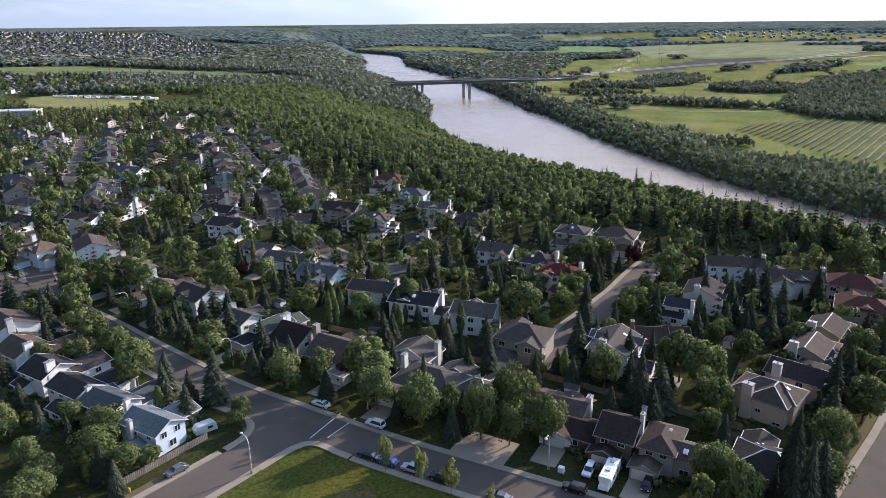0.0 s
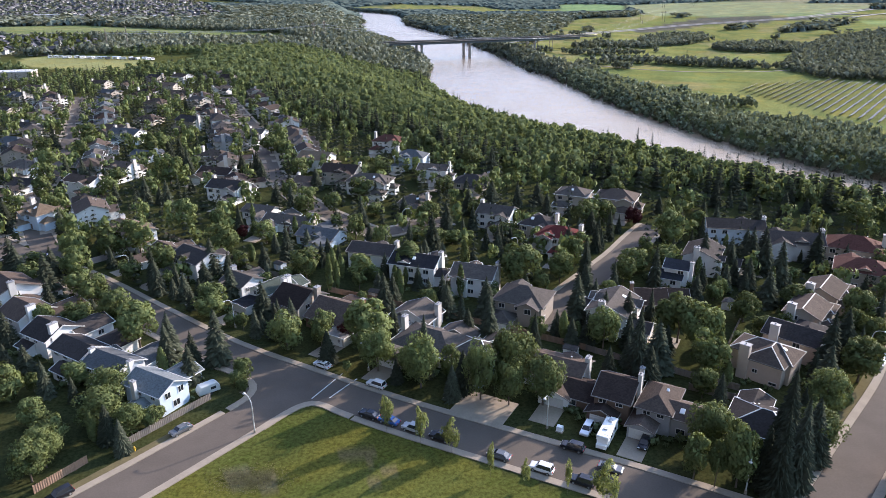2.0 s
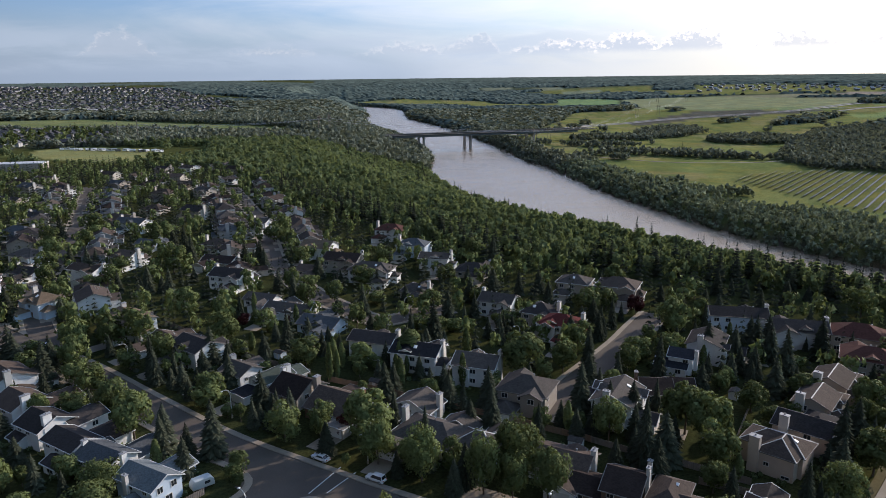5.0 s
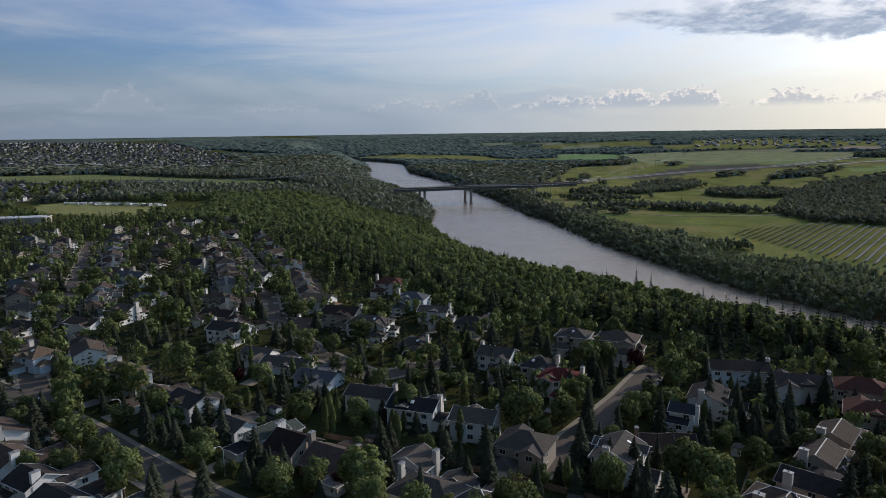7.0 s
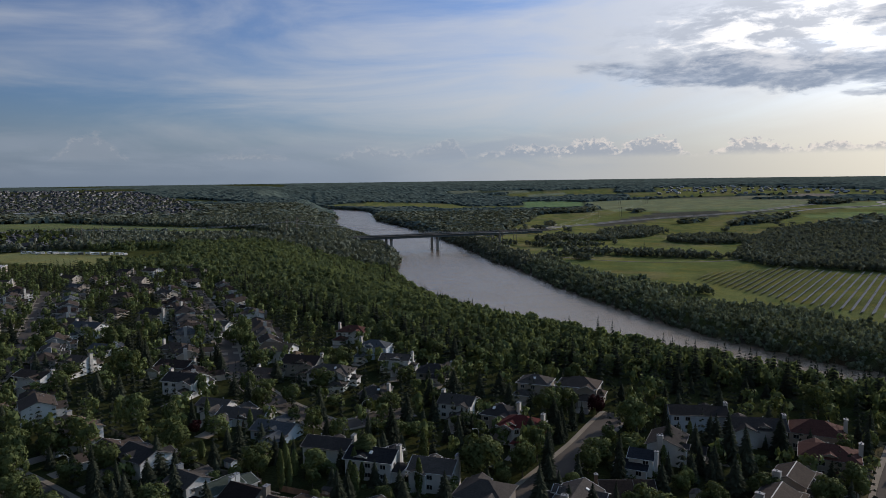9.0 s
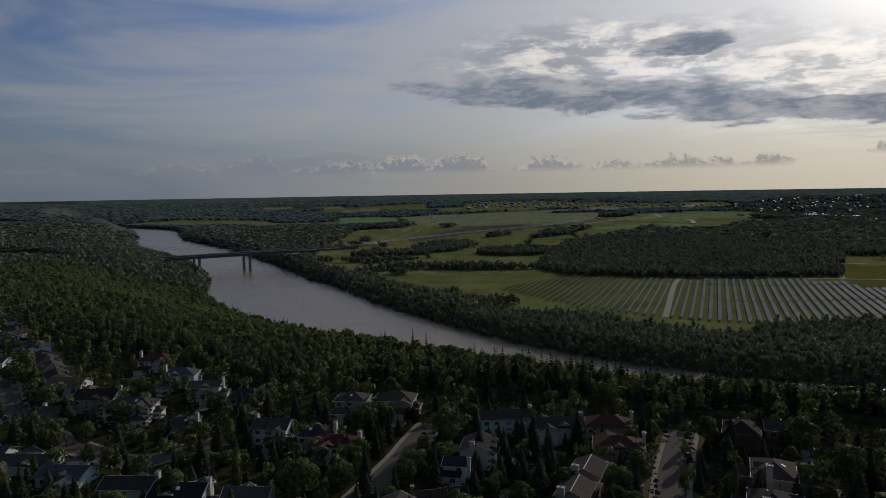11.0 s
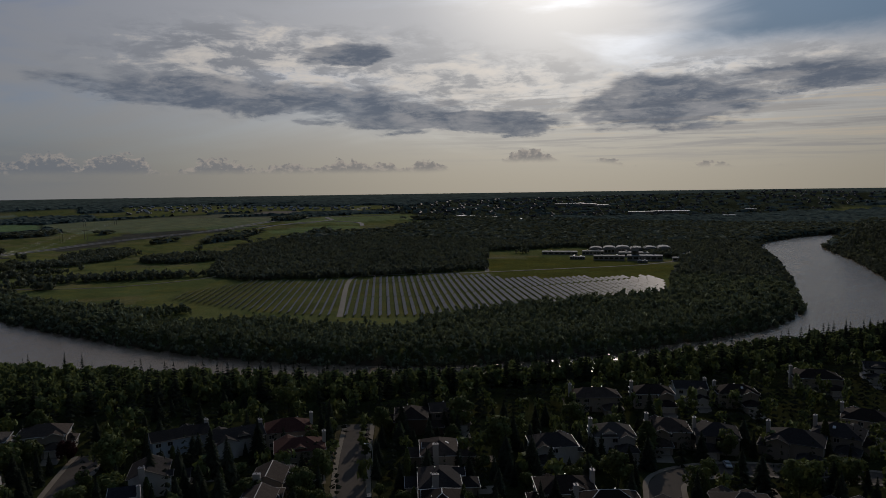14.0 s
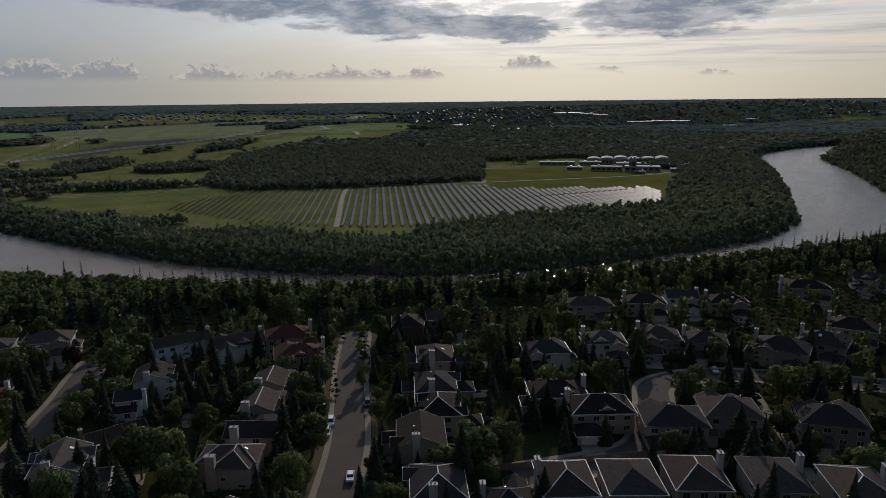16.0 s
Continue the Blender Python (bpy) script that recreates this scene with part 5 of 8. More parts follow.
house(-196.1, 321.5, -20, 14, 10, 2, "hip", "grey", "white", full=False)
house(-184.7, 301.0, -20, 14, 10, 1, "gable", "slate", "white", full=False)
house(-239.6, 388.2, -20, 18, 10, 1, "hip", "bluegrey", "white", full=False)
house(-115.7, 351.2, -20, 16, 10, 1, "hip", "taupe", "cream", full=False)
house(-104.0, 316.5, -20, 16, 10, 1, "gable", "umber", "cream", full=False)
house(-89.4, 283.1, -20, 15, 10, 2, "gable", "slate", "white", full=False)
house(-104.3, 392.2, -20, 10, 8, 2, "gable", "grey", "white", full=False)
house(-59.6, 299.9, -20, 10, 8, 1, "gable", "brown", "cream", full=False)
# rows along the further lanes
row_rnd = random.Random(21)
for x, y in ((-330, 581), (-287, 526), (-260, 489), (-253, 430), (-244, 396), (-189, 406), (-173, 390), (-288, 605), (-257, 552), (-270, 619), (-237, 569), (-255, 640), (-225, 587), (-234, 646), (-206, 560), (-213, 670),
             (-189, 635), (-181, 584), (-189, 452), (-202, 502), (-155, 433), (-151, 454), (-115, 470), (-203, 372), (-352, 583), (-306, 492), (-175, 510), (-320, 540), (-150, 495)):
    if all(math.hypot(x - hx, y - hy) > 14 for hx, hy, hr in HOUSES) and from_streets(x, y) > 7:
        house(x, y, row_rnd.choice((-25, -15, 65, 150, 160)), row_rnd.choice((13, 15, 16)), row_rnd.choice((10, 11)), row_rnd.choice((1, 2, 2)), row_rnd.choice(("gable", "gable", "hip")),
              row_rnd.choice(("brown", "slate", "grey", "taupe", "bluegrey", "umber")), row_rnd.choice(("white", "cream", "taupe", "grey", "cream")), full=False)
for lane, reach in ((LANE_E, (3, 99)), (LANE_F, (3, 99)), (AVENUE, (0, 8))):
    for side in (-1, 1):
        line = curve(lane, 17.5)
        for k in range(*[min(q, len(line) - 1) for q in reach]):
            t = line[k + 1] - line[k]
            t /= math.hypot(*t)
            x, y = line[k][0] - t[1] * side * 19, line[k][1] + t[0] * side * 19
            if any(math.hypot(x - hx, y - hy) < 15.5 for hx, hy, hr in HOUSES) or from_streets(x, y) < 8.5:
                continue
            turn = math.degrees(math.atan2(t[1], t[0])) + (0 if side > 0 else 180)
            house(round(x, 1), round(y, 1), round(turn), row_rnd.choice((12, 13, 15)), row_rnd.choice((9, 10, 11)), row_rnd.choice((1, 2, 2)), row_rnd.choice(("gable", "gable", "hip")),
                  row_rnd.choice(("brown", "slate", "grey", "taupe", "bluegrey", "umber")), row_rnd.choice(("white", "cream", "taupe", "grey", "cream")), full=False)


# ---- trees ----
def cards(centres, normals, size, rng, lean=0.7):
    """Small leaf sprays: bent three-cornered cards facing roughly along the normals."""
    n = len(centres)
    nn = normals + rng.normal(0, lean, (n, 3))
    nn /= np.linalg.norm(nn, axis=1)[:, None]
    a = np.cross(nn, rng.normal(0, 1, (n, 3)))
    a /= np.linalg.norm(a, axis=1)[:, None]
    b = np.cross(nn, a)
    s = size * rng.uniform(0.6, 1.3, (n, 1))
    corner = [a * s * u + b * s * v + nn * s * w for u, v, w in ((-0.62, -0.42, -0.1), (0.66, -0.3, 0.0), (0.02, 0.7, 0.05))]
    verts = np.stack([centres + c for c in corner], 1).reshape(-1, 3)
    soft = normals / np.linalg.norm(normals, axis=1)[:, None] * 0.8 + nn * 0.45
    soft /= np.linalg.norm(soft, axis=1)[:, None]
    return verts, np.arange(3 * n).reshape(-1, 3), np.repeat(soft, 3, 0)


def broad_crown(seed, leaves, size, lumps=15, tall=1.0):
    """Leaf cards on a cluster of uneven lumps; the crown of a tree 10 m high and 9 m wide."""
    rng = np.random.default_rng(seed)
    way = rng.normal(0, 1, (lumps, 3))
    way /= np.linalg.norm(way, axis=1)[:, None]
    mid = way * rng.uniform(0.3, 0.74, (lumps, 1)) * np.array([4.2, 4.2, 4.2 * tall]) + np.array([0, 0, 5.7])
    rad = rng.uniform(1.1, 2.2, lumps)
    pick = rng.integers(0, lumps, leaves)
    d = rng.normal(0, 1, (leaves, 3)) + way[pick] * 0.8 + np.array([0, 0, 0.25])
    d /= np.linalg.norm(d, axis=1)[:, None]
    centre = mid[pick] + d * (rad[pick] * rng.uniform(0.7, 1.08, leaves))[:, None]
    centre[:, 2] = np.maximum(centre[:, 2], 1.4)
    return cards(centre, d, size, rng, 0.55)


def column_crown(seed, leaves, size):
    rng = np.random.default_rng(seed)
    z = rng.uniform(0.6, 14, leaves)
    r = 1.35 * np.sin(np.clip((z + 0.8) / 15, 0, 1) * 3.14) ** 0.7 * rng.uniform(0.6, 1.1, leaves)
    a = rng.uniform(0, 6.283, leaves)
    d = np.stack([np.cos(a), np.sin(a), np.full(leaves, 0.3)], 1)
    return cards(np.stack([r * np.cos(a), r * np.sin(a), z], 1), d, size, rng, 0.5)


def spruce_crown(seed, tiers, boughs, width=0.5):
    """Tiers of drooping boughs, each a folded spray; 14 m high, 6.4 m wide at the foot."""
    rng = np.random.default_rng(seed)
    verts, faces = [], []
    for t in range(tiers):
        f = t / tiers
        z = 0.7 + 13.2 * f ** 0.92
        for b in range(max(4, int(boughs * (1 - f * 0.55)))):
            a = 6.283 * (b / boughs) / (1 - f * 0.55) + rng.uniform(0, 6.283 / boughs) + t * 0.7
            reach = (3.2 * (1 - f) ** 0.85 + 0.25) * rng.uniform(0.75, 1.12)
            c, s = math.cos(a), math.sin(a)
            half = reach * width * rng.uniform(0.35, 0.55) + 0.12
            drop = reach * rng.uniform(0.22, 0.42)
            k = len(verts)
            zz = z + rng.uniform(-0.25, 0.25)
            verts += [(0.05 * c, 0.05 * s, zz + 0.25), (0.6 * reach * c - half * s, 0.6 * reach * s + half * c, zz - drop * 0.75), (reach * c, reach * s, zz - drop), (0.6 * reach * c + half * s, 0.6 * reach * s - half * c, zz - drop * 0.75), (0.55 * reach * c, 0.55 * reach * s, zz - drop * 0.2)]
            faces += [(k, k + 1, k + 4, k + 4), (k, k + 4, k + 3, k + 3), (k + 4, k + 1, k + 2, k + 2), (k + 4, k + 2, k + 3, k + 3)]
    k = len(verts)
    verts += [(0, 0, 14.6), (0.22, 0, 13.2), (-0.15, 0.2, 13.2), (-0.15, -0.2, 13.2)]
    faces += [(k, k + 1, k + 2, k + 2), (k, k + 2, k + 3, k + 3), (k, k + 3, k + 1, k + 1)]
    return np.array(verts, float), np.array(faces)[:, :3]


def trunk_mesh(seed, tall, thick, limbs):
    rnd = random.Random(seed)
    bm = bmesh.new()
    tube(bm, [(0, 0, -0.3, thick * 1.25), (0.02, 0, 0.6, thick), (rnd.uniform(-0.2, 0.2), rnd.uniform(-0.2, 0.2), tall * 0.5, thick * 0.7), (0, 0, tall, thick * 0.2)], 7)
    for k in range(limbs):
        a, z = 6.283 * k / max(limbs, 1) + rnd.uniform(-0.5, 0.5), tall * rnd.uniform(0.3, 0.6)
        r = tall * rnd.uniform(0.22, 0.36)
        tube(bm, [(0, 0, z, thick * 0.45), (0.5 * r * math.cos(a), 0.5 * r * math.sin(a), z + r * 0.6, thick * 0.3), (r * math.cos(a), r * math.sin(a), z + r * 1.0, thick * 0.1)], 5)
    return finish(bm, "trunk", bark)


KINDS = {}


def tree_kind(key, name, label, crowns, trunks):
    KINDS[key] = (name, label, crowns, trunks)


tree_kind("d", "leafy_tree", "broad green leafy tree with a dense rounded crown", [crown_mesh(broad_crown(s, 2500, 0.5, 26 + s % 7, 0.95 + 0.06 * (s % 5)), leaf) for s in range(7)], [trunk_mesh(s, 8, 0.2, 4) for s in range(3)])
tree_kind("e", "leafy_tree", "broad green leafy tree with a dense rounded crown", [crown_mesh(broad_crown(90 + s, 1500, 0.6, 20 + s % 7, 0.95 + 0.06 * (s % 5)), leaf) for s in range(5)], [trunk_mesh(s, 8, 0.2, 4) for s in range(2)])
tree_kind("s", "spruce_tree", "dark blue-green spruce with drooping tiers of boughs", [crown_mesh(spruce_crown(s, 26, 12, 0.55), needle) for s in range(5)], [trunk_mesh(s + 9, 13, 0.2, 0) for s in range(2)])
tree_kind("b", "leafy_tree", "broad green leafy tree with a fine dense crown of uneven boughs", [crown_mesh(broad_crown(130 + s, 5200, 0.34, 44 + 5 * s, 0.95), leaf) for s in range(4)], [trunk_mesh(s + 60, 8, 0.2, 5) for s in range(2)])
tree_kind("n", "spruce_tree", "dark blue-green spruce with drooping tiers of boughs", [crown_mesh(spruce_crown(70 + s, 40, 19, 0.34), needle) for s in range(3)], [trunk_mesh(s + 64, 13, 0.2, 0) for s in range(2)])
tree_kind("c", "columnar_poplar", "slender columnar poplar with upright foliage", [crown_mesh(column_crown(s, 1000, 0.55), leaf) for s in range(3)], [trunk_mesh(s + 20, 12, 0.14, 0) for s in range(2)])
tree_kind("r", "purple_tree", "rounded tree with dark purple-red leaves", [crown_mesh(broad_crown(40 + s, 1500, 0.66), leaf_red) for s in range(2)], [trunk_mesh(30, 8, 0.18, 4)])
tree_kind("y", "young_tree", "young pale green street tree with an airy crown", [crown_mesh(broad_crown(50 + s, 1700, 0.42, 22, 1.0), leaf_pale) for s in range(3)], [trunk_mesh(s + 40, 8, 0.1, 5) for s in range(2)])
SIZE = dict(b=(8.5, 9.6), n=(6.2, 14.4), d=(8.7, 9.6), e=(9.4, 10.0), s=(6.4, 14.4), c=(2.9, 14.5), r=(9.6, 10.0), y=(9.6, 10.0))
FIRST, TREES = {}, []
# open lawns and driveways without trees
CLEAR = [(64.0, 128.5, 2.0), (54.3, 117.6, 2.0), (57.4, 162.8, 2.0), (67.0, 134.3, 5.0), (-55.0, 126.0, 5.5), (-53.5, 131.5, 4.0), (-70.0, 105.0, 5.0), (42.0, 108.3, 2.6), (43.0, 115.4, 1.5), (30.5, 113.0, 8.5), (22.5, 117.0, 6.0), (36, 112, 6.0), (24, 123, 5.0)]
tree_rnd = random.Random(5)


def tree(key, x, y, wide, tall, z=0.0):
    """Stand a tree; alike ones share their meshes."""
    away = math.hypot(x, y)
    if key == "d":
        wide, tall = min(wide, 11.0), min(tall, 12.0)
    if key == "d" and away > 190 and int(x * 10 + y * 10) % 10 < 3:
        key, wide, tall = "s", wide * 0.62, max(tall * 1.2, 9.0)
    if key == "d" and (away > 200 or away < 150 and wide > 6.5):
        key = "e" if away > 200 else "b"
    if key == "s" and away < 150:
        key = "n"
    name, label, crowns, trunks = KINDS[key]
    if key != "y" and any(math.hypot(x - cx, y - cy) < cr for cx, cy, cr in CLEAR):
        return None
    c, t = tree_rnd.randrange(len(crowns)), tree_rnd.randrange(len(trunks))
    sx, sz = wide / SIZE[key][0], tall / SIZE[key][1]
    m = Matrix.Translation((x, y, z)) @ Matrix.Rotation(tree_rnd.uniform(0, 6.28), 4, "Z") @ Matrix.Diagonal((sx, sx, sz, 1))
    TREES.append((x, y, wide / 2))
    if (key, c, t) in FIRST:
        return copy_thing(FIRST[key, c, t], m)
    ob = root(name, Matrix.Identity(4), label, "tree", "trees of the suburb")
    part("trunk", trunks[t], None, ob)
    part("crown", crowns[c], None, ob)
    FIRST[key, c, t] = ob
    first = copy_thing(ob, m)
    bpy.data.objects.remove(ob.children[0]), bpy.data.objects.remove(ob.children[0]), bpy.data.objects.remove(ob)
    FIRST[key, c, t] = first
    return first


tree("d", -205.8, 357.6, 15.0, 13.2)
tree("d", -176.6, 302.1, 14.7, 16.6)
tree("d", -167.4, 282.1, 9.3, 11.0)
tree("d", -185.2, 366.7, 13.1, 11.2)
tree("d", -182.1, 350.6, 12.7, 11.6)
tree("s", -164.2, 312.7, 6.5, 11.8)
tree("s", -162.5, 317.5, 5.2, 9.4)
tree("d", -172.0, 313.0, 12.9, 9.7)
tree("c", -151.8, 361.5, 6.9, 12.8)
tree("d", -140.6, 354.8, 10.7, 10.4)
tree("s", -119.1, 320.8, 6.9, 14.8)
tree("d", -124.5, 321.0, 8.3, 8.2)
tree("s", -121.7, 276.7, 6.6, 12.0)
tree("s", -115.9, 276.5, 6.6, 12.0)
tree("s", -108.3, 265.1, 7.0, 13.8)
tree("s", -126.8, 280.8, 4.7, 8.6)
tree("d", -138.7, 281.2, 11.5, 11.0)
tree("s", -134.2, 277.1, 5.0, 9.6)
tree("d", -142.9, 277.4, 8.9, 7.2)
tree("d", -108.5, 292.5, 8.9, 8.8)
tree("d", -92.6, 241.4, 12.8, 11.8)
tree("d", -81.3, 241.1, 6.3, 9.5)
tree("d", -74.9, 244.0, 6.3, 8.8)
tree("s", -93.8, 319.8, 7.4, 13.4)
tree("d", -110.7, 372.6, 9.4, 9.2)
tree("d", -81.9, 279.3, 5.2, 7.8)
tree("s", -69.0, 278.8, 5.3, 9.6)
tree("d", -62.4, 274.7, 6.9, 10.4)
tree("d", -90.8, 365.2, 10.6, 10.6)
tree("d", -80.8, 352.3, 8.7, 11.6)
tree("s", -139.4, 242.8, 5.4, 9.8)
tree("s", -159.4, 243.4, 7.7, 14.0)
tree("s", -131.6, 200.9, 7.7, 14.0)
tree("d", -131.2, 210.1, 9.2, 6.9)
tree("s", -114.2, 186.0, 7.8, 14.2)
tree("d", -124.8, 225.1, 9.6, 10.2)
tree("d", -117.4, 209.8, 10.0, 11.6)
tree("d", -108.5, 214.4, 11.0, 10.8)
tree("d", -98.2, 209.3, 7.7, 6.8)
tree("d", -86.4, 192.6, 8.2, 11.2)
tree("d", -78.8, 190.0, 8.5, 12.7)
tree("d", -74.0, 183.2, 8.4, 8.8)
tree("s", -70.8, 191.0, 6.5, 11.8)
tree("s", -61.8, 185.9, 5.9, 12.4)
tree("d", -63.6, 175.6, 8.8, 8.6)
tree("d", -106.9, 187.8, 9.1, 8.2)
tree("d", -97.5, 178.2, 9.0, 8.6)
tree("d", -88.2, 169.3, 8.5, 10.0)
tree("d", -55.3, 294.5, 12.4, 9.3)
tree("d", -56.9, 282.4, 9.4, 7.4)
tree("d", -43.5, 263.0, 7.7, 8.2)
tree("d", -34.4, 281.7, 10.4, 7.8)
tree("d", -28.7, 283.9, 7.1, 5.3)
tree("d", -27.8, 317.3, 15.0, 11.6)
tree("s", -45.0, 290.3, 4.2, 7.6)
tree("s", -15.7, 258.6, 6.8, 12.4)
tree("d", -30.6, 245.8, 9.2, 11.0)
tree("d", -26.6, 259.0, 9.7, 7.2)
tree("d", -25.8, 227.9, 12.5, 9.3)
tree("d", -5.7, 248.3, 9.3, 8.8)
tree("d", 0.5, 238.7, 9.9, 10.6)
tree("d", -4.4, 227.3, 11.4, 8.6)
tree("d", 2.4, 227.1, 7.6, 7.2)
tree("d", -0.4, 288.7, 14.1, 10.6)
tree("s", 9.1, 288.4, 5.5, 10.0)
tree("d", 11.6, 326.0, 9.2, 9.6)
tree("d", 19.1, 275.9, 12.5, 9.3)
tree("s", 28.7, 268.0, 6.4, 11.6)
tree("s", 36.9, 271.4, 6.5, 11.8)
tree("d", 12.4, 254.3, 7.4, 6.8)
tree("d", 19.8, 239.4, 7.1, 6.6)
tree("d", 17.1, 216.1, 8.2, 9.0)
tree("d", 13.7, 221.4, 6.5, 6.2)
tree("d", 23.6, 216.0, 7.3, 8.0)
tree("d", 8.0, 221.6, 5.6, 6.2)
tree("s", 39.9, 214.9, 7.1, 13.0)
tree("d", 47.7, 231.5, 5.9, 8.4)
tree("d", 43.9, 215.4, 7.4, 8.0)
tree("d", 33.9, 192.7, 8.4, 10.0)
tree("s", 39.9, 184.5, 6.5, 12.2)
tree("d", -43.7, 203.3, 9.7, 7.3)
tree("s", -46.3, 223.0, 4.5, 8.2)
tree("s", -39.2, 220.2, 4.4, 8.0)
tree("c", -33.6, 188.1, 2.3, 12.4)
tree("c", -31.7, 190.1, 2.3, 10.8)
tree("c", -14.2, 195.9, 2.2, 9.2)
tree("c", -11.8, 192.9, 2.2, 9.2)
tree("s", -8.0, 189.5, 5.2, 11.6)
tree("d", -25.6, 198.4, 9.4, 7.0)
tree("s", -19.3, 185.8, 4.8, 9.0)
tree("c", 4.3, 183.4, 2.2, 10.6)
tree("c", 0.3, 195.6, 3.0, 5.6)
tree("d", 0.2, 181.5, 4.7, 4.0)
tree("d", 13.0, 181.3, 4.7, 5.4)
tree("r", -24.8, 158.0, 5.2, 5.6)
tree("s", 63.3, 278.3, 5.3, 9.6)
tree("d", 51.8, 237.2, 9.1, 7.4)
tree("r", 68.3, 242.9, 7.3, 8.6)
tree("d", 74.8, 268.7, 6.9, 5.6)
tree("d", 82.1, 259.0, 8.9, 9.2)
tree("d", 95.7, 260.7, 8.0, 6.0)
tree("s", 106.1, 265.4, 5.7, 10.4)
tree("s", 111.6, 265.3, 5.7, 10.4)
tree("s", 115.7, 261.5, 5.6, 10.2)
tree("d", 126.2, 250.8, 9.7, 8.8)
tree("d", 137.6, 250.5, 5.8, 5.6)
tree("s", 137.7, 257.3, 5.0, 9.0)
tree("d", 146.4, 237.5, 12.6, 9.4)
tree("d", 74.7, 219.8, 14.5, 12.0)
tree("d", 57.8, 200.8, 12.4, 11.2)
tree("s", 74.2, 187.6, 6.4, 11.6)
tree("d", 103.2, 213.8, 13.8, 10.4)
tree("s", 87.2, 187.3, 5.8, 10.6)
tree("d", 87.0, 200.0, 9.2, 6.9)
tree("d", 101.3, 193.2, 8.3, 6.2)
tree("s", 123.8, 203.2, 4.7, 8.6)
tree("d", 160.4, 251.8, 7.3, 6.0)
tree("s", 111.8, 206.9, 3.7, 6.8)
tree("s", -87.8, 133.7, 5.5, 10.0)
tree("s", -80.5, 131.3, 4.0, 7.2)
tree("d", -72.4, 131.2, 8.8, 8.6)
tree("d", -94.7, 131.6, 8.6, 8.6)
tree("d", -84.5, 122.1, 6.2, 6.8)
tree("d", -79.3, 120.6, 6.4, 8.4)
tree("d", -75.7, 105.3, 7.4, 8.7)
tree("d", -70.8, 103.0, 7.5, 12.7)
tree("d", -75.2, 109.3, 6.9, 8.9)
tree("d", -63.1, 118.9, 7.5, 8.0)
tree("d", -59.8, 122.3, 5.0, 4.4)
tree("s", -54.3, 123.0, 2.2, 5.2)
tree("s", -65.7, 146.7, 5.0, 11.4)
tree("s", -57.8, 139.0, 5.4, 12.4)
tree("s", -49.9, 131.9, 6.4, 17.4)
tree("d", -44.9, 134.1, 5.8, 8.0)
tree("d", -75.8, 155.1, 12.1, 13.2)
tree("d", -86.0, 167.6, 9.7, 10.8)
tree("d", -63.4, 172.2, 9.5, 7.1)
tree("s", -43.2, 160.4, 5.8, 12.0)
tree("s", -39.6, 160.4, 4.4, 10.4)
tree("d", -30.7, 154.3, 5.3, 8.0)
tree("r", -25.9, 155.6, 3.5, 5.3)
tree("d", -15.8, 143.2, 9.2, 12.6)
tree("s", -14.6, 154.0, 4.8, 10.2)
tree("d", -5.7, 135.8, 8.2, 10.8)
tree("d", 1.3, 139.2, 6.4, 8.8)
tree("d", 7.3, 131.0, 7.3, 11.0)
tree("d", 13.2, 128.7, 7.3, 10.9)
tree("d", 20.4, 128.6, 9.1, 13.2)
tree("s", 15.1, 142.7, 3.9, 9.6)
tree("s", 10.7, 156.4, 6.3, 12.6)
tree("s", 30.6, 153.1, 5.6, 13.0)
tree("d", 22.8, 157.0, 4.9, 6.8)
tree("d", 37.8, 151.0, 6.3, 9.4)
tree("s", 44.4, 152.9, 4.9, 12.4)
tree("s", 48.3, 142.1, 8.1, 16.6)
tree("d", 60.0, 149.8, 8.6, 10.6)
tree("d", 59.1, 139.4, 9.5, 11.0)
tree("d", 64.2, 135.2, 3.4, 4.0)
tree("d", 70.9, 167.0, 5.5, 4.6)
tree("s", 96.4, 151.9, 6.3, 11.4)
tree("d", 103.2, 151.8, 7.9, 8.4)
tree("d", 91.5, 136.5, 10.9, 10.8)
tree("s", 81.7, 132.0, 7.3, 13.2)
tree("d", 69.4, 111.8, 8.8, 11.0)
tree("s", 56.8, 99.4, 5.9, 19.5)
tree("s", 61.4, 102.0, 6.3, 18.8)
tree("s", 55.7, 102.1, 4.6, 13.8)
tree("s", 67.6, 109.1, 7.2, 14.2)
tree("d", 39.2, 107.8, 4.6, 10.0)
tree("d", 42.1, 107.0, 5.1, 12.3)
tree("d", 44.4, 104.5, 5.7, 9.3)
tree("d", 47.4, 102.2, 6.2, 12.6)
tree("d", 47.0, 107.7, 5.2, 10.0)
tree("d", 51.2, 102.2, 5.7, 12.0)
tree("d", 54.6, 104.4, 5.6, 11.0)
tree("s", 51.3, 169.1, 3.9, 7.0)
tree("d", -46.6, 138.2, 4.6, 4.4)
tree("d", 83.0, 126.4, 6.4, 7.2)
tree("s", 97.6, 147.4, 5.6, 12.0)
tree("d", 101.2, 157.0, 7.0, 8.0)
tree("d", 106.4, 164.4, 7.0, 7.8)
tree("d", -121.2, 203.8, 7.5, 8.2)
tree("d", -114.2, 198.3, 8.0, 8.8)
tree("d", -99.6, 185.0, 8.2, 9.0)
tree("d", -79.6, 165.8, 7.6, 8.4)
tree("d", -109.7, 195.4, 11.6, 13.0)
tree("s", -67.0, 151.9, 6.6, 14.2)
tree("s", -59.6, 146.2, 6.4, 13.8)
tree("s", -54.0, 147.5, 7.1, 15.3)
tree("d", -45.9, 139.5, 6.1, 7.0)
tree("d", -86.6, 201.5, 13.0, 13.0)
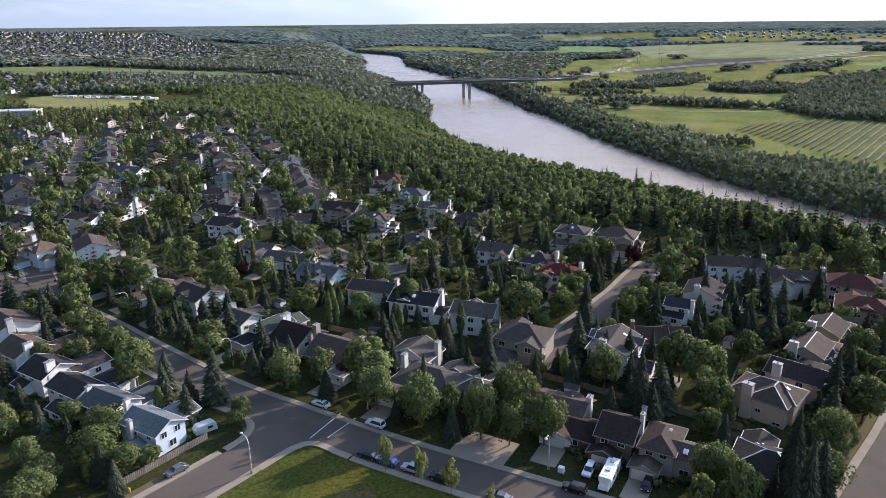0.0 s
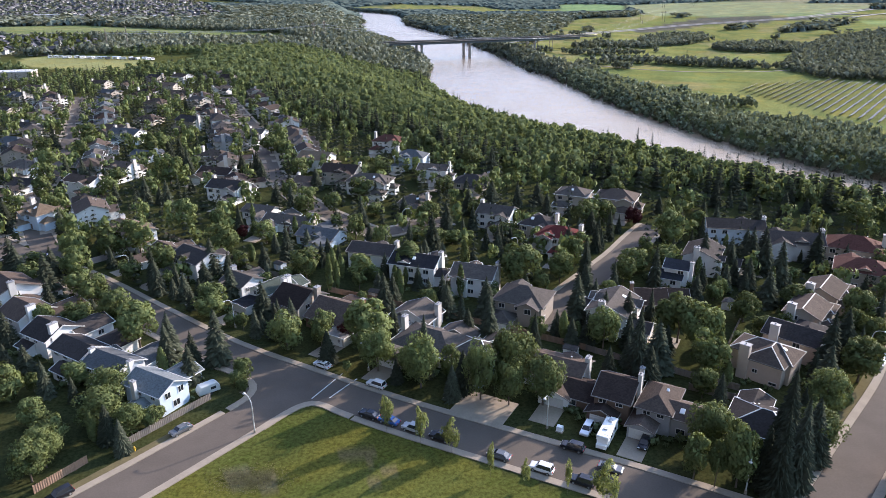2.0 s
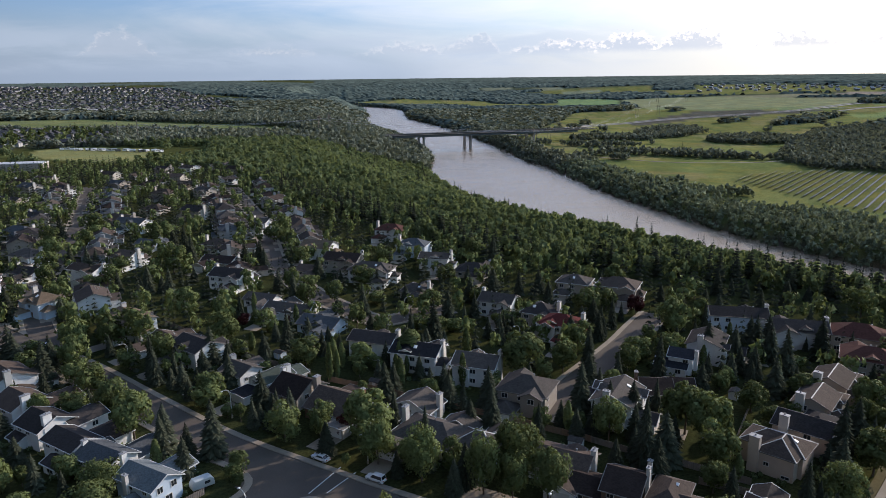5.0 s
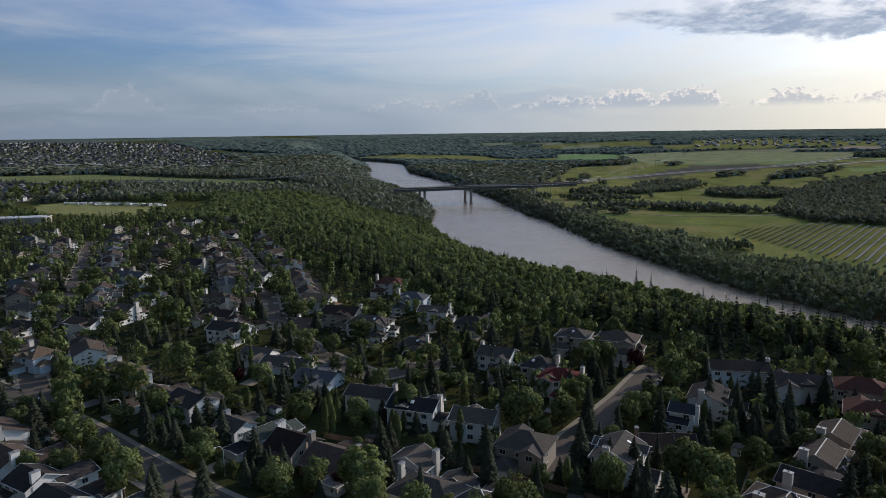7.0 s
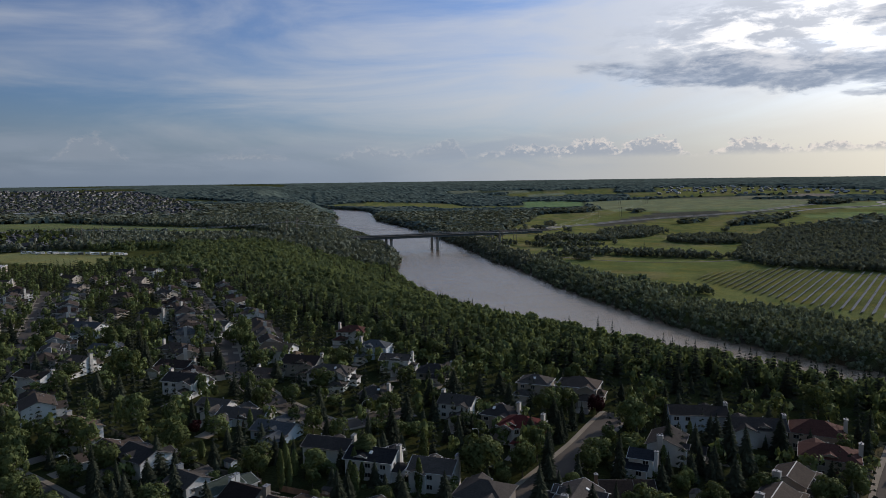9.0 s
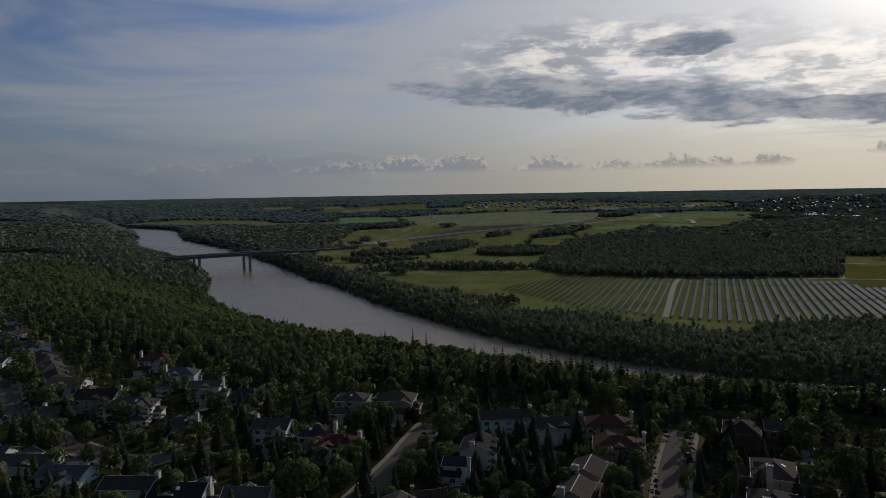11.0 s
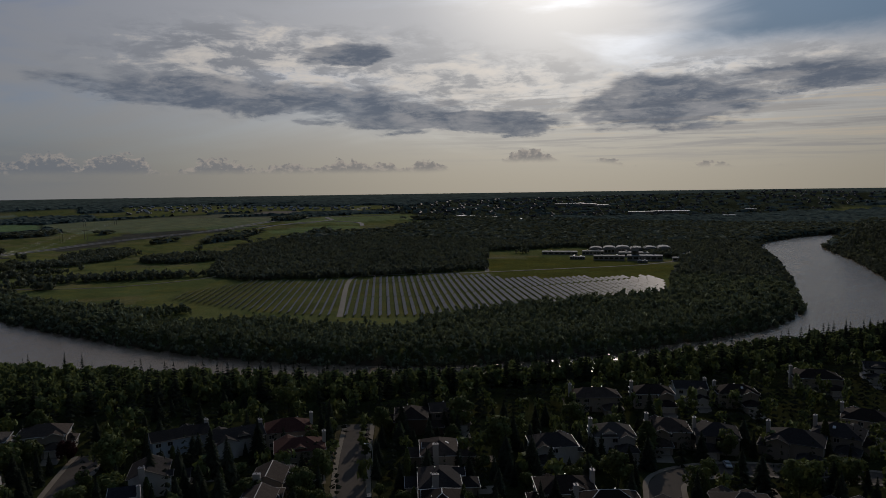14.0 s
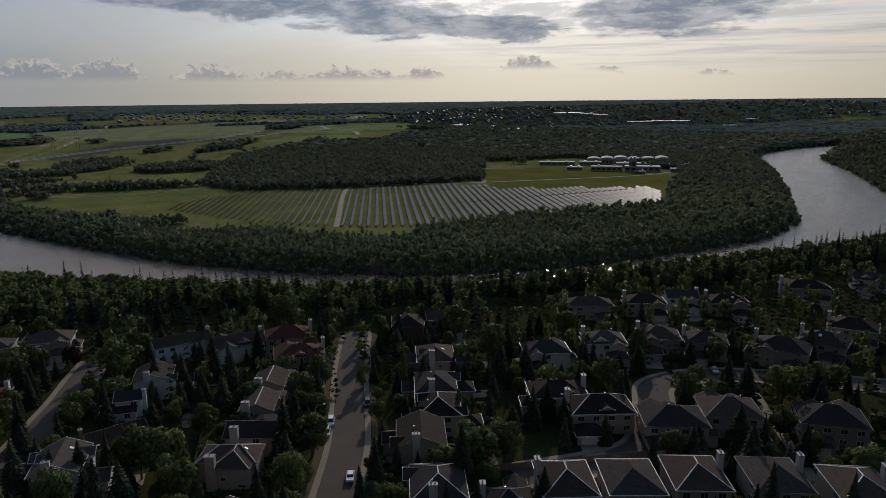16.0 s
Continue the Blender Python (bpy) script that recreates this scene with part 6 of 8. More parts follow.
tree("s", -71.7, 201.1, 7.2, 15.5)
tree("d", -31.3, 160.2, 6.7, 7.7)
tree("s", -40.2, 165.3, 6.3, 13.5)
tree("s", -43.6, 165.3, 4.5, 9.7)
tree("d", -19.0, 151.0, 9.8, 11.3)
tree("d", 14.3, 134.8, 10.3, 11.8)
tree("d", 42.6, 115.4, 8.4, 9.6)
tree("d", 50.0, 111.7, 9.6, 11.0)
tree("s", 62.1, 108.9, 7.2, 15.5)
tree("d", 76.8, 122.7, 9.5, 10.9)
tree("s", 86.6, 140.9, 7.2, 15.5)
tree("s", 41.4, 193.8, 7.2, 15.5)
tree("s", 34.2, 167.0, 6.8, 14.6)
tree("s", 40.8, 163.6, 6.0, 12.9)
tree("s", 46.2, 161.8, 6.7, 14.4)
tree("s", 52.4, 163.3, 7.2, 15.5)
tree("d", 57.2, 155.4, 9.0, 10.3)
tree("s", 79.4, 201.9, 7.2, 15.5)
tree("d", 96.5, 207.7, 13.0, 13.0)
tree("d", -4.2, 219.3, 13.0, 13.0)
tree("s", 10.7, 169.3, 7.2, 15.5)
tree("c", -14.4, 202.0, 3.4, 13.0)
tree("c", -11.4, 199.6, 3.3, 13.0)
tree("c", -34.5, 200.2, 3.4, 13.0)
tree("c", -31.5, 197.9, 3.0, 13.0)
tree("s", -16.6, 173.4, 6.9, 14.8)
tree("s", -7.4, 199.5, 6.9, 14.8)
tree("c", 5.8, 196.9, 3.0, 13.0)
tree("r", 69.5, 249.1, 9.3, 10.7)
tree("d", 65.5, 268.9, 9.4, 10.8)
tree("s", 21.3, 310.3, 7.2, 15.5)
tree("d", -38.6, 323.1, 13.0, 13.0)
tree("s", -86.7, 319.7, 7.2, 15.5)
tree("d", -86.4, 374.1, 13.0, 13.0)
tree("d", -212.0, 380.0, 13.0, 13.0)
tree("d", -196.6, 386.4, 13.0, 13.0)
tree("d", -185.8, 323.7, 13.0, 13.0)
tree("s", -146.4, 297.6, 7.2, 15.5)
tree("d", -144.7, 302.1, 13.0, 13.0)
tree("s", -128.4, 337.9, 7.2, 15.5)
tree("c", -150.0, 370.2, 3.4, 13.0)
tree("c", -158.5, 384.6, 3.4, 13.0)
tree("s", -135.6, 205.1, 7.2, 15.5)
tree("s", -117.5, 195.6, 7.2, 15.5)
tree("d", -61.7, 229.3, 10.2, 11.7)
tree("d", -122.4, 306.1, 13.0, 13.0)
tree("y", -12.0, 118.9, 3.7, 9.8)
tree("y", -5.1, 114.7, 3.4, 9.9)
tree("y", 0.9, 112.5, 4.3, 8.0)
tree("y", 7.9, 105.5, 3.9, 9.9)
tree("y", 14.0, 102.9, 4.7, 7.7)
tree("y", 21.0, 100.5, 4.5, 8.7)
tree("y", 27.1, 97.1, 5.6, 10.0)


# trees along the kerbs
kerb_rnd = random.Random(17)
for k, gap in ((2, 10.5), (0, 12.0), (3, 11.0), (4, 12.0), (5, 12.0), (6, 12.0)):
    line = curve(STREETS[k], gap)
    for i in range(len(line) - 1):
        t = line[i + 1] - line[i]
        t /= math.hypot(*t)
        for side in (-1, 1):
            off = side * (HALF[k] + kerb_rnd.uniform(3.2, 5.2))
            x, y = line[i][0] - t[1] * off, line[i][1] + t[0] * off
            key, wide = kerb_rnd.choice("dddss"), kerb_rnd.uniform(5.5, 9.0)
            if kerb_rnd.random() < 0.25 or not -100 < x < 175 and k == 0 or math.hypot(x, y) < 96 or math.hypot(x, y) > 340 or inside(PARK, np.array([x]), np.array([y]))[0] or from_streets(x, y) < 1.5:
                continue
            if any(math.hypot(x - hx, y - hy) < hr + wide * 0.3 for hx, hy, hr in HOUSES) or any(math.hypot(x - tx, y - ty) < tr * 0.8 + wide * 0.36 for tx, ty, tr in TREES):
                continue
            tree(key, x, y, wide if key == "d" else wide * 0.75, wide * 1.1 if key == "d" else wide * 1.55)

# trees of the gardens between the houses
garden = random.Random(11)
filled = 0
for attempt in range(16000):
    if filled >= 250:
        break
    a, r = radians(garden.uniform(-37, 80)), 95 + 165 * garden.random() ** 0.75
    x, y = r * math.sin(a), r * math.cos(a)
    if not inside(SUBURB, np.array([x]), np.array([y]))[0] or inside(PARK, np.array([x]), np.array([y]))[0]:
        continue
    key = garden.choices("dscr", (0.42, 0.5, 0.06, 0.02))[0]
    wide = garden.uniform(5.5, 11.5) if key in "dr" else garden.uniform(4.5, 7.5) if key == "s" else 2.8
    tall = wide * garden.uniform(0.85, 1.15) if key in "dr" else wide * garden.uniform(1.8, 2.3) if key == "s" else garden.uniform(9, 13)
    if from_streets(x, y) < 2.5 + wide * 0.2 or any(math.hypot(x - hx, y - hy) < hr * 0.82 + wide * 0.3 for hx, hy, hr in HOUSES) or any(math.hypot(x - tx, y - ty) < tr * 0.8 + wide * 0.36 for tx, ty, tr in TREES):
        continue
    tree(key, x, y, wide, min(tall, 16))
    filled += 1


# smaller trees close about the nearest houses
filled = 0
for attempt in range(6000):
    if filled >= 140:
        break
    a, r = radians(garden.uniform(-36, 78)), garden.uniform(100, 250)
    x, y = r * math.sin(a), r * math.cos(a)
    key = garden.choices("dsc", (0.45, 0.45, 0.1))[0]
    wide = garden.uniform(3.6, 6.4) if key == "d" else garden.uniform(3.6, 5.4) if key == "s" else 2.4
    if inside(PARK, np.array([x]), np.array([y]))[0] or from_streets(x, y) < 3.0 or any(math.hypot(x - hx, y - hy) < hr + wide * 0.3 for hx, hy, hr in HOUSES) or any(math.hypot(x - tx, y - ty) < tr * 0.7 + wide * 0.3 for tx, ty, tr in TREES):
        continue
    tree(key, x, y, wide, wide * 1.15 if key == "d" else wide * 2.2 if key == "s" else 9.0)
    filled += 1


def spread(templates, x, y, z, wide, tall, seed, base):
    """Many trees as one mesh: templates turned, scaled and set down."""
    rng = np.random.default_rng(seed)
    pick = rng.integers(0, len(templates), len(x))
    turn = rng.uniform(0, 6.283, len(x))
    vs, fs, ns, at = [], [], [], 0
    for k, (tv, tf, *tn) in enumerate(templates):
        i = np.nonzero(pick == k)[0]
        if not len(i):
            continue
        c, s = np.cos(turn[i])[:, None], np.sin(turn[i])[:, None]
        sx, sz = (wide[i] / base[0])[:, None], (tall[i] / base[1])[:, None]
        v = np.stack([(c * tv[None, :, 0] - s * tv[None, :, 1]) * sx + x[i][:, None], (s * tv[None, :, 0] + c * tv[None, :, 1]) * sx + y[i][:, None], tv[None, :, 2] * sz + z[i][:, None]], -1)
        f = tf[None] + (np.arange(len(i)) * len(tv))[:, None, None] + at
        at += v.shape[0] * v.shape[1]
        vs.append(v.reshape(-1, 3)), fs.append(f.reshape(-1, tf.shape[1]))
        if tn:
            u = tn[0][None]
            ns.append(np.stack([c * u[..., 0] - s * u[..., 1], s * u[..., 0] + c * u[..., 1], np.broadcast_to(u[..., 2], (len(i), len(tv)))], -1).reshape(-1, 3))
    return np.concatenate(vs), np.concatenate(fs), np.concatenate(ns) if ns else None


def scatter(r0, r1, gap, seed, where):
    """Jittered places in the seen sector between two distances."""
    rng = np.random.default_rng(seed)
    n = int(2 * r1 / gap)
    u, v = np.meshgrid(np.arange(n) * gap - r1, np.arange(n) * gap - r1)
    x, y = u.ravel() + rng.uniform(-0.45, 0.45, u.size) * gap, v.ravel() + rng.uniform(-0.45, 0.45, u.size) * gap
    r, a = np.hypot(x, y), np.degrees(np.arctan2(x, y))
    k = (r > r0) & (r < r1) & (a > -40) & (a < 84)
    x, y = x[k], y[k]
    k = where(x, y)
    return x[k], y[k]


def near_side(x, y):
    return wooded(x, y) & (river(x, y) < 0)


def far_side(x, y):
    return wooded(x, y) & (river(x, y) > 0)


def wood_of(name, r0, r1, gap, leaves, size, label, material, seed, where=wooded, spruce=0.1, tall=1.25, small=1.0):
    x, y = scatter(r0, r1, gap, seed, where)
    rng = np.random.default_rng(seed + 1)
    conifer = rng.random(len(x)) < spruce * (1 + 3 * (np.abs(river(x, y)) < 95) * (river(x, y) < 0))
    z = height(x, y) - 0.3
    wide = gap * rng.uniform(0.9, 1.4, len(x)) * small
    high = np.clip(wide, 6, 13) * tall * rng.uniform(0.9, 1.12, len(x)) * (1 - 0.15 * (np.abs(river(x, y)) < 84))
    i = ~conifer
    v, f, n = spread([broad_crown(200 + seed + q, leaves, size, 9 + q % 3, 1.05) for q in range(6)], x[i], y[i], z[i], wide[i], high[i], seed, (9.6, 10.0))
    tagged(new(name, raw_mesh(name, v, f, material, norms=n)), label, "forest", kind="stuff")
    i = conifer
    if i.any():
        v, f, n = spread([spruce_crown(300 + q, 6, 4, 1.2) for q in range(4)], x[i], y[i], z[i], np.clip(wide[i] * 0.62, 3, 8), high[i] * 1.3, seed, (6.4, 14.4))
        tagged(new("spruces", raw_mesh("spruces", v, f, needle)), "dark spruces standing among the leafy trees", "forest", kind="stuff")


def town_near(x, y):
    return inside(TOWN_NEAR, x, y) | oval((-300, 745, 26, 8, 0), x, y)


def town(x, y):
    return inside(TOWN_FAR, x, y) | inside(TOWN_NEAR, x, y) | (inside(TOWN_RIGHT, x, y) & (ripple(x, y, 60, 1.0) > 0.1))


def suburb_rest(x, y):
    ok = inside(SUBURB, x, y) & ~inside(PARK, x, y)
    for hx, hy, hr in TREES:
        ok &= np.hypot(x - hx, y - hy) > hr * 0.8 + 2
    for hx, hy, hr in HOUSES:
        ok &= np.hypot(x - hx, y - hy) > hr * 0.84 + 0.5
    for line, half in zip(LINES, HALF):
        for p in line[::2]:
            ok &= np.hypot(x - p[0], y - p[1]) > half - 0.6
    return ok


def bank_spruces():
    """Slender spruces along the rim of the near bank, alone and in groups."""
    x, y = scatter(230, 950, 12.5, 77, lambda x, y: (river(x, y) < -61) & (river(x, y) > -150) & (ripple(x, y, 19, 5.0) > 0.05) & ~inside(SUBURB, x, y))
    rng = np.random.default_rng(78)
    tall = rng.uniform(10, 16, len(x))
    v, f, n = spread([spruce_crown(320 + q, 14, 6, 0.95) for q in range(4)], x, y, height(x, y) - 0.3, tall * rng.uniform(0.32, 0.42, len(x)), tall, 79, (6.4, 14.4))
    tagged(new("bank_spruces", raw_mesh("bank_spruces", v, f, needle)), "slender dark spruces along the river bank", "forest", kind="stuff")


def edge_spruces():
    """Dark spruces where the gardens meet the forest."""
    x, y = scatter(200, 620, 7.2, 87, lambda x, y: wooded(x, y) & inside(SUBURB, x - 15, y - 17) & (ripple(x, y, 25, 8.0) > -0.35))
    rng = np.random.default_rng(88)
    tall = rng.uniform(10, 16, len(x))
    v, f, n = spread([spruce_crown(340 + q, 11, 6, 1.4) for q in range(4)], x, y, height(x, y) - 0.3, tall * rng.uniform(0.34, 0.44, len(x)), tall, 89, (6.4, 14.4))
    tagged(new("edge_spruces", raw_mesh("edge_spruces", v, f, needle)), "dark spruces where the gardens meet the forest", "forest", kind="stuff")


edge_spruces()
wood_of("forest", 200, 560, 5.5, 74, 2.0, "dense bright green poplar forest on the river slope", leaf_wood, 1, near_side, spruce=0.03, tall=1.3)
wood_of("forest", 400, 720, 6.4, 40, 2.4, "grey-green willows and poplars on the far bank", leaf_bank, 9, far_side, spruce=0.0, tall=1.3)
wood_of("forest", 560, 1000, 7.0, 40, 2.6, "dense green forest along the river valley", leaf_wood, 2, near_side, spruce=0.04, tall=1.15)
wood_of("forest", 720, 1000, 7.2, 34, 2.9, "grey-green woodland beyond the solar field", leaf_bank, 10, far_side, spruce=0.0, tall=1.2)
bank_spruces()
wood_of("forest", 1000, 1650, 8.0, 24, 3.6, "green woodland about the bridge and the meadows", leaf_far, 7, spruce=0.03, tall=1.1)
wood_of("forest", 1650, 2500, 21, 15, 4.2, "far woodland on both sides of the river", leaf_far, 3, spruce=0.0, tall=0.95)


def far_canopy():
    """Closed canopy of the distant woods: one lumpy sheet whose rims come down to the ground."""
    rng = np.random.default_rng(61)
    angles = np.radians(np.arange(-36, 82, 0.2))
    radii = np.geomspace(1640, 4960, 170)
    a, r = np.meshgrid(angles, radii)
    a, r = a + rng.uniform(-0.0012, 0.0012, a.shape), r * (1 + rng.uniform(-0.0022, 0.0022, r.shape))
    x, y = r * np.sin(a), r * np.cos(a)
    ok = wooded(x, y)
    full = ok.copy()
    full[1:-1, 1:-1] = ok[1:-1, 1:-1] & ok[:-2, 1:-1] & ok[2:, 1:-1] & ok[1:-1, :-2] & ok[1:-1, 2:]
    lump = 4.5 + 5.5 * rng.random(x.shape) + 2.5 * ripple(x, y, 45, 3.0)
    z = height(x, y) + np.where(full, lump * (1 - 0.8 * smooth(3200, 4600, r)), -0.4)
    n, k = x.shape
    i = (np.arange(n - 1)[:, None] * k + np.arange(k - 1)[None]).ravel()
    f = np.stack([i + k, i + k + 1, i + 1, i], 1)
    v = np.stack([x, y, z], -1).reshape(-1, 3)
    f = f[ok.ravel()[f].all(1)]
    used, f = np.unique(f, return_inverse=True)
    tagged(new("distant_forest", raw_mesh("distant_forest", v[used], f.reshape(-1, 4), canopy_hazed)), "closed canopy of the distant woods towards the horizon", "forest", kind="stuff")


far_canopy()
wood_of("garden_trees", 200, 800, 7.3, 66, 1.9, "mixed garden trees between distant houses", leaf, 5, suburb_rest, spruce=0.7, tall=1.35, small=0.74)
wood_of("town_trees", 700, 1300, 23, 22, 3.2, "dark trees between the pale houses beyond the field", leaf, 8, town_near, spruce=0.35, small=0.45)
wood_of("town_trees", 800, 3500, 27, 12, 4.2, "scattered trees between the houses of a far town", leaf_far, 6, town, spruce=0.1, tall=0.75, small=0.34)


def shrubs():
    """Low bushes and beds along the house walls."""
    rng = np.random.default_rng(31)
    spots = []
    for x, y, r in HOUSES:
        for k in range(9):
            a = rng.uniform(0, 6.283)
            spots.append((x + (r + rng.uniform(0.5, 4.0)) * math.cos(a), y + (r + rng.uniform(0.5, 4.0)) * math.sin(a)))
    x, y = np.array(spots).T
    k = np.array([from_streets(u, v) > 1.8 for u, v in spots])
    x, y = x[k], y[k]
    wide = rng.uniform(1.2, 3.0, len(x))
    v, f, n = spread([broad_crown(500 + q, 34, 2.4, 6, 0.9) for q in range(4)], x, y, np.zeros(len(x)) - 0.25 * wide, wide, wide * rng.uniform(0.8, 1.2, len(x)), 9, (9.6, 10.0))
    tagged(new("shrubs", raw_mesh("shrubs", v, f, leaf_wood, norms=n)), "low green shrubs and beds round the houses", "shrubs", kind="stuff")


shrubs()


# ---- far houses, fields and roads ----
def far_town(name, poly, gap, seed, label, turn, share=0.75, loose=0.12, roof_material=roof_far):
    """Small houses set out in rows: walls in one mesh, roofs in another."""
    rng = np.random.default_rng(seed)
    p = np.array(poly)
    n = int(max(np.ptp(p[:, 0]), np.ptp(p[:, 1])) / gap * 1.5)
    u, v = np.meshgrid((np.arange(n) - n / 2) * gap, (np.arange(n) - n / 2) * gap * 1.5)
    c, s = math.cos(radians(turn)), math.sin(radians(turn))
    x, y = (u * c - v * s).ravel() + p[:, 0].mean(), (u * s + v * c).ravel() + p[:, 1].mean()
    x, y = x + rng.uniform(-loose, loose, x.size) * gap, y + rng.uniform(-loose, loose, x.size) * gap
    k = inside(poly, x, y) & (rng.random(x.size) < share)
    x, y = x[k], y[k]
    z = height(x, y)
    wall = np.array([(a, b, q) for q in (-1.0, 5.5) for b in (-5, 5) for a in (-6.5, 6.5)] + [(-6.5, 0, 8.2), (6.5, 0, 8.2)], float)
    wall_f = np.array([(0, 1, 5, 4), (2, 6, 7, 3), (0, 4, 6, 2), (1, 3, 7, 5), (4, 8, 6, 4), (5, 7, 9, 5)])
    top = np.array([(-7, -5.6, 5.2), (7, -5.6, 5.2), (7, 5.6, 5.2), (-7, 5.6, 5.2), (-7, 0, 8.5), (7, 0, 8.5)], float)
    top_f = np.array([(0, 1, 5, 4), (2, 3, 4, 5), (0, 4, 3, 0), (1, 2, 5, 1)])
    size = rng.uniform(0.85, 1.25, len(x))
    for part_name, tv, tf, material in (("walls", wall, wall_f, wall_far), ("roofs", top, top_f, roof_material)):
        q = rng.integers(0, 2, len(x)) * 1.5708 + radians(turn) if part_name == "walls" else q
        cq, sq = np.cos(q)[:, None], np.sin(q)[:, None]
        vv = np.stack([(cq * tv[None, :, 0] - sq * tv[None, :, 1]) * size[:, None] + x[:, None], (sq * tv[None, :, 0] + cq * tv[None, :, 1]) * size[:, None] + y[:, None], tv[None, :, 2] + z[:, None]], -1).reshape(-1, 3)
        ff = (np.array([f[:3] for f in tf] + [(f[0], f[2], f[3]) for f in tf if f[3] != f[0]])[None] + (np.arange(len(x)) * len(tv))[:, None, None]).reshape(-1, 3)
        tagged(new(name + "_" + part_name, raw_mesh(name + "_" + part_name, vv, ff, material)), label, "houses", kind="stuff")


far_town("town_across_the_hay", TOWN_NEAR, 21, 1, "rows of pale distant suburban houses", 12, 0.7, 0.3)
far_town("far_town", TOWN_FAR, 27, 2, "far suburb of small pale houses", -15, 0.5, 0.45)
far_town("highway_town", TOWN_HIGHWAY, 40, 4, "far sheds and houses along the highway", -30, 0.6, 0.5, roof_white)
far_town("evening_town", TOWN_RIGHT, 40, 3, "far low town among trees", 25, 0.45, 0.6)


def hall(x, y, turn, w, d, h, label, roof_material=roof_white, bays=6):
    """A flat-roofed works building: body, roof with parapet, door band and rooftop units."""
    z = float(height(x, y)) - 0.5
    ob = root("works_building", pose(x, y, z, 0, 0, turn), label, "building", "buildings of the waterworks")
    bm = bmesh.new()
    box(bm, -w / 2, w / 2, -d / 2, d / 2, 0, h)
    part("wall", bm, WALL["grey"], ob)
    bm = bmesh.new()
    box(bm, -w / 2 - 0.3, w / 2 + 0.3, -d / 2 - 0.3, d / 2 + 0.3, h, h + 0.5)
    part("roof", bm, roof_material, ob)
    for k in range(bays):
        bm = bmesh.new()
        u = -w / 2 + w * (k + 0.5) / bays
        box(bm, u - w / bays * 0.35, u + w / bays * 0.35, -d / 2 - 0.15, -d / 2 + 0.1, h * 0.35, h * 0.75)
        part("window", bm, glass, ob)
    for k in range(2):
        bm = bmesh.new()
        box(bm, -1.5, 1.5, -1.2, 1.2, h + 0.5, h + 2.2)
        part("roof_unit", bm, metal_grey, ob, "", Matrix.Translation((w * (0.25 - 0.5 * k), d * 0.1, 0)))


def vaulted_hall(x, y, turn, w, d, h):
    """A works hall under a barrel vault that shows its arched end."""
    z = float(height(x, y)) - 0.5
    ob = root("vaulted_hall", pose(x, y, z, 0, 0, turn), "pale works hall under a white barrel-vaulted roof", "building", "buildings of the waterworks")
    bm = bmesh.new()
    box(bm, -w / 2, w / 2, -d / 2, d / 2, 0, h)
    part("wall", bm, WALL["grey"], ob)
    bm = bmesh.new()
    arc = [(-w / 2 * 1.03 * math.cos(3.1416 * k / 10), h + 0.02 + w * 0.16 * math.sin(3.1416 * k / 10)) for k in range(11)]
    rows = [[bm.verts.new((u, v, q)) for u, q in arc] for v in (-d / 2 - 0.6, d / 2 + 0.6)]
    for k in range(10):
        bm.faces.new((rows[0][k], rows[0][k + 1], rows[1][k + 1], rows[1][k]))
    bm.faces.new(rows[0][::-1]), bm.faces.new(rows[1])
    bm.faces.new((rows[0][0], rows[1][0], rows[1][-1], rows[0][-1]))
    part("roof", bm, roof_white, ob)
    for k in (-1, 0, 1):
        bm = bmesh.new()
        box(bm, k * w * 0.28 - w * 0.1, k * w * 0.28 + w * 0.1, -d / 2 - 0.15, -d / 2 + 0.1, h * 0.3, h * 0.8)
        part("window", bm, glass, ob)


for k in range(6):
    vaulted_hall(1150 + 14.5 * k, 786 - 20.5 * k, -56, 23.5, 34 + 6 * (k % 2), 9 + (k % 3))
for x, y, turn, w, d, h in ((1050, 690, -58, 52, 20, 8), (1082, 640, -58, 58, 22, 9), (1116, 582, -58, 44, 16, 6), (1084, 822, -55, 66, 18, 6), (1120, 772, -55, 40, 22, 7), (1076, 655, -58, 12, 12, 22), (1030, 742, -58, 26, 12, 5),
                            (1135, 690, -58, 60, 26, 8), (1175, 620, -58, 46, 20, 7), (1045, 622, -58, 16, 9, 4), (1150, 560, -58, 30, 14, 5), (1205, 575, -58, 30, 14, 5)):
    hall(x, y, turn, w, d, h, "pale flat-roofed building of the waterworks" if h < 15 else "tall concrete tower of the waterworks")

ribbon("footpath", [(206, 77), (201, 73), (180, 57), (163, 43), (150, 30)], 1.3, concrete, 0.09, 0.2, "pale concrete footpath between the gardens", "footpath")
def warehouse(x, y, turn, w, d):
    """A far flat-roofed store in the town."""
    ob = root("warehouse", pose(x, y, float(height(x, y)) - 1, 0, 0, turn), "low store with cream walls and a pale flat roof", "building", "stores of the far town")
    bm = bmesh.new()
    box(bm, -w / 2, w / 2, -d / 2, d / 2, 0, 9)
    part("wall", bm, WALL["cream"], ob)
    bm = bmesh.new()
    box(bm, -w / 2 - 0.5, w / 2 + 0.5, -d / 2 - 0.5, d / 2 + 0.5, 9, 9.8)
    part("roof", bm, roof_pale_far, ob)


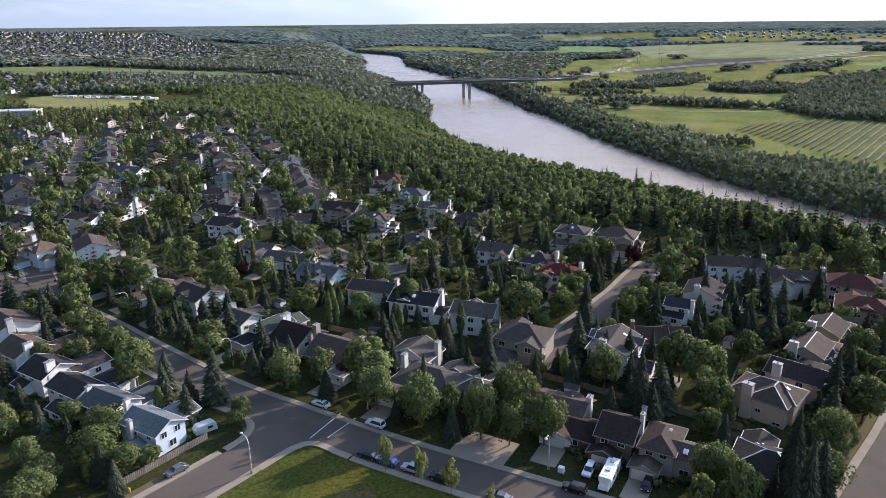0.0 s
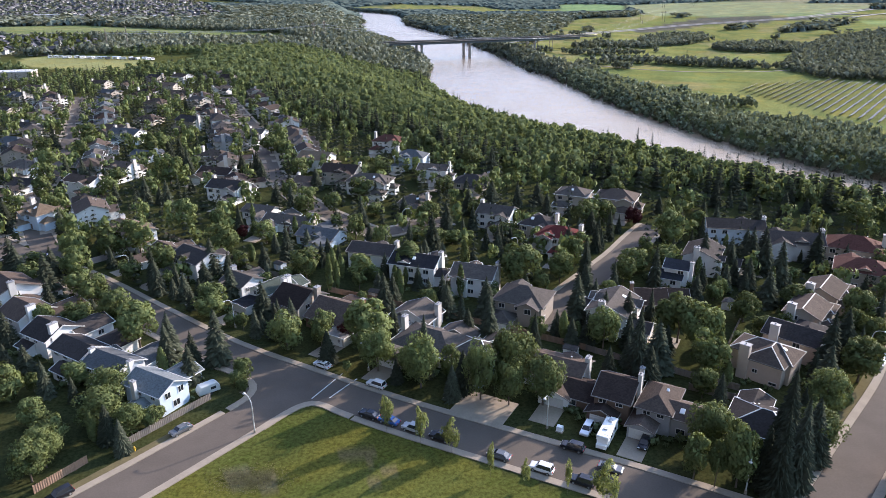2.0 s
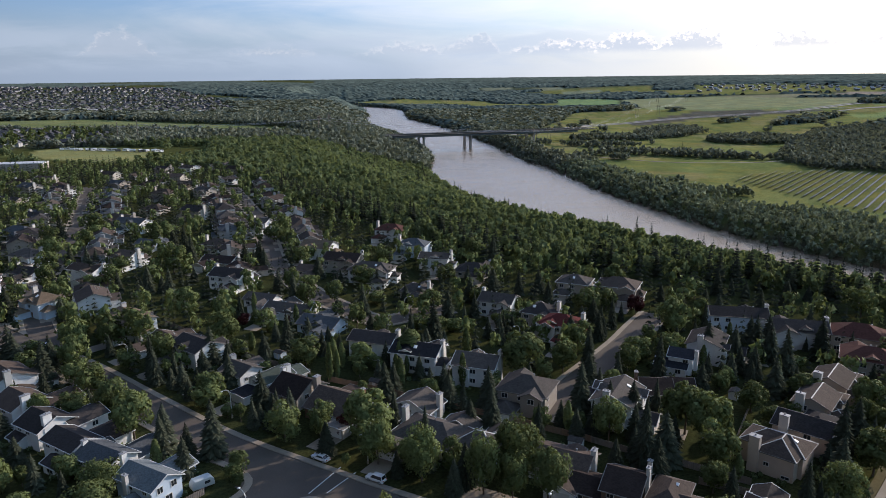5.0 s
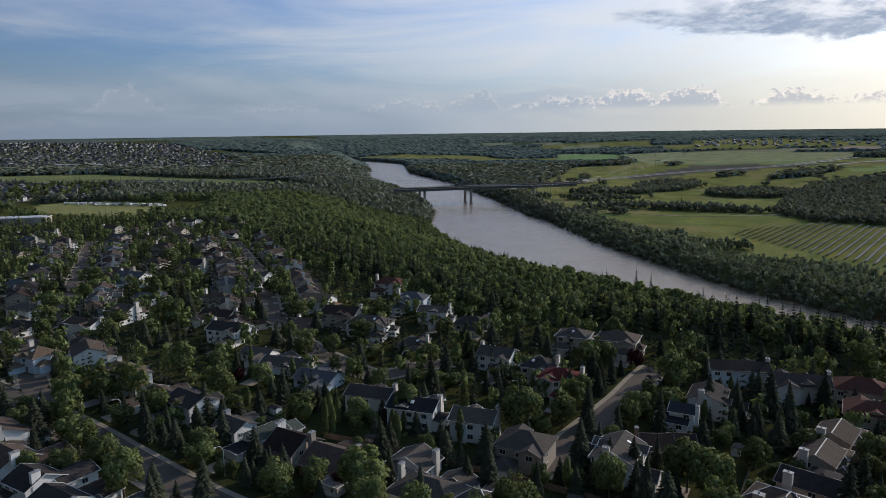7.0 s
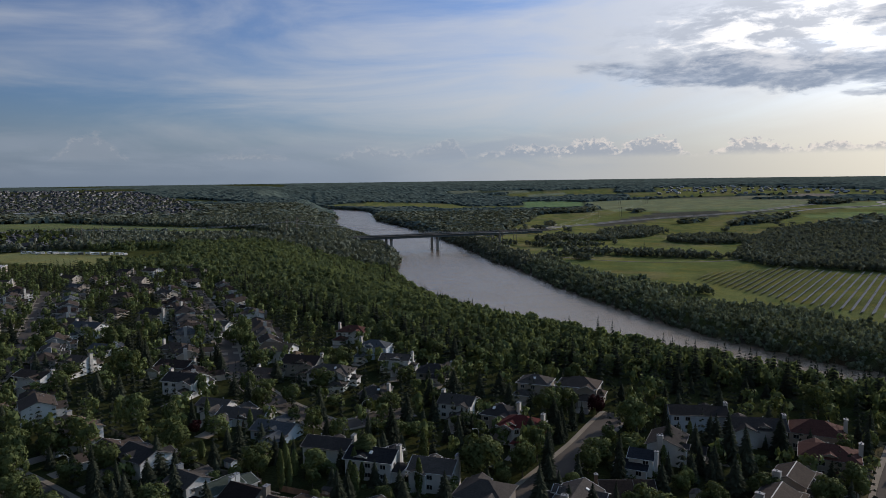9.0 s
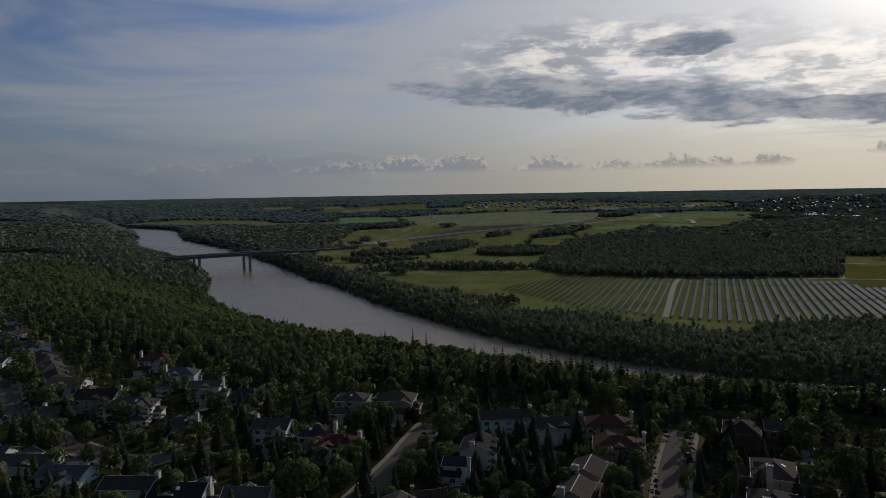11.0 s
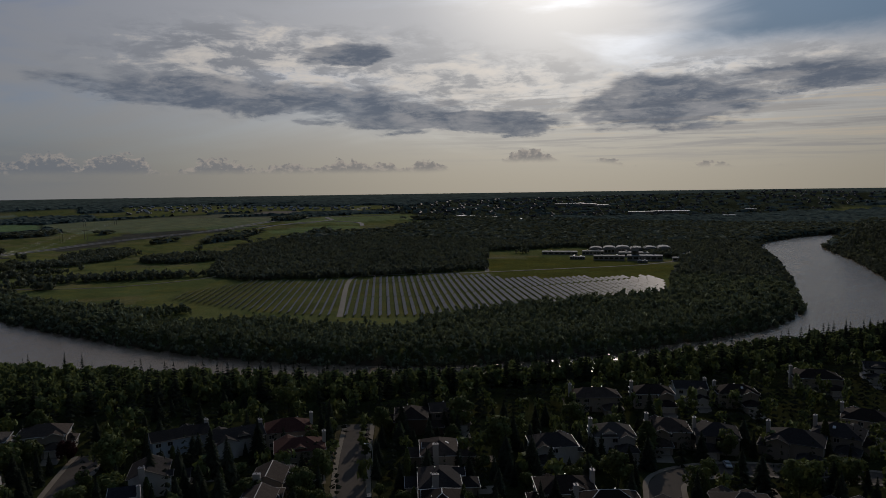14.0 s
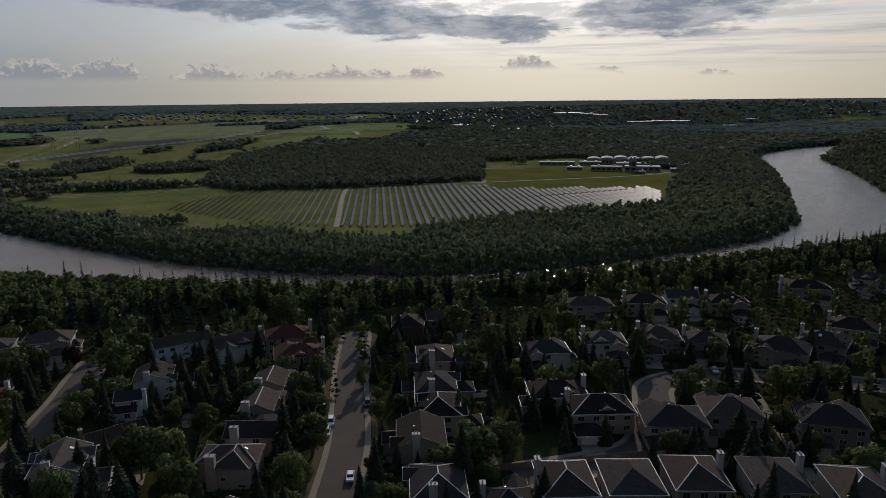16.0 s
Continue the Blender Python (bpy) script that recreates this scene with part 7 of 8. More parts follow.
roof_pale_far = surface("far_pale_roof", (0.6, 0.6, 0.6), 0.6, vary=0.2, scale=0.02, each=0.4, gloss=0.4)
store_rnd = random.Random(9)
for x, y in ((2482, 1513), (2529, 1492), (2588, 1477), (2622, 1446), (2668, 1423), (2606, 1978), (2656, 1938), (2666, 1869), (2657, 1797), (1808, 1683), (1812, 1571), (1772, 1756), (2629, 1207), (2979, 1275)):
    warehouse(x, y, math.degrees(math.atan2(-x, y)) + store_rnd.uniform(-12, 12), store_rnd.uniform(45, 90), store_rnd.uniform(30, 60))

warehouse(-409, 673, 12, 52, 18)
for x, y, w, d in ((-703, 1786, 26, 16), (-598, 1740, 30, 18), (-1025, 1924, 60, 22), (-921, 1878, 44, 20), (-837, 1806, 28, 14), (-627, 1672, 24, 14)):
    warehouse(x, y, math.degrees(math.atan2(-x, y)) + store_rnd.uniform(-12, 12), w, d)

HIGHWAY = [(150, 1465), (271, 1623), (354, 1719), (608, 1870), (890, 1899), (1014, 1944), (1182, 2040), (1500, 2200), (2000, 2600)]
ribbon("road", HIGHWAY, 5, highway_grey, 0.7, 0.8, "pale divided highway through the fields", "road", step=20, drape=True)
ribbon("road", HIGHWAY, 4, highway_grey, 0.72, 0.8, "pale second carriageway of the highway", "road", shift=24, step=20, drape=True)
ribbon("road", [(1014, 1944), (1150, 1850), (1300, 1900), (1400, 2050), (1650, 2020)], 6, highway_grey, 0.8, 0.8, "pale curved highway ramp", "road", step=20, drape=True)
ribbon("road", [(1231, 1640), (1300, 1760), (1240, 1870), (1120, 1880), (1000, 1830)], 6, highway_grey, 0.85, 0.8, "pale looping highway ramp", "road", step=15, drape=True)
ribbon("track", [(405, 575), (590, 812), (640, 815), (760, 735), (800, 745), (900, 865), (960, 850)], 3, gravel, 0.35, 0.5, "gravel track through the solar field", "track", step=10, drape=True)
ribbon("track", [(760, 735), (850, 690), (1000, 610), (1110, 590)], 2.5, gravel, 0.4, 0.5, "narrow gravel track over the lawn", "track", step=10, drape=True)
ribbon("track", [(160, 1150), (300, 1010), (420, 985), (500, 1010)], 1.6, gravel, 0.4, 0.5, "dirt track across the meadow", "track", step=10, drape=True)


# ---- solar field ----
def solar_field():
    """Rows of tilted panel tables on posts, running along the field's slant."""
    u, v = np.array([0.62, 0.785]), np.array([0.785, -0.62])
    u, v = u / math.hypot(*u), v / math.hypot(*v)
    turn = math.degrees(math.atan2(u[1], u[0]))
    long_step = 30.4
    def table(bm):
        m = Matrix.Translation((0, 0, 2.0)) @ Matrix.Rotation(radians(-28), 4, "X")
        box(bm, -14.4, 14.4, -1.85, 1.85, -0.05, 0.05, m)
    table_mesh = shared(("panel_table",), table, panel_blue)
    along = np.arange(0, 1200, 2.0)
    for off in np.arange(-600, 700, 8.6):
        if -46 < off < -36:
            continue
        line = v[None] * off + u[None] * along[:, None]
        k = inside(SOLAR, line[:, 0], line[:, 1])
        if k.sum() < 20:
            continue
        a0, a1 = along[k].min() + 3, along[k].max() - 3
        first = v * off + u * a0
        ob = root("solar_row", pose(first[0], first[1], 0, 0, 0, turn), "long row of dark tilted solar panels on steel posts", "solar panels", "rows of the solar field")
        a = a0 + 15
        q = 0
        posts = bmesh.new()
        while a + 15 < a1 + 8:
            p = v * off + u * a
            z = float(height(p[0], p[1]))
            part("panel_table", table_mesh, None, ob, "", Matrix.Translation((a - a0, 0, z)))
            for k in range(4):
                box(posts, a - a0 - 13.5 + k * 9.0, a - a0 - 13.3 + k * 9.0, -0.1, 0.1, z - 0.5, z + 1.95)
            q += 1
            a += long_step + (5 if q % 4 == 0 else 0)
        tagged(part("mounting_frame", posts, metal_grey, ob), kind="stuff")


solar_field()


# ---- bridge ----
def bridge(dx, dy, label):
    """A plate-girder bridge on twin-column piers."""
    a, b = Vector((-150 + dx, 1232 + dy, -17)), Vector((250 + dx, 1356 + dy, -17.5))
    long = (b - a).length
    turn = math.degrees(math.atan2(b.y - a.y, b.x - a.x))
    ob = root("road_bridge", pose(a.x, a.y, a.z, 0, 0, turn), label, "bridge", "twin bridges")
    bm = bmesh.new()
    box(bm, -60, long + 40, -6.2, 6.2, -0.6, 0)
    part("deck", bm, asphalt, ob)
    for y in (-4.5, 0, 4.5):
        bm = bmesh.new()
        box(bm, -10, long, y - 0.35, y + 0.35, -4.2, -0.6)
        part("girder", bm, steel_dark, ob)
    for y in (-6.1, 6.1):
        bm = bmesh.new()
        box(bm, -60, long + 40, y - 0.12, y + 0.12, 0, 0.45)
        for k in range(int(long / 8)):
            box(bm, k * 8, k * 8 + 0.2, y - 0.1, y + 0.1, 0.4, 1.3)
        box(bm, 0, long, y - 0.1, y + 0.1, 1.15, 1.3)
        part("railing", bm, steel_dark, ob)
    for u in (118, 206, 330):
        pier = part("pier", pier_mesh, None, ob, "", Matrix.Translation((u, 0, -4.2)))
        part("pier_foot", foot_mesh, None, pier)


def pier_shape(bm):
    box(bm, -1.4, 1.4, -6, 6, -2.2, 0)
    for y in (-3.6, 3.6):
        tube(bm, [(0, y, -32, 1.5), (0, y, -2.2, 1.35)], 12)


pier_mesh = shared(("pier",), pier_shape, pier_grey)
foot_mesh = shared(("pier_foot",), lambda bm: (tube(bm, [(0, -3.6, -33, 2.4), (0, -3.6, -23, 2.2)], 12), tube(bm, [(0, 3.6, -33, 2.4), (0, 3.6, -23, 2.2)], 12)), pier_grey)
bridge(0, 0, "long steel girder road bridge on concrete piers over the river")
bridge(-10, 27, "second parallel girder road bridge on concrete piers")


# ---- pylons and wires ----
def pylon(x, y, tall, turn):
    z = float(height(x, y)) - 0.5
    ob = root("power_pylon", pose(x, y, z, 0, 0, turn), "tall two-legged power pylon with a cross arm", "pylon", "pylons of the power line")
    for sx in (-3.2, 3.2):
        bm = bmesh.new()
        tube(bm, [(sx, 0, 0, 0.5), (sx, 0, tall, 0.3)], 8)
        part("leg", bm, timber, ob)
    bm = bmesh.new()
    box(bm, -8, 8, -0.25, 0.25, tall * 0.86, tall * 0.89)
    part("cross_arm", bm, timber, ob)
    for sx in (-7, 0, 7):
        bm = bmesh.new()
        tube(bm, [(sx, 0, tall * 0.86 - 2.2, 0.18), (sx, 0, tall * 0.86, 0.18)], 6)
        part("insulator", bm, metal_grey, ob)
    return Vector((x, y, z + tall * 0.86 - 2.2))


def wire(a, b, sag, label="thin overhead power cable"):
    c = bpy.data.curves.new("cable", "CURVE")
    c.dimensions, c.bevel_depth, c.bevel_resolution = "3D", 0.06, 0
    s = c.splines.new("POLY")
    s.points.add(24)
    for k in range(25):
        t = k / 24
        p = a.lerp(b, t)
        s.points[k].co = (p.x, p.y, p.z - sag * 4 * t * (1 - t), 1)
    c.materials.append(metal_grey)
    tagged(new("power_cable", c), label, "cable", "cables of the power line")


for chain in (((-440, 960), (-190, 1085), (163, 1288), (535, 2000), (765, 2590)), ((-430, 1000), (-180, 1120), (190, 1296), (600, 2020), (850, 2540))):
    tops = [pylon(x, y, 30, math.degrees(math.atan2(chain[min(k + 1, 4)][1] - chain[max(k - 1, 0)][1], chain[min(k + 1, 4)][0] - chain[max(k - 1, 0)][0])) - 90) for k, (x, y) in enumerate(chain)]
    for a, b in zip(tops, tops[1:]):
        for off in (-7, 0, 7):
            side = Vector((-(b - a).y, (b - a).x, 0)).normalized() * off
            wire(a + side, b + side, (b - a).length * 0.016)


# ---- street lamps ----
def bent_tube(bm, points, radii, sides=7):
    rings = []
    for k, p in enumerate(points):
        p = Vector(p)
        t = (Vector(points[min(k + 1, len(points) - 1)]) - Vector(points[max(k - 1, 0)])).normalized()
        a = t.orthogonal().normalized() if abs(t.y) > 0.9 else t.cross(Vector((0, 1, 0))).normalized()
        b = t.cross(a)
        rings.append([bm.verts.new(p + (a * math.cos(6.28319 * q / sides) + b * math.sin(6.28319 * q / sides)) * radii[k]) for q in range(sides)])
    for r, s in zip(rings, rings[1:]):
        for q in range(sides):
            bm.faces.new((r[q], r[(q + 1) % sides], s[(q + 1) % sides], s[q]))
    bm.faces.new(rings[0][::-1]), bm.faces.new(rings[-1])


def street_lamp(x, y, turn):
    ob = root("street_lamp", pose(x, y, 0, 0, 0, turn), "tall pale steel street lamp with a curved arm", "street lamp", "street lamps")
    bm = bmesh.new()
    tube(bm, [(0, 0, 0, 0.28), (0, 0, 0.7, 0.24)], 10)
    part("base", bm, concrete, ob)
    bm = bmesh.new()
    bent_tube(bm, [(0, 0, 0.5), (0, 0, 3.0), (0, 0, 6.2)], [0.14, 0.12, 0.1])
    part("pole", bm, metal_light, ob)
    bm = bmesh.new()
    bent_tube(bm, [(0, 0, 6.2), (0.12, 0, 7.2), (0.55, 0, 7.9), (1.2, 0, 8.25), (2.0, 0, 8.3)], [0.1, 0.09, 0.08, 0.07, 0.06])
    part("arm", bm, metal_light, ob)
    bm = bmesh.new()
    tube(bm, [(2.35, 0, 8.18, 0.3), (2.35, 0, 8.28, 0.34), (2.35, 0, 8.42, 0.16)], 10)
    part("lamp_head", bm, metal_light, ob)


metal_light = surface("pale_galvanised", (0.5, 0.5, 0.48), 0.5, metal=0.3, vary=0.15)
for x, y, turn in ((-38.6, 119.6, 138), (-18.1, 143.6, -118), (20.2, 120.4, -118), (-55.4, 166.2, -128), (52.3, 100.6, -118), (-16.7, 239.2, 20), (23.1, 211.0, 215), (134.5, 168.5, 140), (-96, 199, -130), (99, 146, -40)):
    if from_streets(x, y) < 0.5:
        x, y = x + 1.5, y + 1.5
    street_lamp(x, y, turn)


# ---- vehicles ----
def car_mesh_parts(suv):
    tall = 1.78 if suv else 1.46
    body = bmesh.new()
    side = [(-2.3, 0.35), (-2.34, 0.75), (-2.2, 0.98), (-0.9 if not suv else -1.15, 1.02), (1.5 if not suv else 2.05, 1.0), (2.25, 0.95), (2.32, 0.6), (2.28, 0.35)]
    v = [[body.verts.new((x, y, z)) for x, z in side] for y in (-0.9, 0.9)]
    body.faces.new(v[0][::-1]), body.faces.new(v[1])
    for k in range(len(side)):
        q = (k + 1) % len(side)
        body.faces.new((v[0][k], v[0][q], v[1][q], v[1][k]))
    bmesh.ops.bevel(body, geom=body.edges[:], offset=0.08, segments=1, affect="EDGES")
    low = [(-1.15, 0.98), (1.75 if not suv else 2.1, 0.98)]
    high = [(-0.45, tall - 0.08), (1.05 if not suv else 1.85, tall - 0.08)]
    cabin = bmesh.new()
    c = [cabin.verts.new((x, y, z)) for (x, z), w in ((low[0], 0.84), (low[1], 0.84), (high[1], 0.66), (high[0], 0.66)) for y in (-w, w)]
    for f in ((0, 2, 4, 6), (1, 7, 5, 3), (0, 1, 3, 2), (2, 3, 5, 4), (4, 5, 7, 6), (6, 7, 1, 0)):
        cabin.faces.new([c[i] for i in f])
    top = bmesh.new()
    box(top, high[0][0] - 0.06, high[1][0] + 0.06, -0.69, 0.69, tall - 0.1, tall)
    for sy in (-1, 1):
        bent_tube(top, [(low[0][0] + 0.05, sy * 0.83, 1.0), (high[0][0], sy * 0.68, tall - 0.06)], [0.05, 0.05], 4)
        bent_tube(top, [(low[1][0] - 0.05, sy * 0.83, 1.0), (high[1][0], sy * 0.68, tall - 0.06)], [0.07, 0.07], 4)
    bmesh.ops.bevel(top, geom=top.edges[:12], offset=0.03, segments=1, affect="EDGES")
    return body, cabin, top


wheel_mesh = shared(("wheel",), lambda bm: bent_tube(bm, [(0, -0.11, 0), (0, 0.11, 0)], [0.33, 0.33], 14), tyre_black)
rim_mesh = shared(("rim",), lambda bm: bent_tube(bm, [(0, -0.13, 0), (0, 0.13, 0)], [0.2, 0.2], 10), metal_grey)
lamp_glass = surface("headlamp_glass", (0.7, 0.7, 0.68), 0.15)
lamp_red = surface("tail_lamp_red", (0.35, 0.02, 0.02), 0.2)
front_mesh = shared(("headlight",), lambda bm: box(bm, -0.06, 0.06, -0.2, 0.2, -0.07, 0.07), lamp_glass)
tail_mesh = shared(("tail_light",), lambda bm: box(bm, -0.06, 0.06, -0.16, 0.16, -0.1, 0.1), lamp_red)


def car(x, y, turn, paint, suv=False, z=0.09):
    ob = root("parked_car", pose(x, y, z, 0, 0, turn), "%s %s parked at the kerb" % (paint, "sport utility vehicle" if suv else "saloon car"), "car", "parked cars")
    body, cabin, top = car_mesh_parts(suv)
    part("body", body, PAINT[paint], ob)
    part("cabin_glass", cabin, glass, ob)
    part("roof", top, PAINT[paint], ob)
    for wx in (-1.42, 1.42):
        for wy in (-0.82, 0.82):
            w = part("wheel", wheel_mesh, None, ob, "", Matrix.Translation((wx, wy, 0.33)))
            part("rim", rim_mesh, None, w)
    for wy in (-0.62, 0.62):
        part("headlight", front_mesh, None, ob, "", Matrix.Translation((-2.3, wy, 0.78)))
        part("tail_light", tail_mesh, None, ob, "", Matrix.Translation((2.28, wy, 0.82)))


for x, y, turn, paint, suv in ((-29.0, 145.2, -33, "white", False), (-15.6, 136.4, -30, "white", True), (-8.5, 143.5, -60, "white", True), (-53.6, 120.0, 51, "grey", False), (-68.4, 101.0, 49, "black", True),
                               (-16.0, 124.8, -29, "black", False), (-11.8, 122.6, -29, "blue", False), (-6.8, 119.9, -29, "silver", True), (-1.2, 117.0, -28, "black", True), (9.9, 111.0, -28, "grey", False),
                               (17.4, 107.1, -28, "white", True), (24.2, 103.4, -28, "black", True), (24.2, 113.4, -28, "black", True), (28.0, 119.0, 62, "white", True), (38.2, 114.4, 62, "black", True),
                               (-131.0, 217.0, -38, "silver", False), (-101.0, 187.0, -38, "black", True), (100.6, 143.6, 52, "white", True), (26.8, 199.0, 50, "black", True), (57.2, 206.0, 55, "silver", False),
                               (119.4, 150.6, 52, "black", True), (105.0, 148.0, 52, "white", True), (91.8, 121.2, 50, "white", False), (212.9, 92.5, 40, "white", False), (30, 107, 152, "grey", False), (-95, 222, 50, "white", True)):
    car(x, y, turn, paint, suv)


def motorhome(x, y, turn):
    ob = root("motorhome", pose(x, y, 0.09, 0, 0, turn), "long white motorhome parked on a driveway", "motorhome")
    bm = bmesh.new()
    box(bm, -3.2, 3.4, -1.2, 1.2, 0.5, 3.0)
    box(bm, -4.0, -3.15, -1.2, 1.2, 1.9, 3.0)
    bmesh.ops.bevel(bm, geom=bm.edges[:], offset=0.12, segments=1, affect="EDGES")
    part("body", bm, plastic_white, ob)
    bm = bmesh.new()
    box(bm, -4.5, -3.2, -1.0, 1.0, 0.5, 1.25)
    box(bm, -3.9, -3.2, -1.0, 1.0, 1.25, 1.9)
    part("cab", bm, plastic_white, ob)
    for u, v in ((-1.5, 1.21), (1.2, 1.21), (-1.5, -1.21), (1.2, -1.21)):
        bm = bmesh.new()
        box(bm, u - 0.6, u + 0.6, v - 0.03, v + 0.03, 1.6, 2.3)
        part("window", bm, glass, ob)
    for u in (-1.2, 1.8):
        bm = bmesh.new()
        box(bm, u - 0.45, u + 0.45, -0.4, 0.4, 2.95, 3.25)
        part("roof_unit", bm, metal_light, ob)
    for u in (-2.9, 1.8):
        for v in (-1.0, 1.0):
            w = part("wheel", wheel_mesh, None, ob, "", Matrix.Translation((u, v, 0.33)))
            part("rim", rim_mesh, None, w)


motorhome(31.5, 116.7, 62)


def trailer(x, y, turn):
    ob = root("camping_trailer", pose(x, y, 0, 0, 0, turn), "small rounded pale camping trailer beside a house", "trailer")
    bm = bmesh.new()
    side = [(-2.4, 0.5), (-2.5, 1.6), (-1.9, 2.5), (1.6, 2.55), (2.3, 1.9), (2.4, 0.5)]
    v = [[bm.verts.new((x, y, z)) for x, z in side] for y in (-1.05, 1.05)]
    bm.faces.new(v[0][::-1]), bm.faces.new(v[1])
    for k in range(6):
        q = (k + 1) % 6
        bm.faces.new((v[0][k], v[0][q], v[1][q], v[1][k]))
    bmesh.ops.bevel(bm, geom=bm.edges[:], offset=0.1, segments=1, affect="EDGES")
    part("body", bm, surface("pale_teal", (0.42, 0.44, 0.43), 0.4, vary=0.1), ob)
    for v in (-0.95, 0.95):
        part("wheel", wheel_mesh, None, ob, "", Matrix.Translation((0.2, v, 0.33)))
    bm = bmesh.new()
    box(bm, 0.2, 1.4, -1.08, -1.02, 1.3, 1.9)
    part("window", bm, glass, ob)


trailer(-52.5, 134.5, 40)


def camper(x, y, turn, shade_name, size):
    """A camper or van parked on the far pitch."""
    z = float(height(x, y))
    ob = root("parked_camper", pose(x, y, z, 0, 0, turn), "white camper parked in a row on the far field", "camper", "campers on the field")
    bm = bmesh.new()
    box(bm, -size, size, -1.2, 1.2, 0.5, 3.0)
    bmesh.ops.bevel(bm, geom=bm.edges[:], offset=0.2, segments=1, affect="EDGES")
    part("body", bm, PAINT[shade_name], ob)
    bm = bmesh.new()
    box(bm, -size * 0.6, size * 0.6, -1.24, -1.18, 1.7, 2.3)
    part("window", bm, glass, ob)
    for u in (-size * 0.6, size * 0.6):
        bm = bmesh.new()
        bent_tube(bm, [(u, -1.15, 0.33), (u, 1.15, 0.33)], [0.33, 0.33], 8)
        part("axle", bm, tyre_black, ob)


camp = random.Random(4)
for k in range(22):
    f = k / 21
    camper(-474 + 138 * f + camp.uniform(-1.5, 1.5), 884 - 40 * f + camp.uniform(-5, 5), camp.uniform(20, 70), camp.choice(("white", "white", "white", "silver", "grey")), camp.uniform(2.4, 4.2))


# ---- fences ----
def fence(points, tall, material, label):
    """Posts and boarded panels along a plan line."""
    ob = root("fence", pose(*points[0], 0), label, "fence", "garden fences")
    for (ax, ay), (bx, by) in zip(points, points[1:]):
        n = max(1, round(math.hypot(bx - ax, by - ay) / 2.4))
        turn = math.degrees(math.atan2(by - ay, bx - ax))
        span = math.hypot(bx - ax, by - ay) / n
        def boards(bm):
            edge = [(k * span / 24, 0.03 if (k // 2) % 2 else -0.03) for k in range(25)]
            low = [bm.verts.new((x, y + q, 0.06)) for q in (-0.02, 0.02) for x, y in edge]
            top = [bm.verts.new((v.co.x, v.co.y, tall - 0.04 * ((k % 25) // 2 % 3))) for k, v in enumerate(low)]
            for s in (0, 25):
                for k in range(24):
                    bm.faces.new((low[s + k], low[s + k + 1], top[s + k + 1], top[s + k]))
            for k in range(24):
                bm.faces.new((top[k], top[k + 1], top[k + 26], top[k + 25]))
        key = ("panel", round(span, 2), tall, material.name)
        for k in range(n):
            m = pose(ax + (bx - ax) * k / n - points[0][0], ay + (by - ay) * k / n - points[0][1], 0, 0, 0, turn)
            part("panel", shared(key, boards, material), None, ob, "", m)
            part("post", shared(("post", tall, material.name), lambda bm: box(bm, -0.07, 0.07, -0.07, 0.07, -0.2, tall + 0.08), material), None, ob, "", m)


fence([(-73.5, 102), (-68.0, 110.6)], 1.8, cedar, "reddish cedar board fence beside the pavement")
fence([(-66.5, 118), (-62.6, 116.0), (-51.2, 132.0)], 1.7, timber, "grey weathered board fence round a garden")
fence([(52.0, 141.0), (64.0, 133.4)], 1.8, timber, "grey weathered board fence between gardens")
fence([(53.2, 134.1), (66.5, 127.1)], 1.8, timber, "grey weathered board fence between gardens")
fence([(53.2, 119.6), (60.3, 131.2)], 1.8, chimney_white, "pale painted board fence along a garden")
fence([(-34, 188), (-10, 176), (15, 163), (34, 152)], 1.8, cedar, "reddish board fence behind the gardens")
fence([(-100, 238), (-78, 219), (-58, 203), (-40, 193)], 1.7, timber, "grey board fence behind the gardens")
fence([(34, 152), (50, 141)], 1.7, timber, "grey board fence between gardens")
fence([(78, 168), (66, 148), (60, 138)], 1.7, timber, "grey board fence behind the gardens")
fence([(113, 104), (130, 92), (148, 80), (166, 62)], 1.7, timber, "grey board fence behind the houses")
fence([(140, 128), (158, 150), (172, 168)], 1.7, timber, "grey board fence behind the houses")


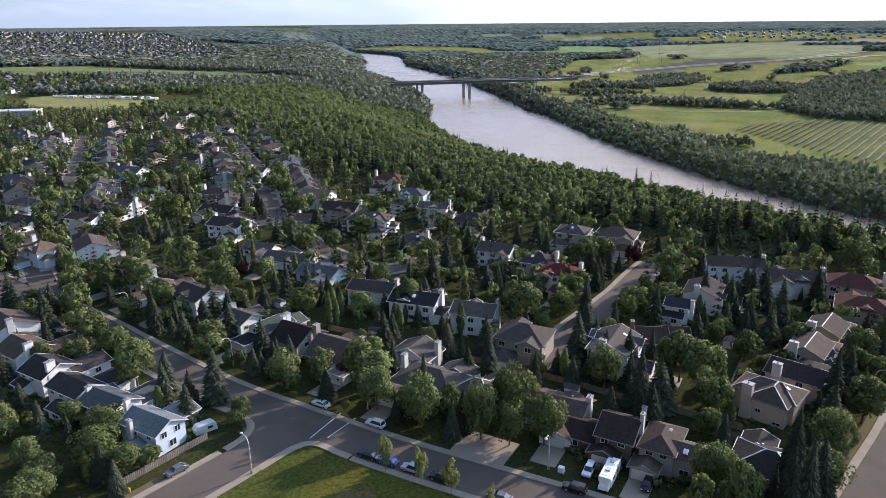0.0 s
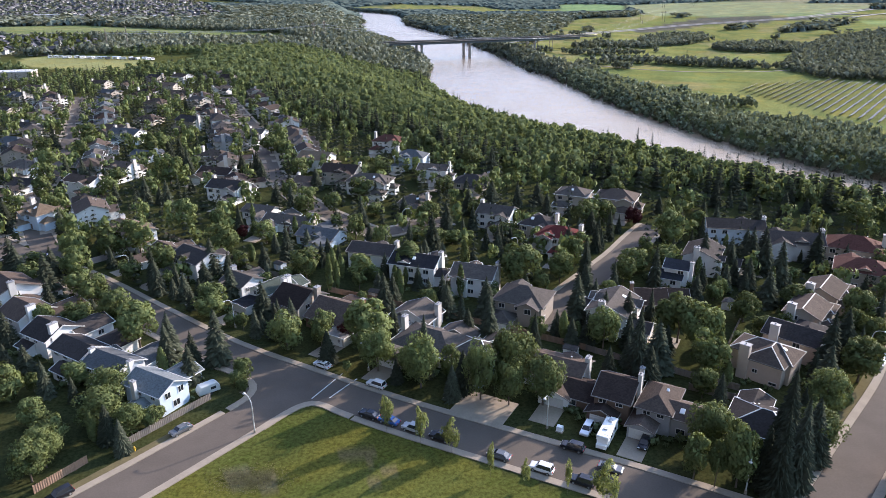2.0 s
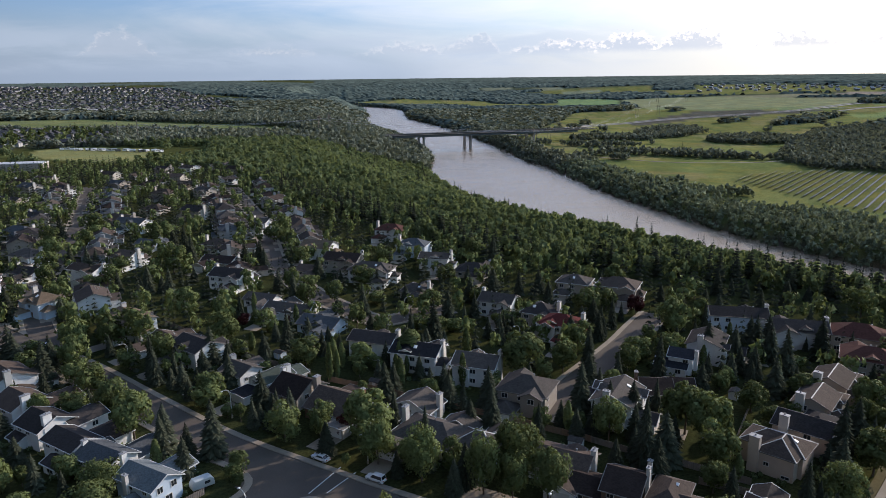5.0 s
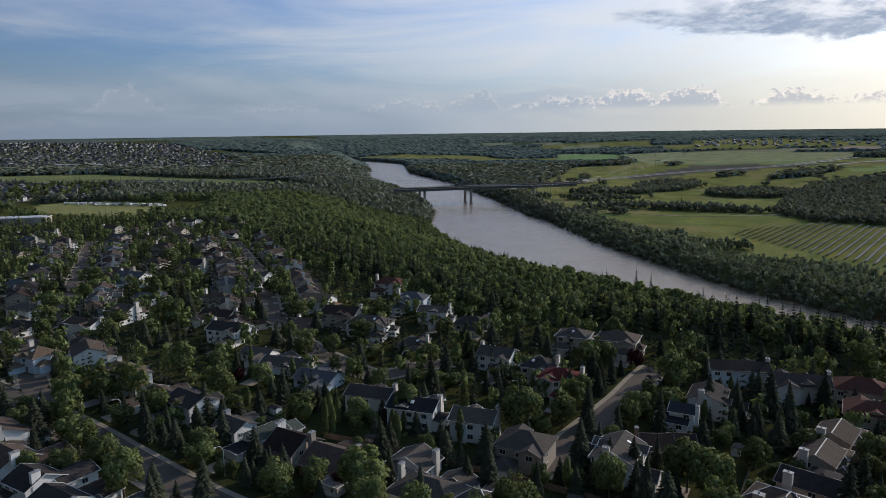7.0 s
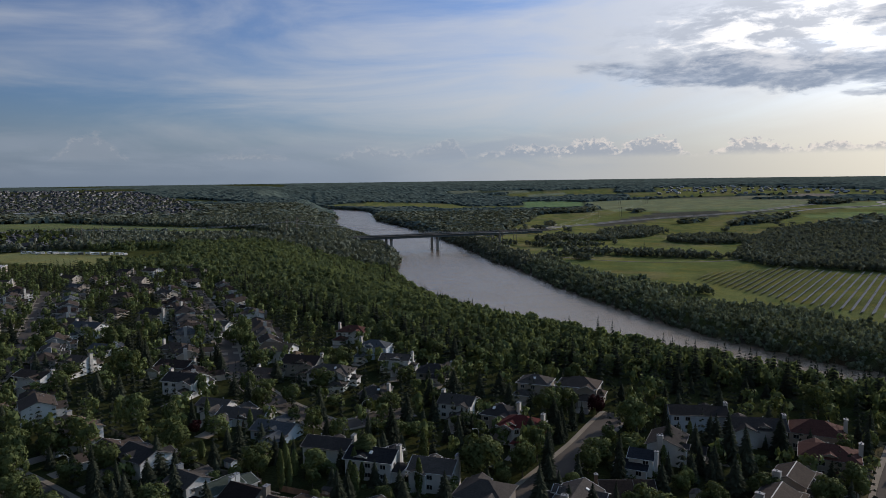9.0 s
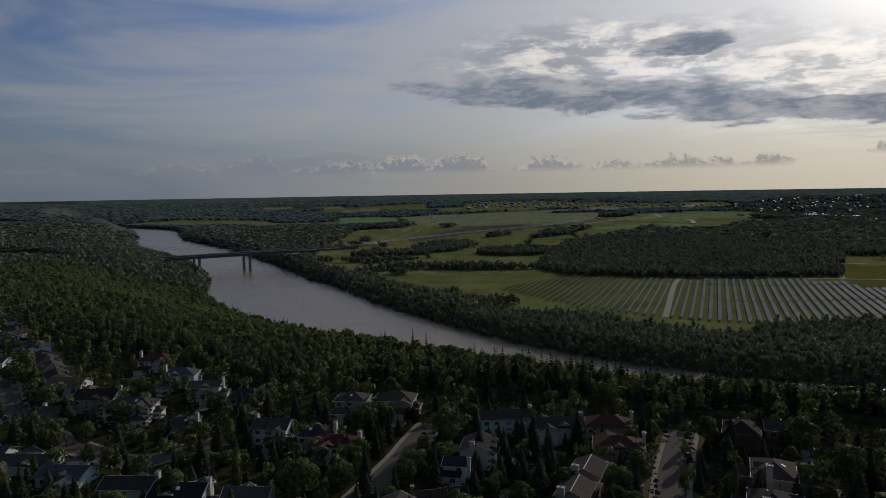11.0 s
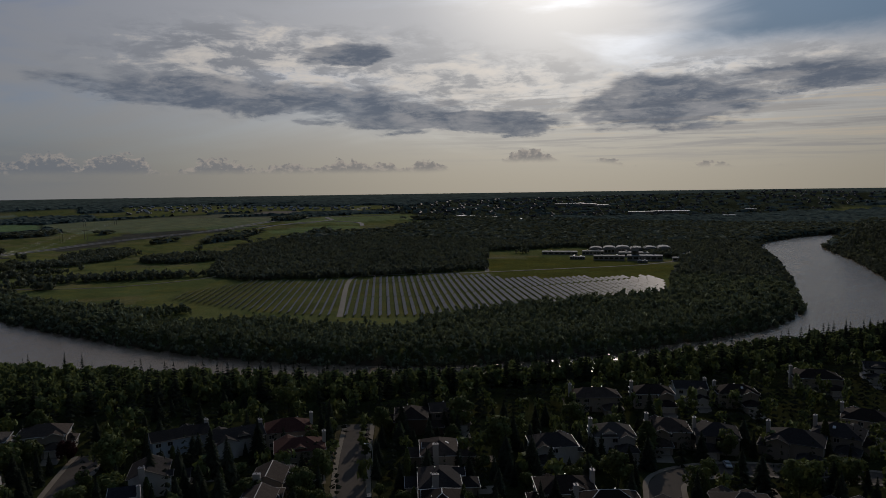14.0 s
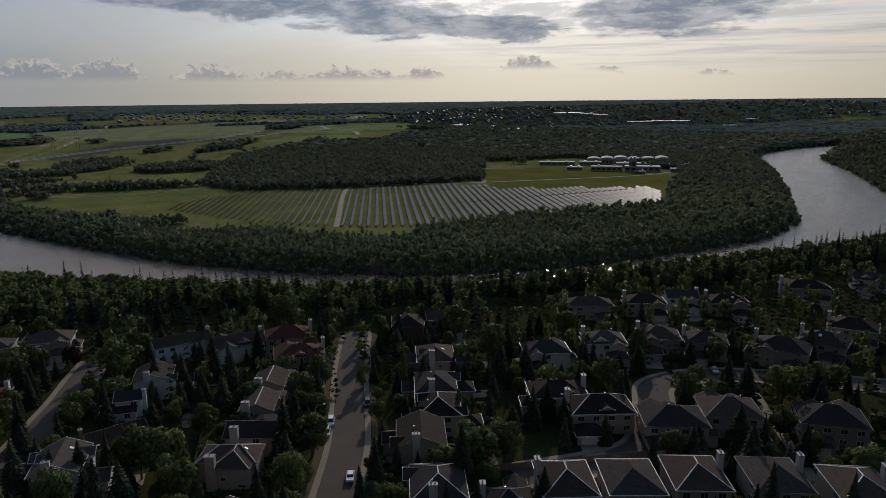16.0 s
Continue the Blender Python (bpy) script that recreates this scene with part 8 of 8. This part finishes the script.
# ---- small things ----
def utility_box(x, y, turn):
    ob = root("utility_box", pose(x, y, 0, 0, 0, turn), "small white utility cabinet on the lawn", "cabinet")
    bm = bmesh.new()
    box(bm, -0.6, 0.6, -0.5, 0.5, 0.1, 1.2)
    bmesh.ops.bevel(bm, geom=bm.edges[:], offset=0.05, segments=1, affect="EDGES")
    part("body", bm, plastic_white, ob)
    bm = bmesh.new()
    box(bm, -0.75, 0.75, -0.65, 0.65, -0.1, 0.12)
    part("plinth", bm, concrete, ob)


utility_box(22.6, 119.4, -28)


def hydrant(x, y):
    ob = root("fire_hydrant", pose(x, y, 0), "yellow fire hydrant on the verge", "hydrant")
    yellow = surface("hydrant_yellow", (0.6, 0.36, 0.03), 0.5)
    bm = bmesh.new()
    tube(bm, [(0, 0, 0, 0.2), (0, 0, 0.8, 0.18), (0, 0, 1.0, 0.06)], 10)
    part("body", bm, yellow, ob)
    bm = bmesh.new()
    bent_tube(bm, [(-0.3, 0, 0.6), (0.3, 0, 0.6)], [0.09, 0.09])
    part("nozzle", bm, yellow, ob)


hydrant(-60.6, 114.2)


def garden_shed(x, y, turn, colour):
    ob = root("garden_shed", pose(x, y, 0, 0, 0, turn), "small garden shed with a pitched roof", "shed", "garden sheds")
    bm = bmesh.new()
    body_shape(bm, 3.2, 2.4, 2.0, 0.4, "gable")
    part("wall", bm, WALL[colour], ob)
    bm = bmesh.new()
    roof_slab(bm, 3.2, 2.4, 2.0, 0.4, "gable", 0.2, 0.1)
    part("roof", bm, ROOF["grey"], ob)
    bm = bmesh.new()
    box(bm, -0.5, 0.5, -1.26, -1.18, 0.1, 1.8)
    part("door", bm, trim_white, ob)


for x, y, turn, colour in ((-52, 206, -36, "paleblue"), (30, 150, -28, "white"), (62, 152, 55, "white"), (-20, 184, -30, "cream"), (77, 175, 55, "white"), (-4, 177, -25, "grey")):
    garden_shed(x, y, turn, colour)

# dry scrub on the park's slope
rng = np.random.default_rng(8)
spot = np.stack([-35.5 + rng.normal(0, 3.2, 2600), 105.3 + rng.normal(0, 1.7, 2600), 0.08 + 0.06 * rng.random(2600)], 1)
lean = rng.normal(0, 1, (2600, 3)) * (1, 1, 0.25)
v, f, n = cards(spot, lean, 0.17, rng, 0.1)
tagged(new("dry_scrub", raw_mesh("dry_scrub", v, f, surface("dry_grass", (0.16, 0.15, 0.088), 0.95, vary=0.4, island=0.35, through_light=0.4, gloss=0.0))), "patch of dry grey-brown scrub in the grass", "scrub", kind="stuff")
